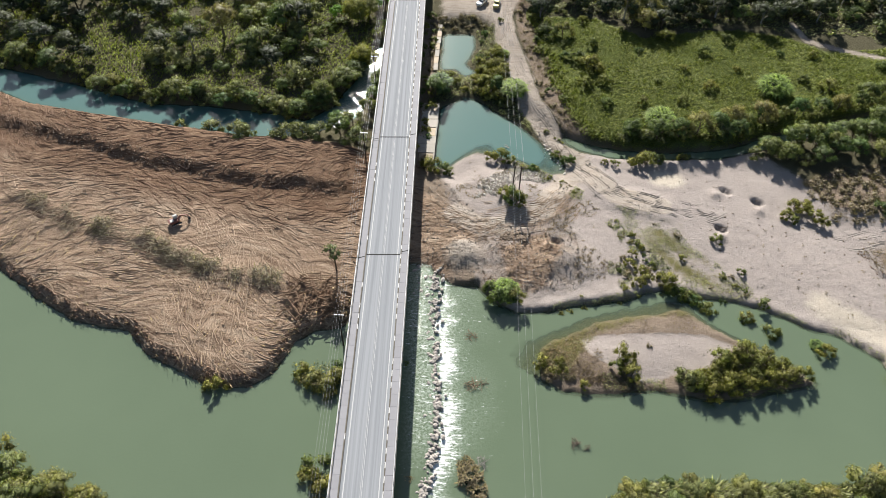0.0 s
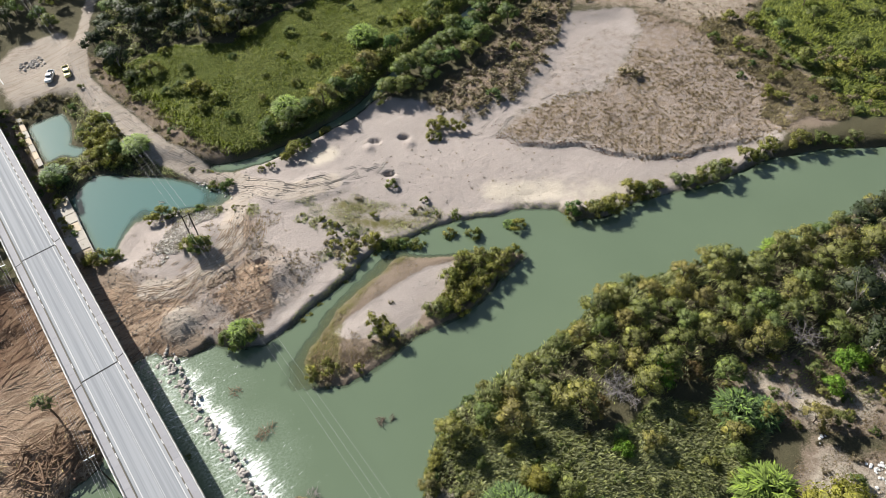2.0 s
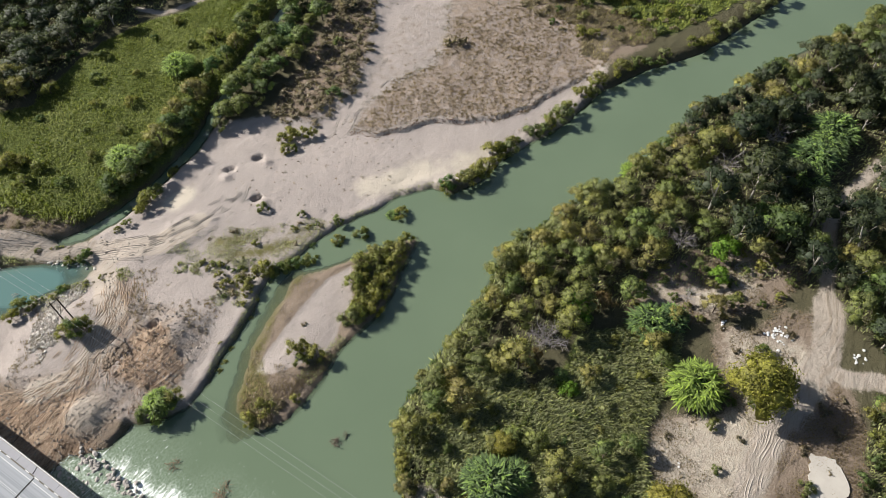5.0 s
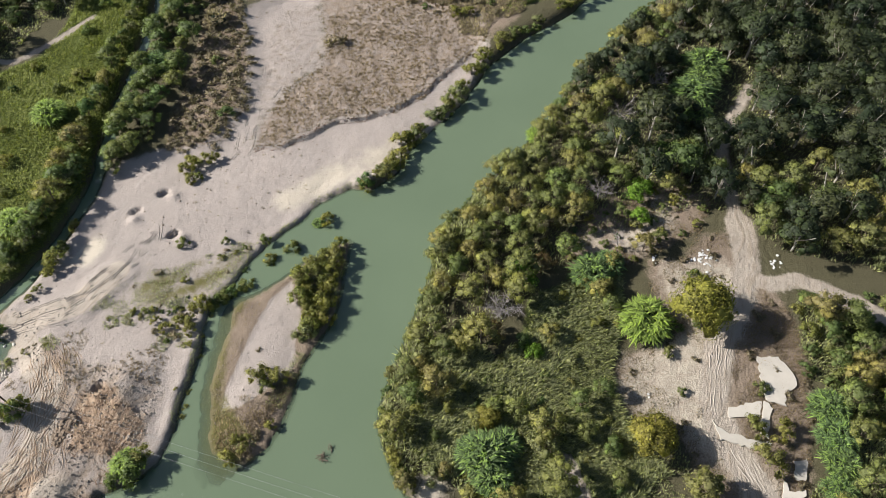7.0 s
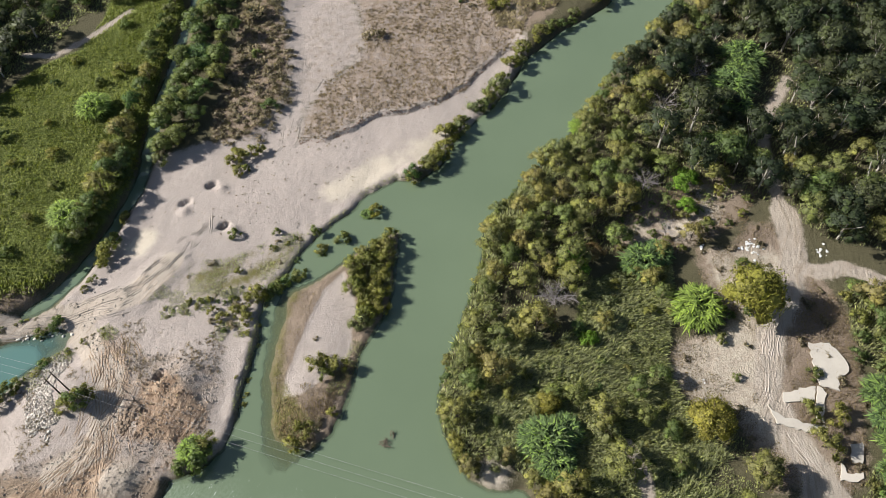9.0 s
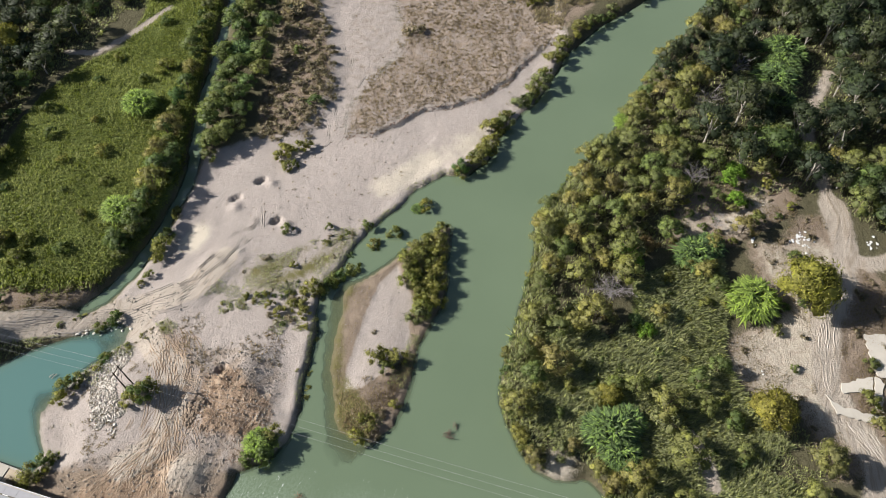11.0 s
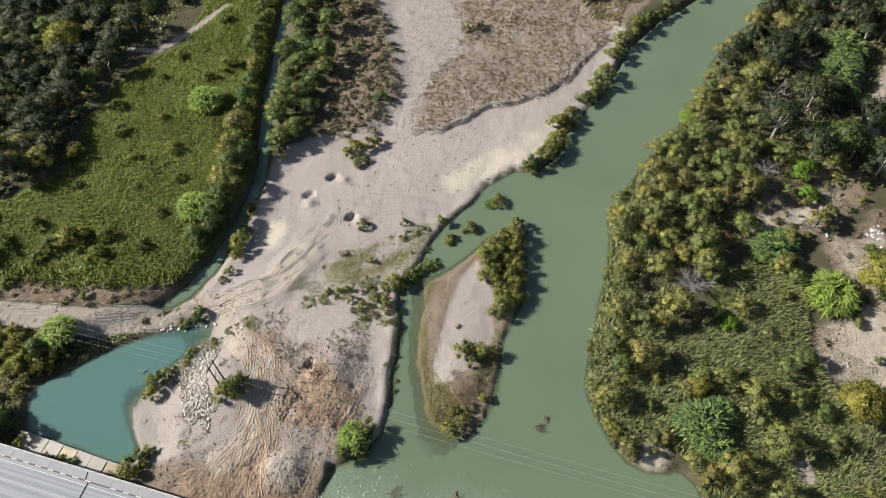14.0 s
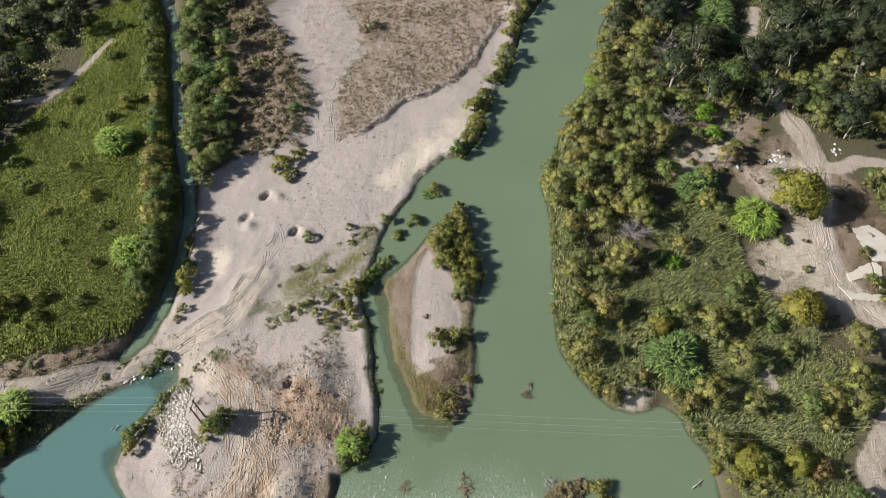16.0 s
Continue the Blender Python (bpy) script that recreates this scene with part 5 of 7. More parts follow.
def pickup(x, y, turn, paint, label):
    ob = empty("pickup_truck", Matrix.Translation((x, y, height(x, y) + 0.05)) @ Matrix.Rotation(turn, 4, "Z"), label, "pickup truck", "parked pickups")
    part("body", rounded(rounded(bmesh.new(), 5.0, 1.75, 0.55, 0, 0, 0.45, 0.1), 1.5, 1.7, 0.22, 1.65, 0, 0.98, 0.09), paint, ob)
    cab = bmesh.new()
    box(cab, 1.7, 1.62, 0.75, 0.15, 0, 1.0, 0.05)
    for v in cab.verts:
        if v.co.z > 1.5:
            v.co.x, v.co.y = 0.1 + (v.co.x - 0.15) * 0.66, v.co.y * 0.84
    cab_ob = part("cab", cab, paint, ob)
    part("windscreen", box(bmesh.new(), 0.05, 1.3, 0.45, 0.93, 0, 1.12, 0.01), GLASS, cab_ob, "dark glass")
    part("rear_window", box(bmesh.new(), 0.05, 1.2, 0.4, -0.62, 0, 1.15, 0.01), GLASS, cab_ob, "dark glass")
    for s in (-1, 1):
        part("side_window", box(bmesh.new(), 1.0, 0.04, 0.4, 0.15, s * 0.77, 1.15, 0.01), GLASS, cab_ob, "dark glass")
        part("side_wall", rounded(bmesh.new(), 1.8, 0.09, 0.35, -1.6, s * 0.83, 0.98, 0.02), paint, ob)
        part("headlight", rounded(bmesh.new(), 0.08, 0.35, 0.2, 2.5, s * 0.62, 0.72, 0.03), PALE_CONCRETE, ob)
        for a in (-1.55, 1.6):
            w = bmesh.new()
            tube(w, [(a, s * 0.66, 0.36), (a, s * 0.9, 0.36)], [0.36, 0.36], 14)
            wheel = part("wheel", w, DARK, ob)
            part("rim", tube(bmesh.new(), [(a, s * 0.89, 0.36), (a, s * 0.92, 0.36)], [0.2, 0.2], 10), STEEL, wheel)
    part("load_bed", box(bmesh.new(), 1.75, 1.55, 0.03, -1.6, 0, 1.0), DARK, ob, "dark load bed")
    part("tailgate", rounded(bmesh.new(), 0.09, 1.65, 0.35, -2.48, 0, 0.98, 0.02), paint, ob)
    return ob


GLASS = plain("dark_glass", (0.02, 0.025, 0.03), 0.1, 0.6)
pickup(3.4, 199.3, radians(-118), plain("white_paint", (0.75, 0.75, 0.74), 0.35, 0.5), "white pickup truck with a dark load bed parked on dirt")
pickup(8.0, 198.0, radians(-98), plain("cream_paint", (0.72, 0.60, 0.20), 0.35, 0.5), "yellow and white pickup truck parked on dirt")


def excavator(x, y, turn):
    ob = empty("excavator", Matrix.Translation((x, y, height(x, y) + 0.02)) @ Matrix.Rotation(turn, 4, "Z") @ Matrix.Scale(0.64, 4), "tracked excavator with a red and white body on cleared earth", "excavator")
    for s in (-1, 1):
        tr = part("crawler_track", box(bmesh.new(), 3.7, 0.55, 0.85, 0, s * 1.05, 0, 0.25), DARK, ob)
        for k in range(5):
            part("roller", tube(bmesh.new(), [(-1.3 + 0.65 * k, s * 1.3, 0.35), (-1.3 + 0.65 * k, s * 1.36, 0.35)], [0.2, 0.2], 8), STEEL, tr)
    red, white = plain("red_paint", (0.20, 0.085, 0.065), 0.6, 0.3), plain("white_enamel", (0.55, 0.53, 0.50), 0.4, 0.4)
    part("undercarriage", box(bmesh.new(), 1.6, 1.7, 0.5, 0, 0, 0.45, 0.05), DARK, ob)
    part("upper_body", box(bmesh.new(), 3.0, 2.4, 0.95, -0.55, 0, 1.0, 0.12), red, ob, "faded red body")
    part("counterweight", box(bmesh.new(), 0.6, 2.4, 0.9, -2.2, 0, 1.0, 0.15), red, ob)
    part("engine_cover", box(bmesh.new(), 1.2, 1.3, 0.18, -1.2, -0.3, 1.95, 0.05), white, ob, "white engine cover")
    cab = part("cab", box(bmesh.new(), 1.5, 1.0, 1.4, 0.35, 0.65, 1.9, 0.1), white, ob, "white cab")
    part("window", box(bmesh.new(), 0.04, 0.8, 0.8, 1.1, 0.65, 2.3), GLASS, cab)
    part("window", box(bmesh.new(), 1.1, 0.04, 0.7, 0.35, 1.15, 2.35), GLASS, cab)
    boom = part("boom", tube(bmesh.new(), [(0.6, -0.2, 1.6), (2.4, -0.2, 2.9), (4.3, -0.2, 2.3)], [0.3, 0.34, 0.2], 4), red, ob)
    part("stick", tube(bmesh.new(), [(4.3, -0.2, 2.4), (4.9, -0.2, 0.8)], [0.22, 0.16], 4), red, boom)
    part("cylinder", tube(bmesh.new(), [(1.4, -0.2, 1.5), (2.6, -0.2, 2.7)], [0.08, 0.06], 8), STEEL, boom)
    bk = bmesh.new()
    box(bk, 0.9, 1.0, 0.75, 4.7, -0.2, 0.05, 0.12)
    part("bucket", bk, DARK, ob, "dark steel bucket")


excavator(-64.0, 102.6, radians(35))


# ---- cut brush, log pile, drift wood ----
def branch_mesh(seed, mat):
    """A crooked branch one metre long with a side twig."""
    rng = random.Random(seed)
    bm = bmesh.new()
    k = [rng.uniform(-0.07, 0.07) for _ in range(4)]
    tube(bm, [(-0.5, 0, 0), (-0.15, k[0], k[1]), (0.2, k[2], k[3]), (0.5, 0, 0.02)], [0.03, 0.026, 0.02, 0.01], 5)
    tube(bm, [(0.1, k[2], k[3]), (0.38, k[2] + 0.18, 0.1)], [0.014, 0.006], 4)
    return piece_mesh("branch", bm, mat)


BRANCHES = {mat.name: [branch_mesh(60 + k, mat) for k in range(5)] for mat in (DRIFT_WOOD, DEAD_WOOD, PALE_BARK, BRUSH, BARK)}


def branch_pile(name, label, seed, n, place, long, mat, thick=0.09, rise=0.6):
    rng = random.Random(seed)
    ox, oy = place(0.5, 0.5)
    ob = empty(name, Matrix.Translation((ox, oy, 0)), label, "branches")
    for _ in range(n):
        x, y = place(rng.random(), rng.random())
        ln, fat = long * rng.uniform(0.4, 1.2), thick * rng.uniform(0.5, 1.2) / 0.03
        z = max(height(x, y), 0.0) + rng.uniform(0.05, rise)
        shared_piece("branch", rng.choice(BRANCHES[mat.name]), ob, Matrix.Translation((x - ox, y - oy, z)) @ Euler((rng.uniform(0, 6.28), rng.uniform(-0.2, 0.2), rng.uniform(0, 6.28))).to_matrix().to_4x4() @ Matrix.Diagonal((ln, fat, fat, 1)))
    return ob


branch_pile("log_pile", "heap of cut brown trunks and branches on bare earth", 31, 110, lambda a, b: (-34.5 + 11 * a, 79.5 + 8.2 * b + 1.5 * a * b), 5.2, DRIFT_WOOD, 0.16, 1.6)
branch_pile("drift_branches", "dead branches lodged in shallow water", 32, 36, lambda a, b: (4 + 3.6 * a, 66 + 1.8 * b), 2.2, DRIFT_WOOD, 0.05, 0.5)
branch_pile("drift_branches", "small tangle of dead branches in the shallows", 33, 22, lambda a, b: (3.8 + 1.8 * a, 77.2 + 2 * b), 1.6, DRIFT_WOOD, 0.04, 0.4)
branch_pile("drift_log", "dead branches floating in green river water", 34, 14, lambda a, b: (24 + 1.4 * a, 55 + 1.4 * b), 1.9, BARK, 0.07, 0.5)
branch_pile("drift_log", "small dead branches sticking out of the river", 44, 7, lambda a, b: (26.2 + 0.8 * a, 54.6 + 0.8 * b), 1.5, BARK, 0.06, 0.5)
branch_pile("drift_branches", "pale dead branches on the cut bank", 35, 30, lambda a, b: (6.5 + 5 * a, 90.5 + 2.5 * b), 1.8, DRIFT_WOOD, 0.05, 0.5)
branch_pile("root_heap", "torn roots and branches on dug reddish earth", 36, 90, lambda a, b: (9.5 + 11 * a, 92.5 + 11 * b), 1.7, DRIFT_WOOD, 0.05, 0.5)
branch_pile("pond_branch", "pale branch floating in the pond", 37, 2, lambda a, b: (11.3 + 0.4 * a, 136.0 + 0.8 * b), 1.6, PALE_BARK, 0.08, 0.15)
branch_pile("drift_branches", "grey dead branches beside a reed mound in the river", 38, 20, lambda a, b: (6.6 + 1.8 * a, 50.2 + 2 * b), 1.8, DEAD_WOOD, 0.05, 0.4)
branch_pile("drift_log", "pale dead log at the water's edge", 39, 3, lambda a, b: (9.4 + 0.5 * a, 23.6 + 0.5 * b), 3.0, PALE_BARK, 0.14, 0.2)
for k, (ax, ay, bx, by, wide) in enumerate([(-103, 109, -92, 103.5, 3.0), (-92, 103.5, -86, 100, 5.5), (-82, 101, -72, 97, 4.0), (-72, 97, -61, 92, 3.5), (-63, 93, -52, 88.5, 6.5), (-52, 88.5, -38.5, 87.6, 4.5)]):
    branch_pile("cut_brush", "windrow of cut grey-green reeds and branches on earth", 40 + k, 80, lambda a, b: (ax + (bx - ax) * a + (b - 0.5) * 1.2, ay + (by - ay) * a + (b - 0.5) * wide), 2.6, BRUSH, 0.06, 0.9)


# ---- litter and debris ----
def rubbish(x, y, n, r, seed, label):
    """A heap of crumpled sheets and bags."""
    rng = random.Random(seed)
    ob = empty("rubbish_heap", Matrix.Translation((x, y, height(x, y))), label, "rubbish")
    for _ in range(n):
        bm = bmesh.new()
        bmesh.ops.create_icosphere(bm, subdivisions=2, radius=rng.uniform(0.12, 0.34))
        for v in bm.verts:
            v.co *= rng.uniform(0.7, 1.2)
            v.co.z *= 0.35
        px, py = rng.gauss(0, r), rng.gauss(0, r)
        piece = part("bag", bm, LINE if rng.random() < 0.7 else STEEL, ob)
        piece.location = (px, py, height(x + px, y + py) - height(x, y) + 0.12)


rubbish(90.2, -4.9, 34, 1.3, 1, "heap of white plastic bags and rubbish beside the track")
rubbish(93.6, -19.4, 14, 1.0, 2, "white plastic rubbish along the dirt road")
rubbish(55.4, 0.4, 3, 0.8, 3, "a few white bags on bare soil")
rubbish(86.5, 4.6, 4, 0.7, 4, "white rubbish at the edge of the cane")
rock_heap("debris_heap", "grey heap of broken stones beside parked pickups", 25, 60, lambda a, b: (-3 + 7 * a, 207.5 + 5 * b), 0.8, WEIR_ROCKS)
pipe = part("pipe", tube(bmesh.new(), [(-9.0, 212.6, 2.5), (-8.3, 205.0, 2.5)], [0.16, 0.16], 8), LINE)
tagged(pipe, "long white pipe lying on the dirt", "pipe")

# ---- vegetation: single plants that stand out ----
pick = random.Random(77)
MARGIN_ROWS = [[(35.5, 111.6), (39.2, 105.8), (45, 98.8), (46, 93.4), (51.7, 90.8), (55.3, 88)], [(36, 111), (40, 105), (45, 97), (47, 93), (52, 90.5)], [(58, 97), (62, 93), (66, 89)], [(34, 97.5), (37, 97), (39, 94.5), (36, 93)], [(12, 129.6), (17.8, 127.8), (24.6, 124.3), (28, 119)], [(20, 144.5), (23, 141), (27, 137)], [(44, 92), (40.6, 90.4), (36.9, 88.4), (31.5, 87.6), (26.4, 86.8), (21, 85.2)], [(25, 125.4), (27.5, 121.4), (29, 118)], [(12.7, 130.6), (9.6, 130.8), (16.5, 129.6), (21.2, 128.2)], [(30.5, 69.2), (36.9, 69), (43, 69)], [(20.4, 73), (23.7, 71.6), (21.8, 69.4)], [(93, 71.5), (98, 70.6), (105.2, 69.6)]]
for row in MARGIN_ROWS:
    for (ax, ay), (bx, by) in zip(row[:-1], row[1:]):
        for k in range(max(2, int(math.hypot(bx - ax, by - ay) / 1.3))):
            f = pick.random()
            plant(pick.choice(["bank", "shrub", "scrub", "bank", "scrub"]), ax + (bx - ax) * f + pick.gauss(0, 0.9), ay + (by - ay) * f + pick.gauss(0, 0.9), pick.uniform(0.2, 0.5), pick.uniform(0.5, 0.85), rng=pick)
for kind, x, y, size in [
    ("bank", 34, 168.7, 1.7), ("shrub", 31.6, 171.5, 1.5), ("bank", 32.7, 160.1, 1.25), ("bank", 27.7, 184, 1.6), ("shrub", 28, 172.7, 1.0), ("bank", 36.5, 166.5, 1.2), ("bank", 99.5, 162, 1.5), ("olive", 60.4, 141.8, 1.0), ("bank", 57, 140.5, 1.3), ("olive", 99.7, 154.5, 0.8),
    ("yellow", 75.3, -5.3, 1.7), ("lit", 70.3, 4.6, 1.5), ("bright", 104, 12, 1.2), ("bright", 97, 10, 0.8), ("bright", 73.0, 31.0, 1.3), ("reed", 78.4, 17.6, 1.4), ("reed", 82, 14.5, 1.1), ("reed", 33, 27, 1.5), ("reed", 29.5, 24.5, 1.2), ("reed", 36.2, 24.6, 1.1), ("reed", 62, -30.6, 1.2), ("reed", 57, -32, 1.2), ("reed", 52, -33, 1.1), ("reed", 47, -33, 1.0),
    ("yellow", 45.5, -0.7, 1.2), ("olive", 38.9, -10, 1.0), ("bank", 54.3, -17.9, 1.15), ("bank", 55.2, -22.5, 1.25), ("bank", 48.4, -20.6, 1.55),
    ("reed", 153, 3, 1.9), ("reed", 141, 4.5, 1.8), ("reed", 147, 3, 1.6), ("reed", 134, 2, 1.2), ("green", 113.6, 3.2, 1.7), ("rusty", 57.8, 33.3, 1.2), ("bright", 56.6, 24.2, 0.7),
    ("olive", 41.6, 17.8, 1.05), ("lit", 116.5, 39.2, 0.75), ("grey", 78.2, 49.6, 1.2), ("lit", 84.3, 161.0, 1.3),
    ("bank", 46.6, 131.2, 1.3), ("bank", 44.6, 131, 1.1), ("shrub", 48.6, 132, 1.3), ("bank", 42.5, 130.8, 0.8), ("bank", 38.5, 130.2, 0.6), ("bank", 36, 130.6, 0.5), ("bank", 56.9, 134.4, 0.8), ("shrub", 25.9, 131.8, 0.9), ("lit", 51.3, 145.6, 1.15), ("bank", 55.8, 133.4, 0.8), ("grey", 66.6, 143.5, 1.7), ("olive", 78.1, 147.5, 1.1), ("olive", 70, 146, 1.0),
    ("bank", 79.6, 118.2, 1.0), ("bank", 81.2, 116.8, 1.05), ("bank", 83.2, 114.6, 1.05), ("bank", 84.6, 113.2, 0.9), ("bank", 82, 118.4, 0.85), ("bank", 77, 115, 0.85), ("bank", 78.2, 113.8, 0.7), ("bank", 76.2, 78.6, 1.0), ("reed", 75.2, 80.3, 0.5),
    ("shrub", 66.4, 83.0, 1.2), ("shrub", 61.5, 85.8, 0.7), ("bank", 35.3, 75, 1.2), ("bank", 36.4, 70.5, 1.1), ("shrub", 33.4, 72.3, 1.0), ("shrub", 35, 71.4, 0.8), ("scrub", 40.8, 77.5, 0.5), ("bank", 18.6, 72.2, 0.9), ("scrub", 20.2, 69, 1.0), ("bank", 27, 67.8, 0.6), ("shrub", 52.9, 89.8, 1.1), ("shrub", 54.6, 88, 1.1), ("shrub", 50.7, 91.2, 1.0), ("shrub", 48.2, 92, 1.3), ("bank", 46.4, 94, 1.2), ("bank", 39, 98.4, 0.7), ("bank", 41, 96.4, 0.9), ("bank", 42.2, 94.2, 0.8), ("bank", 39.6, 101, 0.6), ("scrub", 38, 95.6, 0.9), ("scrub", 43, 97, 0.8), ("bank", 40.4, 93.2, 0.8), ("scrub", 37.4, 100, 0.7), ("shrub", 58.1, 90.2, 0.6), ("bank", 62.2, 86.3, 0.8), ("shrub", 66.4, 89.4, 0.9), ("shrub", 51.6, 90.2, 0.9),
    ("shrub", 59.4, 106.5, 0.95), ("shrub", 62.9, 97.7, 0.65), ("lit", 11.2, 88.8, 0.85), ("bank", 13.5, 87.6, 1.2), ("shrub", 10.4, 87.6, 1.7), ("shrub", 12, 88.6, 1.6), ("shrub", 8.4, 89.4, 1.1), ("lit", 13.2, 156, 1.05), ("bank", 6.9, 156.6, 1.3), ("bank", 9.4, 155.4, 1.2),
    ("yellow", 92.8, 210.3, 1.5), ("shrub", 12.9, 115.5, 1.75), ("bank", 13.8, 114.4, 1.2), ("bank", 11.4, 116, 1.1), ("olive", 50.7, 202, 1.2), ("olive", 49.1, 194, 1.2), ("olive", 52.8, 188.3, 1.0), ("olive", 55, 196, 1.1),
    ("bank", -7.4, 126.8, 1.4), ("shrub", -4.6, 126.4, 1.2), ("shrub", -2.5, 125.6, 0.8), ("reed", -7.2, 158.5, 1.1), ("green", -8.2, 155, 0.9), ("grey", 80.7, 135.1, 1.4),
    ("reed", 110.9, 144.9, 1.35), ("dry", 133.1, 139.8, 1.6), ("green", 8.6, 158.5, 0.75), ("bank", 9.0, 163, 1.3), ("bank", 6.0, 160, 1.3), ("bank", 8.4, 168, 1.3), ("bank", 5, 166, 1.1),
    ("bank", 10, 172, 0.9), ("sparse", -25.3, 91.5, 1.0), ("olive", -80, 46.5, 1.0), ("olive", -74, 42, 1.1), ("bank", -68, 41.6, 1.5), ("olive", -64.5, 39.8, 0.9), ("bank", -59, 38.8, 1.5), ("olive", -70, 38.5, 1.1), ("bank", -76, 44.6, 1.5), ("bank", -62, 40.4, 1.2), ("bank", -44.7, 62.6, 1.2), ("bank", -26.5, 65.4, 1.5), ("bank", -23.4, 64.6, 1.6), ("bank", -21.4, 66.2, 1.3), ("bank", -29, 67.4, 1.1), ("shrub", -21.5, 69, 1.2), ("shrub", -22.1, 48.4, 1.7), ("bank", -23, 46.2, 1.2),
    ("bank", -20, 44.5, 1.3), ("grey", -65.9, 137.6, 1.4), ("grey", -57.4, 133.8, 1.5), ("shrub", -54.5, 133.4, 1.2), ("shrub", -73, 136.2, 1.1), ("grey", -46, 134.2, 1.5), ("grey", -41, 135, 1.6),
    ("grey", -36.5, 134.5, 1.5), ("grey", -27.3, 133, 1.6), ("green", -31.5, 136, 1.0), ("yellow", -29.5, 168.5, 1.1), ("olive", -72, 176, 1.5), ("grey", -60, 172, 2.6), ("yellow", -34, 188, 1.2), ("grey", -47, 158, 2.2), ("green", -55, 182, 1.5), ("grey", -86, 163, 2.3), ("green", -24.5, 150, 0.8), ("grey", -23, 158, 1.6), ("grey", -29, 141, 1.5), ("green", -25.3, 145.5, 0.75), ("green", -24.2, 154, 0.75), ("green", -21.5, 166, 0.8), ("green", -38.5, 151, 0.9), ("green", -33.5, 142.5, 0.7), ("grey", -36, 158, 1.4), ("dry", 5.2, 48.4, 1.0), ("dry", 6.8, 46.0, 0.8), ("dry", 4.6, 50.5, 0.7),
    ("shrub", -8.2, 70.4, 0.7), ("scrub", -5.9, 48.5, 0.9), ("dry", -5.5, 47, 0.6), ("bank", 21.4, 70.6, 0.6), ("scrub", 24.5, 69.4, 0.7), ("lit", 10.3, 172.5, 0.45),
    ("shrub", 9.2, 189.5, 0.6), ("shrub", 27, 131.5, 1.0), ("shrub", 24.3, 133.8, 0.9), ("shrub", 18.3, 128.6, 0.8), ("bank", 10.2, 131.8, 1.1), ("bank", 7.4, 131.6, 1.0), ("shrub", 13, 130.8, 0.9),
]:
    plant(kind, x, y, size, rng=pick)

plant("scrub", 135.6, 102.6, 2.3, 1.0, rng=pick, label="round dark olive bush alone on the sandy plain")
DEAD = ((126, 20.6, 7, 4.2, 9), (100.3, 20.4, 5.5, 3.0, 10), (63.3, 32.8, 5.0, 4.0, 16), (88, 13.5, 4, 2.5, 6), (142, 14, 6, 3.2, 7))


def near_dead(x, y):
    return any((x - d[0]) ** 2 + (y - d[1]) ** 2 < (d[3] + 1.6) ** 2 for d in DEAD)


for x, y, tall, r, twigs in DEAD:
    ob = part("dead_tree", dead_tree(int(x), tall, r, twigs), DEAD_WOOD)
    ob.location = (x, y, height(x, y))
    tagged(ob, "bare grey dead tree with forking branches", "dead tree")
for x, y in ((117, -12), (114, -28)):
    ob = part("bare_trunk", tube(bmesh.new(), [(0, 0, -0.4), (0.6, 0.3, 3), (1.0, 1.4, 6.5), (0.8, 2.2, 9.5)], [0.3, 0.26, 0.2, 0.1], 8), PALE_BARK)
    ob.location = (x, y, height(x, y))
    tagged(ob, "leaning pale bare tree trunk", "tree trunk")

# ---- river bank bushes ----
for k in range(62):
    f = k / 61
    i = f * 8.999
    if math.sin(k * 1.9) + math.sin(k * 0.7) < -0.75:
        continue
    a, b = WEST_BANK[2 + int(i)], WEST_BANK[3 + int(i)]
    x, y = a[0] + (b[0] - a[0]) * (i % 1), a[1] + (b[1] - a[1]) * (i % 1)
    plant(pick.choice(["bank", "bank", "shrub", "grey"]), x + pick.uniform(-0.5, 0.5), y + pick.uniform(0.2, 2.4), pick.uniform(0.6, 1.5), rng=pick)
veg_island = [(72, 71.5), (67.6, 70.8), (62.9, 69.6), (58.6, 68), (51.2, 67.4), (46, 68), (46, 70.2), (50.8, 71.6), (54.4, 74.8), (59, 78), (64.4, 76.8), (69.5, 73.8)]
for x, y in scatter(veg_island, 2.1, 5):
    plant("bank" if pick.random() < 0.85 else "grey", x, y, pick.uniform(1.0, 1.45) * (0.75 if x > 66 else 1.0), pick.uniform(0.95, 1.3), rng=pick)

# ---- woods ----
EAST_WOOD = [(32, 44.5), (45, 48.5), (60, 48.5), (75, 49.5), (84, 49), (100, 44.5), (112, 39.5), (128, 36), (145, 33), (160, 26), (180, 19), (205, 7), (232, -8), (215, -44), (150, -46), (100, -46), (97, -22), (106, -4), (99, 6), (90, 16), (80, 24), (68, 30), (56, 33), (50, 38), (40, 40)]
GLADE = [(128, 3.5), (138, 11), (152, 9.5), (161, 4), (158, -6), (152, -13), (138, -9.5), (126, -8)]


def on_glade(x, y):
    """The opening of giant reed and track inside the far wood."""
    return within(x, y, GLADE)


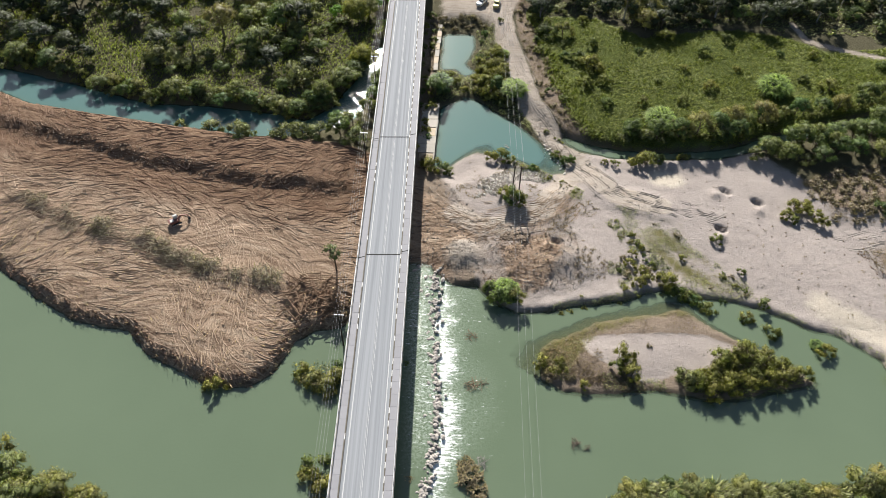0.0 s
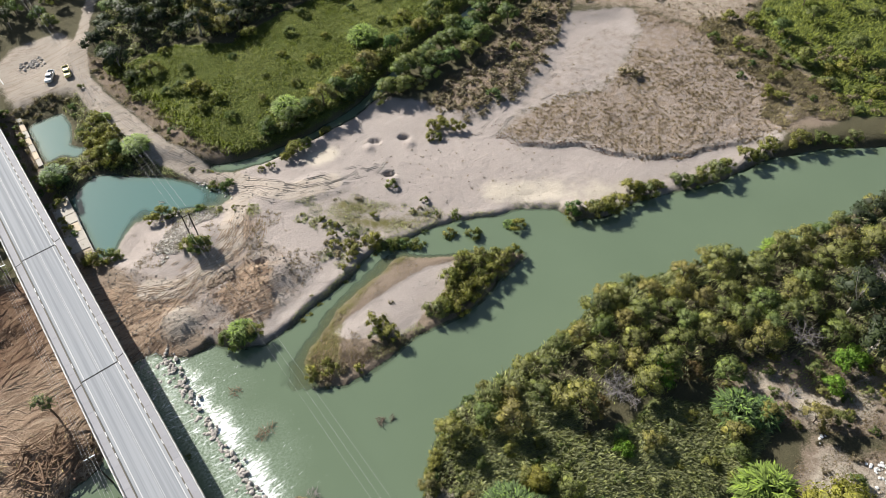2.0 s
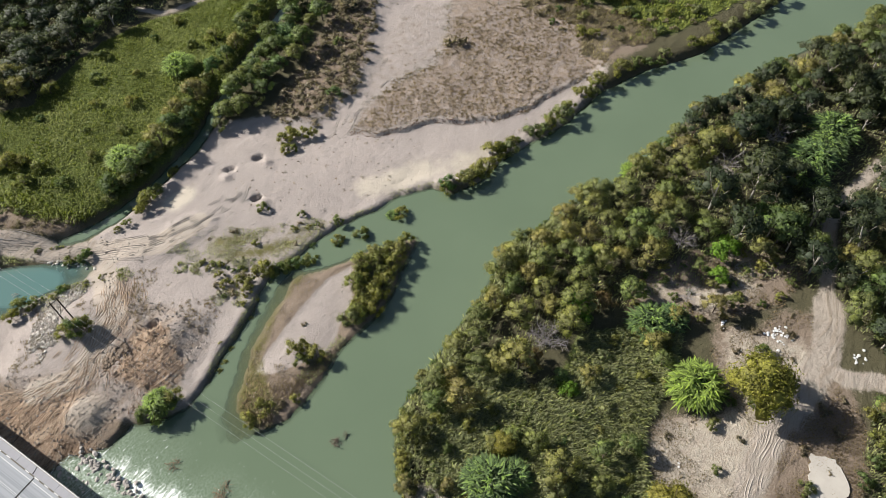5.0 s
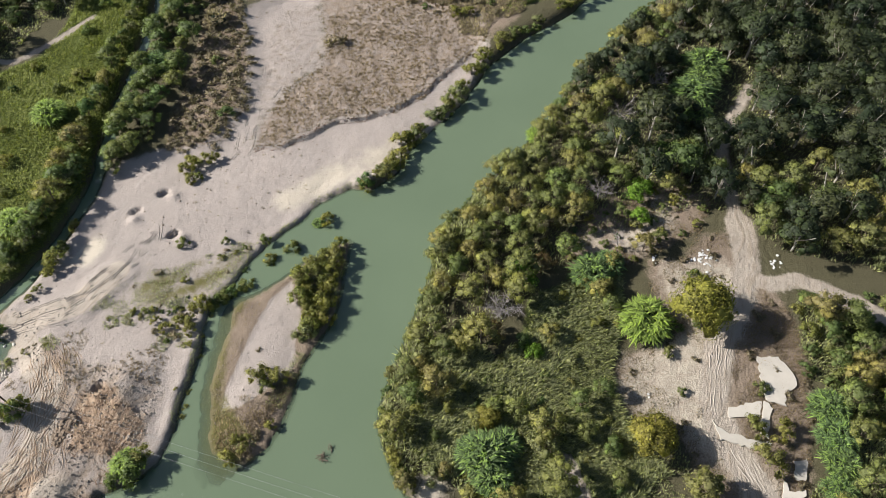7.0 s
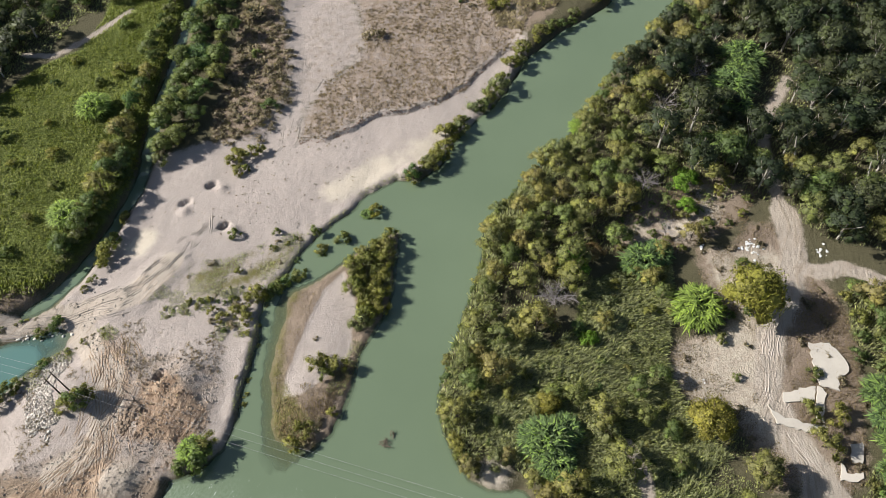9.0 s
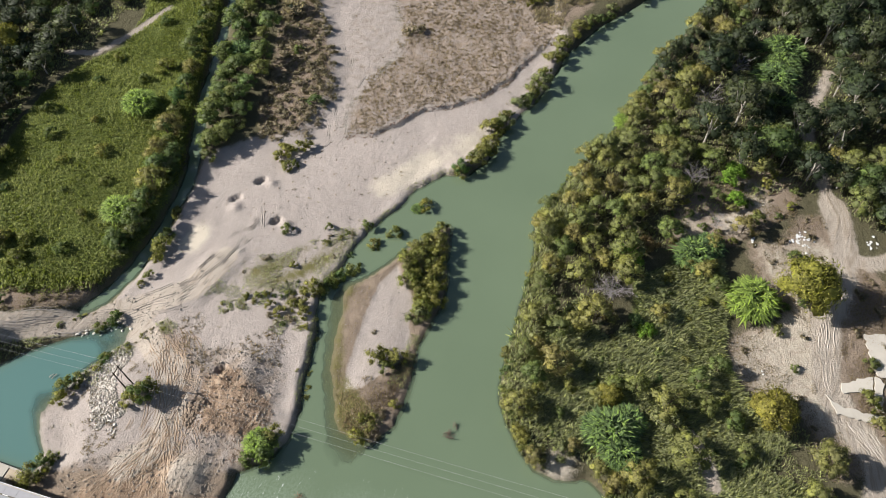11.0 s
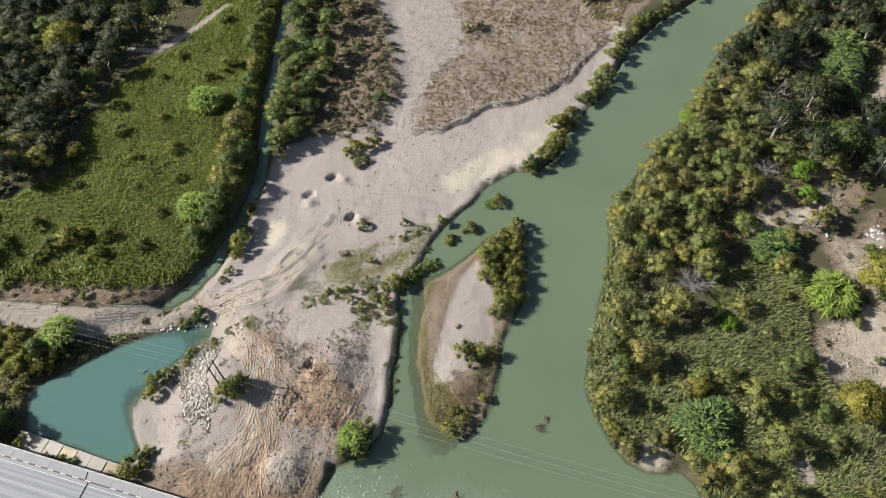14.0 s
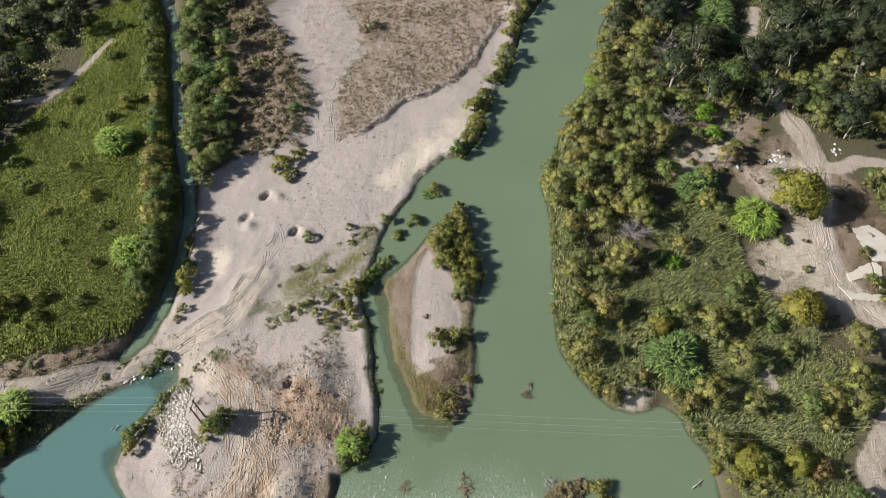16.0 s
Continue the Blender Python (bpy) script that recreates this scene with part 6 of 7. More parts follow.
OPEN_EDGE = [(80, 14), (78, 22), (88, 25), (102, 17), (111, 4), (108, -5), (98, -3), (88, 6)]
GUM_WOOD = [(99, -17), (122, -11), (150, -11.5), (168, -17), (205, -8), (222, -20), (206, -44), (150, -44), (99, -44)]
for x, y in scatter(EAST_WOOD, 3.9, 6, lambda x, y: within(x, y, GUM_WOOD) or near_dead(x, y) or within(x, y, OPEN_EDGE) or on_glade(x, y)):
    r = pick.random()
    kind = ("olive" if r < 0.74 else "green" if r < 0.9 else "grey" if r < 0.95 else "rusty") if y - 0.1 * (90 - x) > 22 and x < 130 else ("olive" if r < 0.5 else "green" if r < 0.7 else "oak") if x > 119 and y > 27 - 0.3 * (x - 120) else ("dark" if r < 0.4 else "oak" if r < 0.84 else "green") if x > 119 else ("olive" if r < 0.28 else "green" if r < 0.62 else "dark" if r < 0.9 else "grey")
    plant(kind, x, y, pick.uniform(0.7, 1.15) * (1.1 if kind in ("grey", "rusty") else 1.0), pick.uniform(0.85, 1.15), rng=pick)
for x, y in scatter(GUM_WOOD, 4.6, 7, on_glade):
    plant(pick.choice(["dark", "dark", "olive", "green", "grey"]) if x < 126 else "dark", x, y, pick.uniform(0.9, 1.25), pick.uniform(0.7, 1.0), rng=pick)
for kind, x, y, size in [("yellow", 12.8, 15.1, 0.85), ("yellow", 13.2, 6.4, 0.7), ("rusty", 12.4, 2.4, 1.1), ("olive", 25.9, 20.6, 1.0), ("olive", 25.8, -1.5, 0.85), ("olive", 21.7, -1.0, 0.65), ("green", 32.3, -9, 0.9), ("olive", 39.4, -10.7, 0.9), ("grey", 38.6, 17.2, 1.5), ("reed", 33.2, 29.3, 1.05), ("yellow", 40.5, 28.6, 0.65), ("bank", 6.9, 41.9, 1.2), ("grey", 27.4, 34.6, 1.0), ("bank", 16.4, 16, 1.3), ("bank", 10.2, 17.6, 1.2), ("bank", 9.4, 12, 1.3)]:
    plant(kind, x, y, size, rng=pick)
NEAR_WOOD = [(34, 0), (42, -4), (48, 4), (44, 12), (36, 12), (30, 22), (24, 22), (20, 18), (13, 19), (6, 16), (4, -4), (14, -3), (24, -10), (32, -14)]
for k in range(80):
    f = k / 79 * 26.99
    (ax, ay), (bx, by) = EAST_BANK[int(f)], EAST_BANK[int(f) + 1]
    x, y = ax + (bx - ax) * (f % 1), ay + (by - ay) * (f % 1)
    if not (22 < x < 27 and 29 < y < 39):
        plant(pick.choice(["bank", "bank", "shrub", "olive"]), x + pick.uniform(0, 1.2), y - pick.uniform(0.0, 1.2), pick.uniform(0.55, 0.9), rng=pick)
for x, y in scatter(NEAR_WOOD, 6.5, 8):
    r = pick.random()
    plant("olive" if r < 0.2 else "shrub" if r < 0.5 else "green" if r < 0.65 else "bank", x, y, pick.uniform(0.7, 1.15), rng=pick)
for x, y in scatter(CANE_ZONE, 3.5, 9):
    plant(pick.choice(["olive", "bank", "bank", "shrub", "shrub", "grey", "green"]), x, y, pick.uniform(0.4, 0.85), rng=pick)
SOUTH_WOOD = [(-130, 55), (-100, 55), (-84, 47), (-72, 42), (-58, 37.5), (-52, 32), (-60, 22), (-90, 26), (-130, 34)]
for x, y in scatter(SOUTH_WOOD, 4.4, 10):
    plant("olive" if pick.random() < 0.75 else "bank", x, y, pick.uniform(0.8, 1.2), rng=pick)
NORTH_WOOD = [(-160, 170), (-122, 166), (-101, 160), (-86, 156), (-64, 155), (-48, 153), (-41, 156), (-34, 167), (-25, 184), (-24, 212), (-34, 225), (-60, 214), (-165, 206)]
for x, y in scatter(NORTH_WOOD, 4.3, 11, lambda x, y: rough(np.array([x]), np.array([y]), 16, 2)[0] > 0.14):
    r = pick.random()
    plant("oak" if x < -88 and r < 0.65 else "green" if r < 0.34 else "dark" if r < 0.45 else "bright" if r < 0.49 else "grey" if r < 0.74 else "olive" if r < 0.86 else "shrub", x, y, pick.uniform(0.55, 1.3) * (1.3 if 0.52 < r < 0.74 or r > 0.86 else 1), pick.uniform(0.65, 0.95), rng=pick)
TOP_WOOD = [(20, 197), (40, 196), (54, 188), (68, 190), (84, 194), (97, 190), (112, 192), (124, 186), (138, 192), (152, 180), (170, 190), (160, 230), (90, 262), (30, 262), (36, 240), (26, 222), (17, 205), (17, 192), (21, 180), (25, 186)]
for x, y in scatter(TOP_WOOD, 3.9, 12, lambda x, y: 92 < x < 118 and y < 196):
    r = pick.random()
    plant("oak" if r < 0.5 else "dark" if r < 0.66 else "green" if r < 0.84 else "grey" if r < 0.9 else "shrub", x, y, pick.uniform(0.75, 1.15) * (1.5 if r > 0.84 else 1), pick.uniform(0.6, 0.95), rng=pick)
# the row on both sides of the canal
for k in range(60):
    s = 0.6 + k / 60 * 10.2
    i = int(s)
    (ax, ay), (bx, by) = CANAL[i], CANAL[i + 1]
    x, y = ax + (bx - ax) * (s % 1), ay + (by - ay) * (s % 1)
    nx, ny = by - ay, ax - bx
    ln = math.hypot(nx, ny)
    if i < 9:
        d = pick.uniform(4.2, 9)
        if x > 72:
            plant(pick.choice(["green", "grey", "green", "shrub", "grey"]), x - nx / ln * d, y - ny / ln * d, pick.uniform(0.65, 1.05), rng=pick)
    d = pick.uniform(3.4, 6.5)
    plant(pick.choice(["green", "grey", "shrub", "shrub", "green"]), x + nx / ln * d, y + ny / ln * d, pick.uniform(0.6, 1.0), rng=pick)
for x, y in scatter(FIELD_ZONE, 9.5, 13):
    plant(pick.choice(["shrub", "bank", "shrub"]), x, y, pick.uniform(0.7, 1.3), rng=pick)
for x, y in scatter(FIELD_FAR, 9.0, 14):
    plant(pick.choice(["green", "shrub", "grey"]), x, y, pick.uniform(0.8, 1.1), rng=pick)
for x, y in scatter(SCRUB_ZONE, 2.15, 15):
    plant("scrub" if pick.random() < 0.975 else "shrub", x, y, pick.uniform(1.0, 1.55), pick.uniform(0.55, 0.85), rng=pick)
for x, y in scatter(CLEARING, 4.6, 16, lambda x, y: within(x, y, BARE) and pick.random() < 0.6):
    plant("scrub" if pick.random() < 0.75 else "shrub", x, y, pick.uniform(0.45, 0.95), rng=pick)
WOOD_EDGE = OPEN_EDGE
for x, y in scatter(WOOD_EDGE, 2.8, 41):
    plant(pick.choice(["scrub", "shrub", "bank", "shrub", "olive"]), x, y, pick.uniform(0.45, 0.85), rng=pick)
SOUTH_SCRUB = [(30, -21), (38, -26), (46, -29.5), (58, -28.5), (72, -25.5), (84, -22.5), (85, -46), (60, -48), (34, -46), (22, -32)]
for x, y in scatter(SOUTH_SCRUB, 3.6, 33):
    plant(pick.choice(["green", "shrub", "shrub", "bank", "olive"]), x, y, pick.uniform(0.6, 1.1), rng=pick)
for x, y in scatter([(160, 57), (172, 52), (186, 47), (190, 62), (184, 98), (172, 108), (163, 98), (156, 75)], 3.0, 34):
    plant(pick.choice(["scrub", "scrub", "scrub", "bank", "shrub"]), x, y, pick.uniform(0.7, 1.3), rng=pick)
for x, y in scatter([(-10, 224), (12, 225), (22, 236), (34, 262), (-40, 262), (-26, 216)], 5.2, 35):
    plant(pick.choice(["green", "dark", "olive", "shrub"]), x, y, pick.uniform(0.7, 1.1), rng=pick)
for x, y in scatter([(-165, 207), (-60, 215), (-34, 226), (-42, 262), (-165, 250)], 8.0, 36):
    plant(pick.choice(["green", "dark", "olive"]), x, y, pick.uniform(0.8, 1.2), rng=pick)
ROADSIDE = [(86, -24), (92, -30), (90, -48), (72, -48), (60, -38), (66, -32), (76, -30)]
for x, y in scatter(ROADSIDE, 2.8, 17):
    plant(pick.choice(["green", "shrub", "shrub", "bank"]), x, y, pick.uniform(0.7, 1.2), rng=pick)
for x, y in scatter(MARGIN, 5.5, 18):
    plant("bank" if pick.random() < 0.5 else "scrub", x, y, pick.uniform(0.35, 0.7), rng=pick)
for x, y in scatter(CANAL_BAND, 3.4, 27):
    plant(pick.choice(["grey", "shrub", "green", "green", "grey"]), x, y, pick.uniform(0.7, 1.15), pick.uniform(0.75, 1.0), rng=pick)
for x, y in scatter([(-9.5, 152.5), (-4, 154.5), (0, 157.6), (4, 156), (8, 152), (11, 149), (13, 152), (10, 158), (3, 163), (-1, 163.5), (-4, 166.5), (-8.5, 166)], 2.3, 28):
    plant(pick.choice(["bank", "shrub", "bank", "scrub"]), x, y, pick.uniform(0.5, 0.95), rng=pick)
for x, y in scatter([(3.6, 167), (1, 171.5), (3.8, 180), (2.4, 186.6), (6, 188), (8, 178), (8, 168)], 2.3, 29):
    plant(pick.choice(["bank", "shrub", "scrub"]), x, y, pick.uniform(0.4, 0.8), rng=pick)
turf_mesh("pond_sedge", "olive sedge and weeds between the ponds and the road", "sedge", [(-9.5, 151.5), (-4, 153.4), (0, 156.7), (4, 155), (8, 151), (14, 146.2), (21, 139.5), (24, 138), (16, 150), (12, 164), (8.5, 180), (8, 189), (2, 187.4), (3.2, 180), (0.6, 171.6), (3.4, 167), (-0.5, 164.2), (-4, 167), (-9, 167)], 14, 0.9, 0.17, 0.8, CANE, 38, patch=4, thin=-0.45, wet=0.3)
POND_SIDE = [(2, 158), (8, 154), (13, 154), (14, 160), (11, 172), (8, 178), (4, 172)]
for x, y in scatter(POND_SIDE, 2.2, 19):
    plant("bank", x, y, pick.uniform(0.6, 1.0), rng=pick)
BRIDGE_SIDE = [(-13, 186), (-3, 187.5), (4, 187), (6, 190), (0, 193), (-12, 192)]
for x, y in scatter(BRIDGE_SIDE, 1.9, 20):
    plant("scrub", x, y, pick.uniform(0.7, 1.1), rng=pick)
for key, ob in PATTERNS.items():
    if key not in USED:
        plant(key[0], *[(150 + 3 * key[1], 200)][0], rng=pick)

for k in range(110):
    f = k / 109 * 9.0
    (ax, ay), (bx, by) = STREAM[1 + int(f)], STREAM[2 + int(f)]
    x, y = ax + (bx - ax) * (f % 1), ay + (by - ay) * (f % 1)
    plant(pick.choice(["bank", "shrub", "grey", "green", "grey"]), x + pick.uniform(-0.8, 0.8), y + pick.uniform(-0.3, 3.4), pick.uniform(0.6, 1.25), pick.uniform(0.6, 1.0), rng=pick)

for x, y in scatter(ROAD_BANK, 2.6, 24):
    plant("scrub" if pick.random() < 0.8 else "shrub", x, y, pick.uniform(0.5, 1.0), rng=pick)
for x, y in scatter(BRIDGE_FOOT, 2.6, 25):
    plant(pick.choice(["scrub", "shrub", "bank"]), x, y, pick.uniform(0.5, 1.0), rng=pick)
for x, y in scatter(PLAIN_FAR, 8.0, 26):
    plant("scrub", x, y, pick.uniform(0.7, 1.3), rng=pick)

# ---- standing grass, reeds and tufts ----
turf_mesh("marsh_grass", "dense bright green marsh grass on the flat field", "grass", FIELD_ZONE, 20, 0.9, 0.24, 1.1, FIELD, 1, patch=7, wind=(0.5, -0.8))
turf_mesh("marsh_grass", "green marsh grass beyond the gravel plain", "grass", FIELD_FAR, 5, 1.3, 0.4, 0.8, FIELD, 2, patch=7)
turf_mesh("cane_brake", "dense grey-green cane brake bent by the wind", "reeds", CANE_ZONE, 40, 1.9, 0.2, 1.1, CANE, 3, patch=7, wind=(0.2, -0.9))
turf_mesh("cane_fringe", "green cane fringe along the wooded river bank", "reeds", [(24, 42), (30, 47), (45, 50), (62, 50.5), (78, 53), (90, 49.5), (102, 44), (118, 40), (128, 37), (118, 36), (102, 39), (88, 44), (74, 46), (56, 45), (40, 44), (28, 36), (24, 24), (20, 22), (16, 18), (22, 16), (32, 30)], 14, 2.0, 0.24, 0.6, CANE, 4, patch=5, thin=-0.5, wet=0.5)
turf_mesh("wood_floor_grass", "rank grass and brambles under the riverside trees", "undergrowth", EAST_WOOD, 2.6, 1.2, 0.28, 0.7, CANE, 5, patch=9, thin=-0.5)
turf_mesh("wood_floor_grass", "rank green undergrowth in the northern wood", "undergrowth", [(-160, 161), (-122, 159), (-101, 152.8), (-86, 148.6), (-64, 148), (-46, 146.4), (-40, 150), (-34, 164), (-25, 184), (-24, 212), (-60, 214), (-165, 206)], 5, 1.1, 0.38, 0.7, FIELD, 6, patch=12, thin=-0.35, wet=0.3)
turf_mesh("wood_floor_grass", "dark rank undergrowth behind the marsh field", "undergrowth", [(20, 192), (40, 196), (54, 188), (68, 190), (84, 194), (97, 188), (112, 190), (124, 184), (138, 192), (152, 178), (168, 190), (150, 225), (90, 240), (34, 240), (22, 215)], 4, 1.0, 0.4, 0.9, CANE, 53, patch=9, thin=-0.4)
turf_mesh("near_wood_grass", "rank grass between bushes near the spit", "undergrowth", NEAR_WOOD, 30, 1.6, 0.2, 1.0, CANE, 7, patch=6, thin=-0.9, ragged=2.5)
turf_mesh("cane_fringe", "green cane along the river below the bridge", "reeds", strip(EAST_BANK[:4], 2.6), 20, 1.6, 0.18, 0.8, CANE, 17, patch=4, thin=-0.5, wet=0.5)
turf_mesh("cane_fringe", "green cane along the wooded bank above the sand spit", "reeds", strip(EAST_BANK[7:12], 2.6), 20, 1.6, 0.18, 0.8, CANE, 19, patch=4, thin=-0.5, wet=0.5)
turf_mesh("rank_grass", "rank green grass south of the clearing", "grass", [(28, -20), (36, -26), (46, -29.5), (60, -29), (72, -26), (84, -23.5), (86, -42), (28, -42)], 12, 1.3, 0.22, 0.8, CANE, 18, patch=5, thin=-0.4)
turf_mesh("dry_tufts", "scattered dry brown tufts on the sandy plain", "grass tufts", TUSSOCK, 1.5, 0.42, 0.2, 0.9, TUFT, 8, patch=9, thin=-0.4, ragged=2.5, clump=10, stray=3.0)
turf_mesh("dry_grass", "brown dry grass on the far bank", "dry grass", DRY_ZONE, 20, 1.2, 0.16, 0.9, DRY_REED, 9, patch=5, ragged=6)
turf_mesh("dry_grass", "dry grass among scrub", "dry grass", SCRUB_ZONE, 10, 0.5, 0.16, 0.9, TUFT, 10, patch=2, thin=-0.1)
turf_mesh("dry_grass", "dry brown weeds in the clearing", "dry grass", CLEARING, 15, 0.45, 0.13, 0.9, TUFT, 11, patch=6, thin=0.02)
turf_mesh("dry_grass", "brown weeds round the broken slabs", "dry grass", [(86, -18), (78, -25), (70, -27.5), (62, -28.4), (46, -28.5), (44, -26), (52, -17), (60, -14), (70, -14.5), (80, -17)], 20, 0.5, 0.12, 0.9, TUFT, 51, patch=4, thin=-0.45)
turf_mesh("dry_grass", "rough grass between the wood and the clearing", "dry grass", WOOD_EDGE, 16, 0.6, 0.14, 0.9, TUFT, 52, patch=5, thin=-0.1)
turf_mesh("rank_grass", "rank weeds between bushes beside the clearing", "grass", [(36, 2), (48, 4), (50, -3), (44, -8), (37, -11), (33, -8)], 16, 0.8, 0.15, 1.0, CANE, 54, patch=4, thin=-0.2)
turf_mesh("shore_grass", "thin ragged grass along the gravel shore", "grass", strip(WEST_BANK[11:19], 1.3), 16, 0.5, 0.12, 0.9, CANE, 55, patch=3, thin=0.05, ragged=1.4, wet=0.3)
turf_mesh("margin_grass", "thin olive grass on the gravel margin", "grass", MARGIN, 20, 0.5, 0.12, 0.9, CANE, 12, patch=4, thin=-0.02)
for k, row in enumerate(MARGIN_ROWS):
    turf_mesh("bank_sedge", "low olive sedge between bushes at the water's edge", "sedge", strip(row, 1.6), 24, 0.6, 0.12, 0.8, CANE, 60 + k, patch=3, thin=-0.25, ragged=1.4, wet=0.4)
turf_mesh("pond_grass", "green sedge round the pond", "grass", [(-4, 126), (3, 132.6), (8, 131), (14, 129.5), (22, 125.5), (27, 126), (28.5, 134), (22, 139.5), (14, 148), (8, 155), (10, 156.5), (20, 143.5), (30, 134), (29, 123), (20, 123.5), (12, 127.5), (6, 130)], 6, 0.8, 0.16, 0.7, CANE, 13, patch=5, thin=0.05)
turf_mesh("island_reeds", "olive-green reeds and brush on the head of the island", "reeds", veg_island, 16, 1.9, 0.2, 0.7, CANE, 15, patch=4, thin=-0.5, wet=0.6)
turf_mesh("island_reeds", "green reeds along the edge of the island's tail", "reeds", [(17.3, 74), (20.5, 71.5), (27, 68.4), (38, 66.9), (45, 67.3), (39, 69.6), (30, 71.6), (23, 75), (19, 77)], 12, 0.8, 0.13, 0.9, TUFT, 16, patch=3, thin=-0.1, wet=0.6)
for k, (a, b) in enumerate(zip(WINDROW[:-1], WINDROW[1:])):
    turf_mesh("brush_heap", "matted grey-green cut reeds heaped in a windrow", "cut reeds", [(a[0], a[1] - 2.2), (b[0], b[1] - 2.2), (b[0], b[1] + 2.2), (a[0], a[1] + 2.2)], 26, 1.6, 0.12, 1.1, BRUSH_LEAF, 90 + k, patch=5, thin=-0.02, stray=1.5, ragged=1.2)
turf_mesh("river_reeds", "olive reeds standing in the water beside the bridge", "reeds", [(-30.5, 68), (-25, 69.5), (-19, 69), (-18.5, 63.5), (-22, 61.5), (-28, 63.5)], 16, 1.6, 0.18, 0.6, CANE, 39, patch=3, thin=-0.4, wet=9)
turf_mesh("island_grass", "olive grass round the gravel island", "grass", [(48, 87.5), (36.7, 84.4), (24.8, 80), (19, 76), (19, 70), (24, 67), (33, 67), (39, 68.5), (33, 73), (26, 78.6), (38, 81.5), (45, 82), (53, 82), (58, 80.5)], 9, 0.5, 0.13, 0.9, TUFT, 14, patch=4, thin=-0.1)
turf_mesh("crushed_straw", "combed layer of crushed straw and twigs on cleared earth", "straw", [(-16, 90), (-22, 77), (-31, 73), (-36, 63), (-46, 61), (-61, 68), (-79, 75), (-100, 87), (-160, 106), (-160, 122), (-104, 110), (-78, 100), (-50, 91), (-30, 92)], 1.6, 1.8, 0.13, 1.5, STRAW, 21, patch=16, wind=(0.95, -0.25), stray=0.25, swirl=2.2, wet=-0.1)
turf_mesh("torn_earth_straw", "torn roots and straw over the dug earth", "straw", DUG, 0.4, 1.2, 0.1, 1.5, STRAW, 22, patch=9, wind=(0.95, 0.1), stray=0.3, swirl=2.0)
CAPE = [(-9, 125), (0, 131), (8, 131), (20, 127), (27, 121), (33, 112), (38, 100), (36, 92), (27, 91), (16, 110), (4, 114)]
turf_mesh("cape_tufts", "dry tufts scattered over the sandy cape", "grass tufts", CAPE, 2.0, 0.36, 0.17, 0.9, TUFT, 31, patch=6, thin=0.05, ragged=3, clump=10, stray=3.0)
turf_mesh("plain_tufts", "sparse dry tufts on the gravel plain", "grass tufts", GRAVEL, 0.035, 0.4, 0.2, 0.9, TUFT, 32, patch=9, thin=0.05, ragged=3, clump=9, stray=3.0)
turf_mesh("island_stalks", "dry reed stalks on the tail of the gravel island", "dry grass", [(18.6, 72), (19.8, 76), (25, 78.6), (31, 75), (30.7, 69), (25, 68.4), (20, 68.4)], 14, 1.0, 0.12, 1.2, TUFT, 33, patch=3, thin=-0.1, wind=(0.9, 0.3), stray=0.4)

turf_mesh("bank_straw", "dry brushwood on the cut bank beside the dirt road", "dry grass", ROAD_BANK, 9, 0.8, 0.14, 1.1, TUFT, 34, patch=4, thin=-0.2)
turf_mesh("far_plain_tufts", "dry tufts on the far plain", "grass tufts", PLAIN_FAR, 0.4, 0.5, 0.26, 0.9, TUFT, 35, patch=9, thin=-0.3, ragged=6, clump=8, stray=3.0)
turf_mesh("bridge_foot_weeds", "brown weeds along the foot of the bridge", "weeds", BRIDGE_FOOT, 8, 0.7, 0.16, 0.9, TUFT, 36, patch=4, thin=-0.1)
turf_mesh("field_edge_grass", "green grass at the edge of the marsh field", "grass", [(17, 196), (19.5, 181), (23.5, 166), (26.5, 152), (31, 141), (36, 139), (33, 147), (29, 158), (27, 170), (24, 186), (21, 198)], 10, 1.3, 0.3, 0.6, FIELD, 37, patch=6, ragged=2)

# ---- soil thrown up by machines and tyres ----
combed = flow_lines([p for p in EARTH_WEST if p[0] > -165] + [(-165, 110), (-165, 150)], 5200, 41, -0.22, 1.7, 24, (5, 9), jitter=0.3)


def north(line):
    d, side = along(line[:1, 0], line[:1, 1], BENCH)
    return d[0] * side[0] > -12


ridge_mesh("track_ridges", "combed pale ridges of torn earth left by tracked machines", [p for p in combed if not north(p)], EARTH_RIDGE, 0.32, 0.11, 1)
ridge_mesh("damp_ridges", "dark damp ridges of freshly graded earth", [p for p in combed if north(p)], DAMP_RIDGE, 0.32, 0.11, 4)
fans = []
for n, (guide, count, a, b) in enumerate([
    ([(-9, 118.5), (-5.3, 113.1), (1.1, 110.6), (6.8, 107.5), (13.4, 109.5), (20.5, 111.7), (27.1, 117), (31, 124)], 56, 3.4, 1.4),
    ([(-9, 106), (-1.1, 107.4), (8, 108.8), (19.8, 108.5), (26.5, 113.5), (31, 124)], 46, 3.2, 1.4),
    ([(-9, 101), (-2.1, 103), (6.9, 103.5), (13, 108), (21, 113), (27, 121)], 40, 2.8, 1.4),
    ([(-6, 96), (0, 100), (8, 105), (13, 109)], 30, 2.4, 2.0),
    ([(21, 98), (19, 106), (21, 114), (26, 122)], 16, 2.2, 1.2),
]):
    fans += fan_lines(guide, count, 50 + n, a, b)
fans = [p for p in fans if np.hypot(p[:, 0] - 2.4, p[:, 1] - 97.9).min() > 4]
ridge_mesh("tyre_ridges", "tyre ruts fanning over the dug brown earth", fans, EARTH_RIDGE, 0.3, 0.07, 2)
fans = []
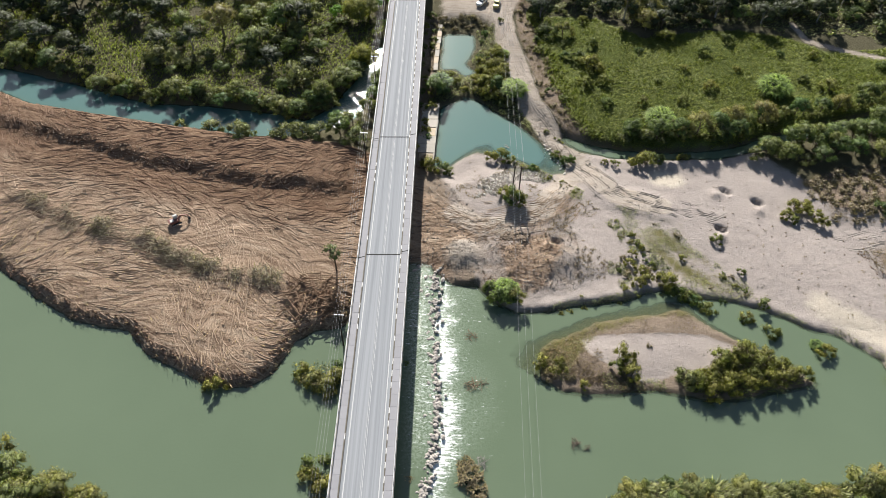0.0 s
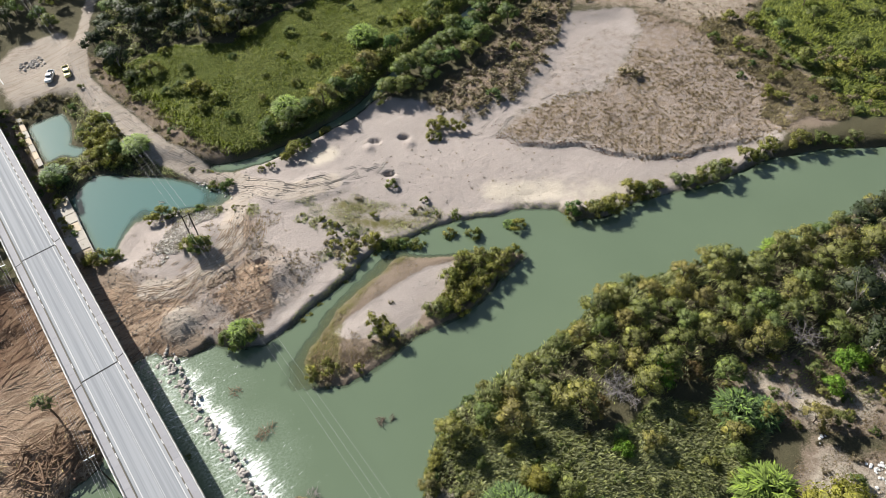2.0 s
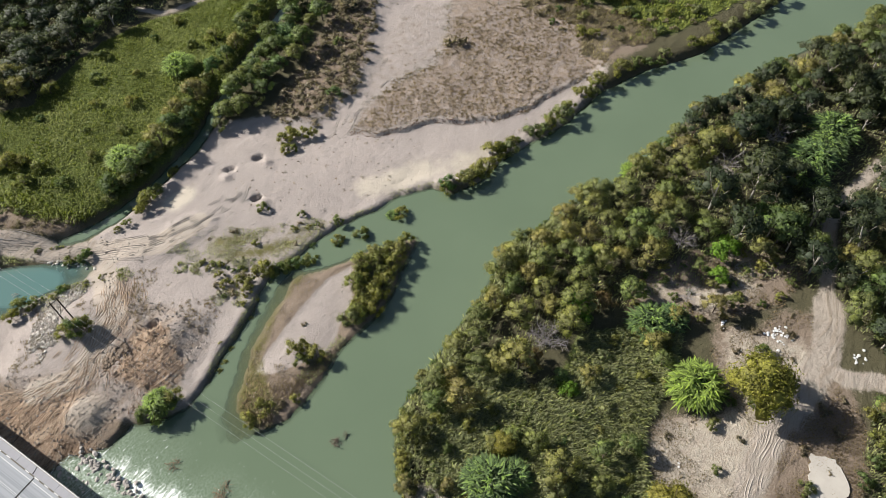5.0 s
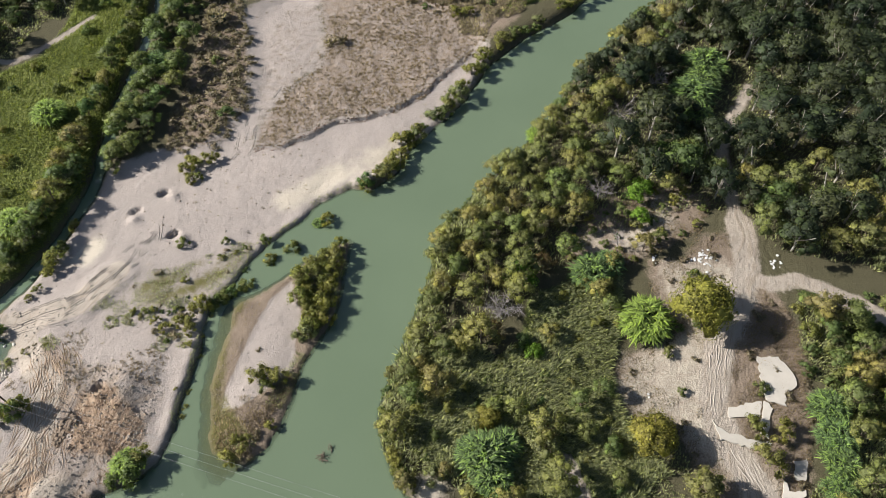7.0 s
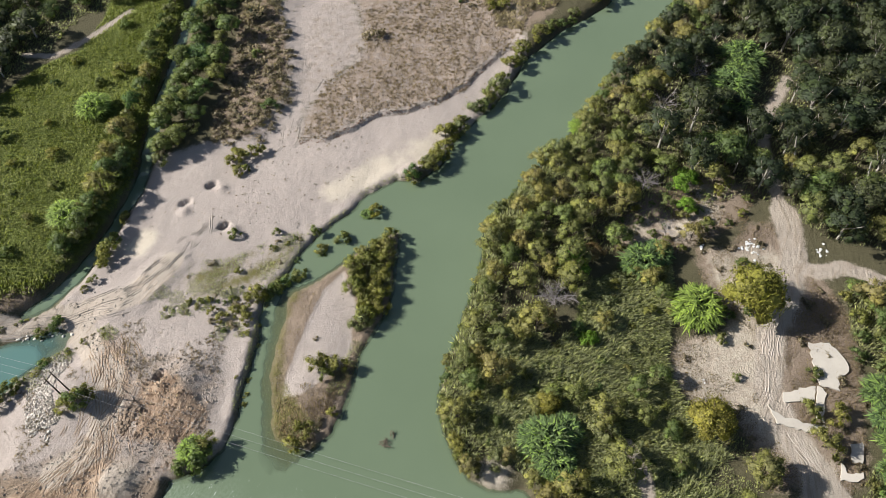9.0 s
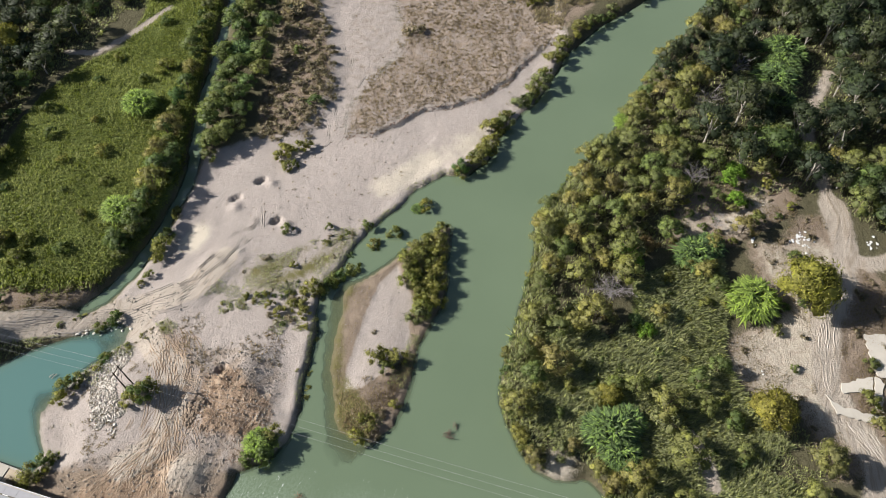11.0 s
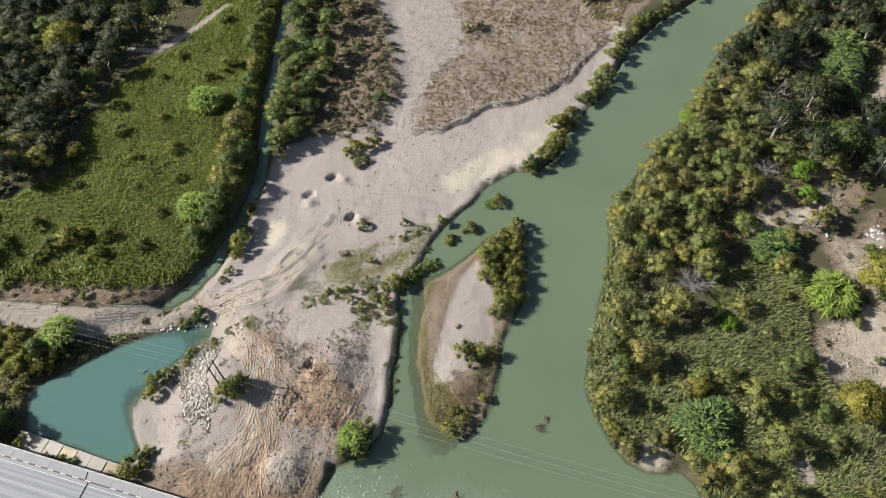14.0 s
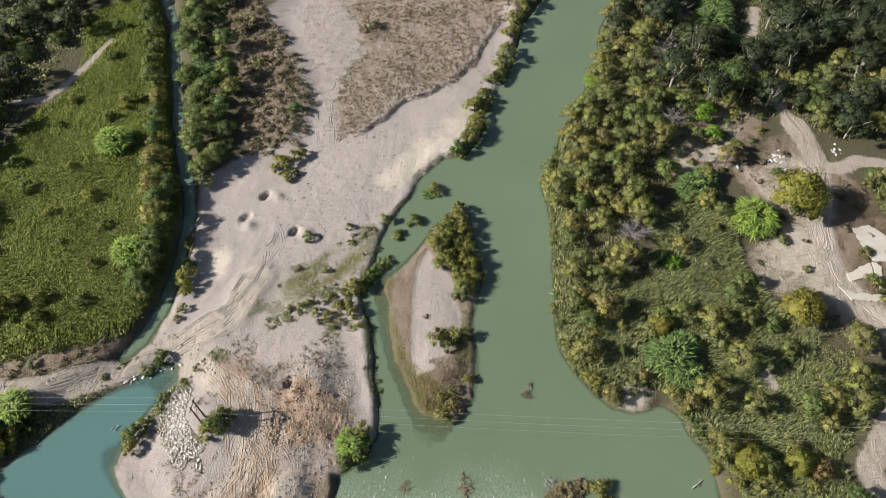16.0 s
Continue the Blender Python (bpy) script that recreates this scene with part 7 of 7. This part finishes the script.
for n, (guide, count, a, b) in enumerate([
    ([(12.6, 205), (10, 193.3), (10.9, 181.3), (15, 164), (18, 151), (23.5, 140), (30, 129), (38, 120), (48, 116.5), (60, 114), (75, 111), (95, 104)], 130, 1.0, 2.8),
    ([(28, 131), (34, 120), (42, 115.4), (52.6, 113.5), (61.2, 116), (66, 125)], 24, 1.0, 1.4),
    ([(82, -13.4), (71, -10.2), (63, -10.4), (57, -10.9), (50.5, -13.9), (47, -17), (42.7, -20.2), (36, -25)], 30, 1.6, 1.3),
    ([(80, 109), (88, 107.5), (97, 109), (106, 110.5), (118, 112), (132, 118)], 18, 1.2, 3.0),
]):
    fans += fan_lines(guide, count, 60 + n, a, b)
ridge_mesh("wheel_ridges", "pale wheel ruts on the dirt road and gravel", fans, SAND_RIDGE, 0.28, 0.085, 3)


# ---- loose lumps and stones ----
clods("earth_clods", "dark reddish clods along the cut edge of the lagoon", "clods", along_line([p for p in LAGOON[:15]], 3000, 71, -2.6, 0.3), 0.1, 0.45, CLOD, 1)
clods("earth_clods", "torn clods along the bench of cleared earth", "clods", along_line(BENCH[1:], 1300, 72, -2.8, 1.8), 0.08, 0.36, EARTH_RIDGE, 2)
clods("earth_clods", "brown clods strewn over the cleared earth", "clods", anywhere([p for p in EARTH_WEST if p[0] > -130], 4500, 73), 0.06, 0.35, EARTH_RIDGE, 3)
clods("earth_clods", "dug clods of brown earth on the cape", "clods", anywhere(DUG, 350, 74), 0.06, 0.4, EARTH_RIDGE, 4)
clods("rubble_bits", "pale broken bits of rubble along the sandy bank", "rubble", along_line([(6, 118.5), (9, 122.4), (13.5, 126), (21, 126.4)], 2200, 75, -3.4, 2.4), 0.08, 0.38, RUBBLE_BITS, 5)
clods("cape_stones", "small broken stones and clods over the sandy cape", "stones", anywhere(CAPE_TOP, 5000, 80), 0.05, 0.3, PEBBLE, 10)
clods("gravel_stones", "small grey stones strewn over the gravel plain", "stones", anywhere(GRAVEL, 8000, 76), 0.04, 0.17, PEBBLE, 6)
clods("gravel_stones", "small stones on the gravel island", "stones", anywhere(ISLAND, 900, 77), 0.05, 0.22, PEBBLE, 7)
clods("edge_clods", "dark crumbled edge of the sandy terrace", "clods", along_line(SCARP[:-1], 800, 78, -0.9, 0.4), 0.07, 0.3, CLOD, 8)
clods("track_clods", "loose earth lumps beside the dirt road", "clods", along_line(ROADS[2][0], 900, 79, -4.5, 4.5), 0.06, 0.3, SAND_RIDGE, 9)
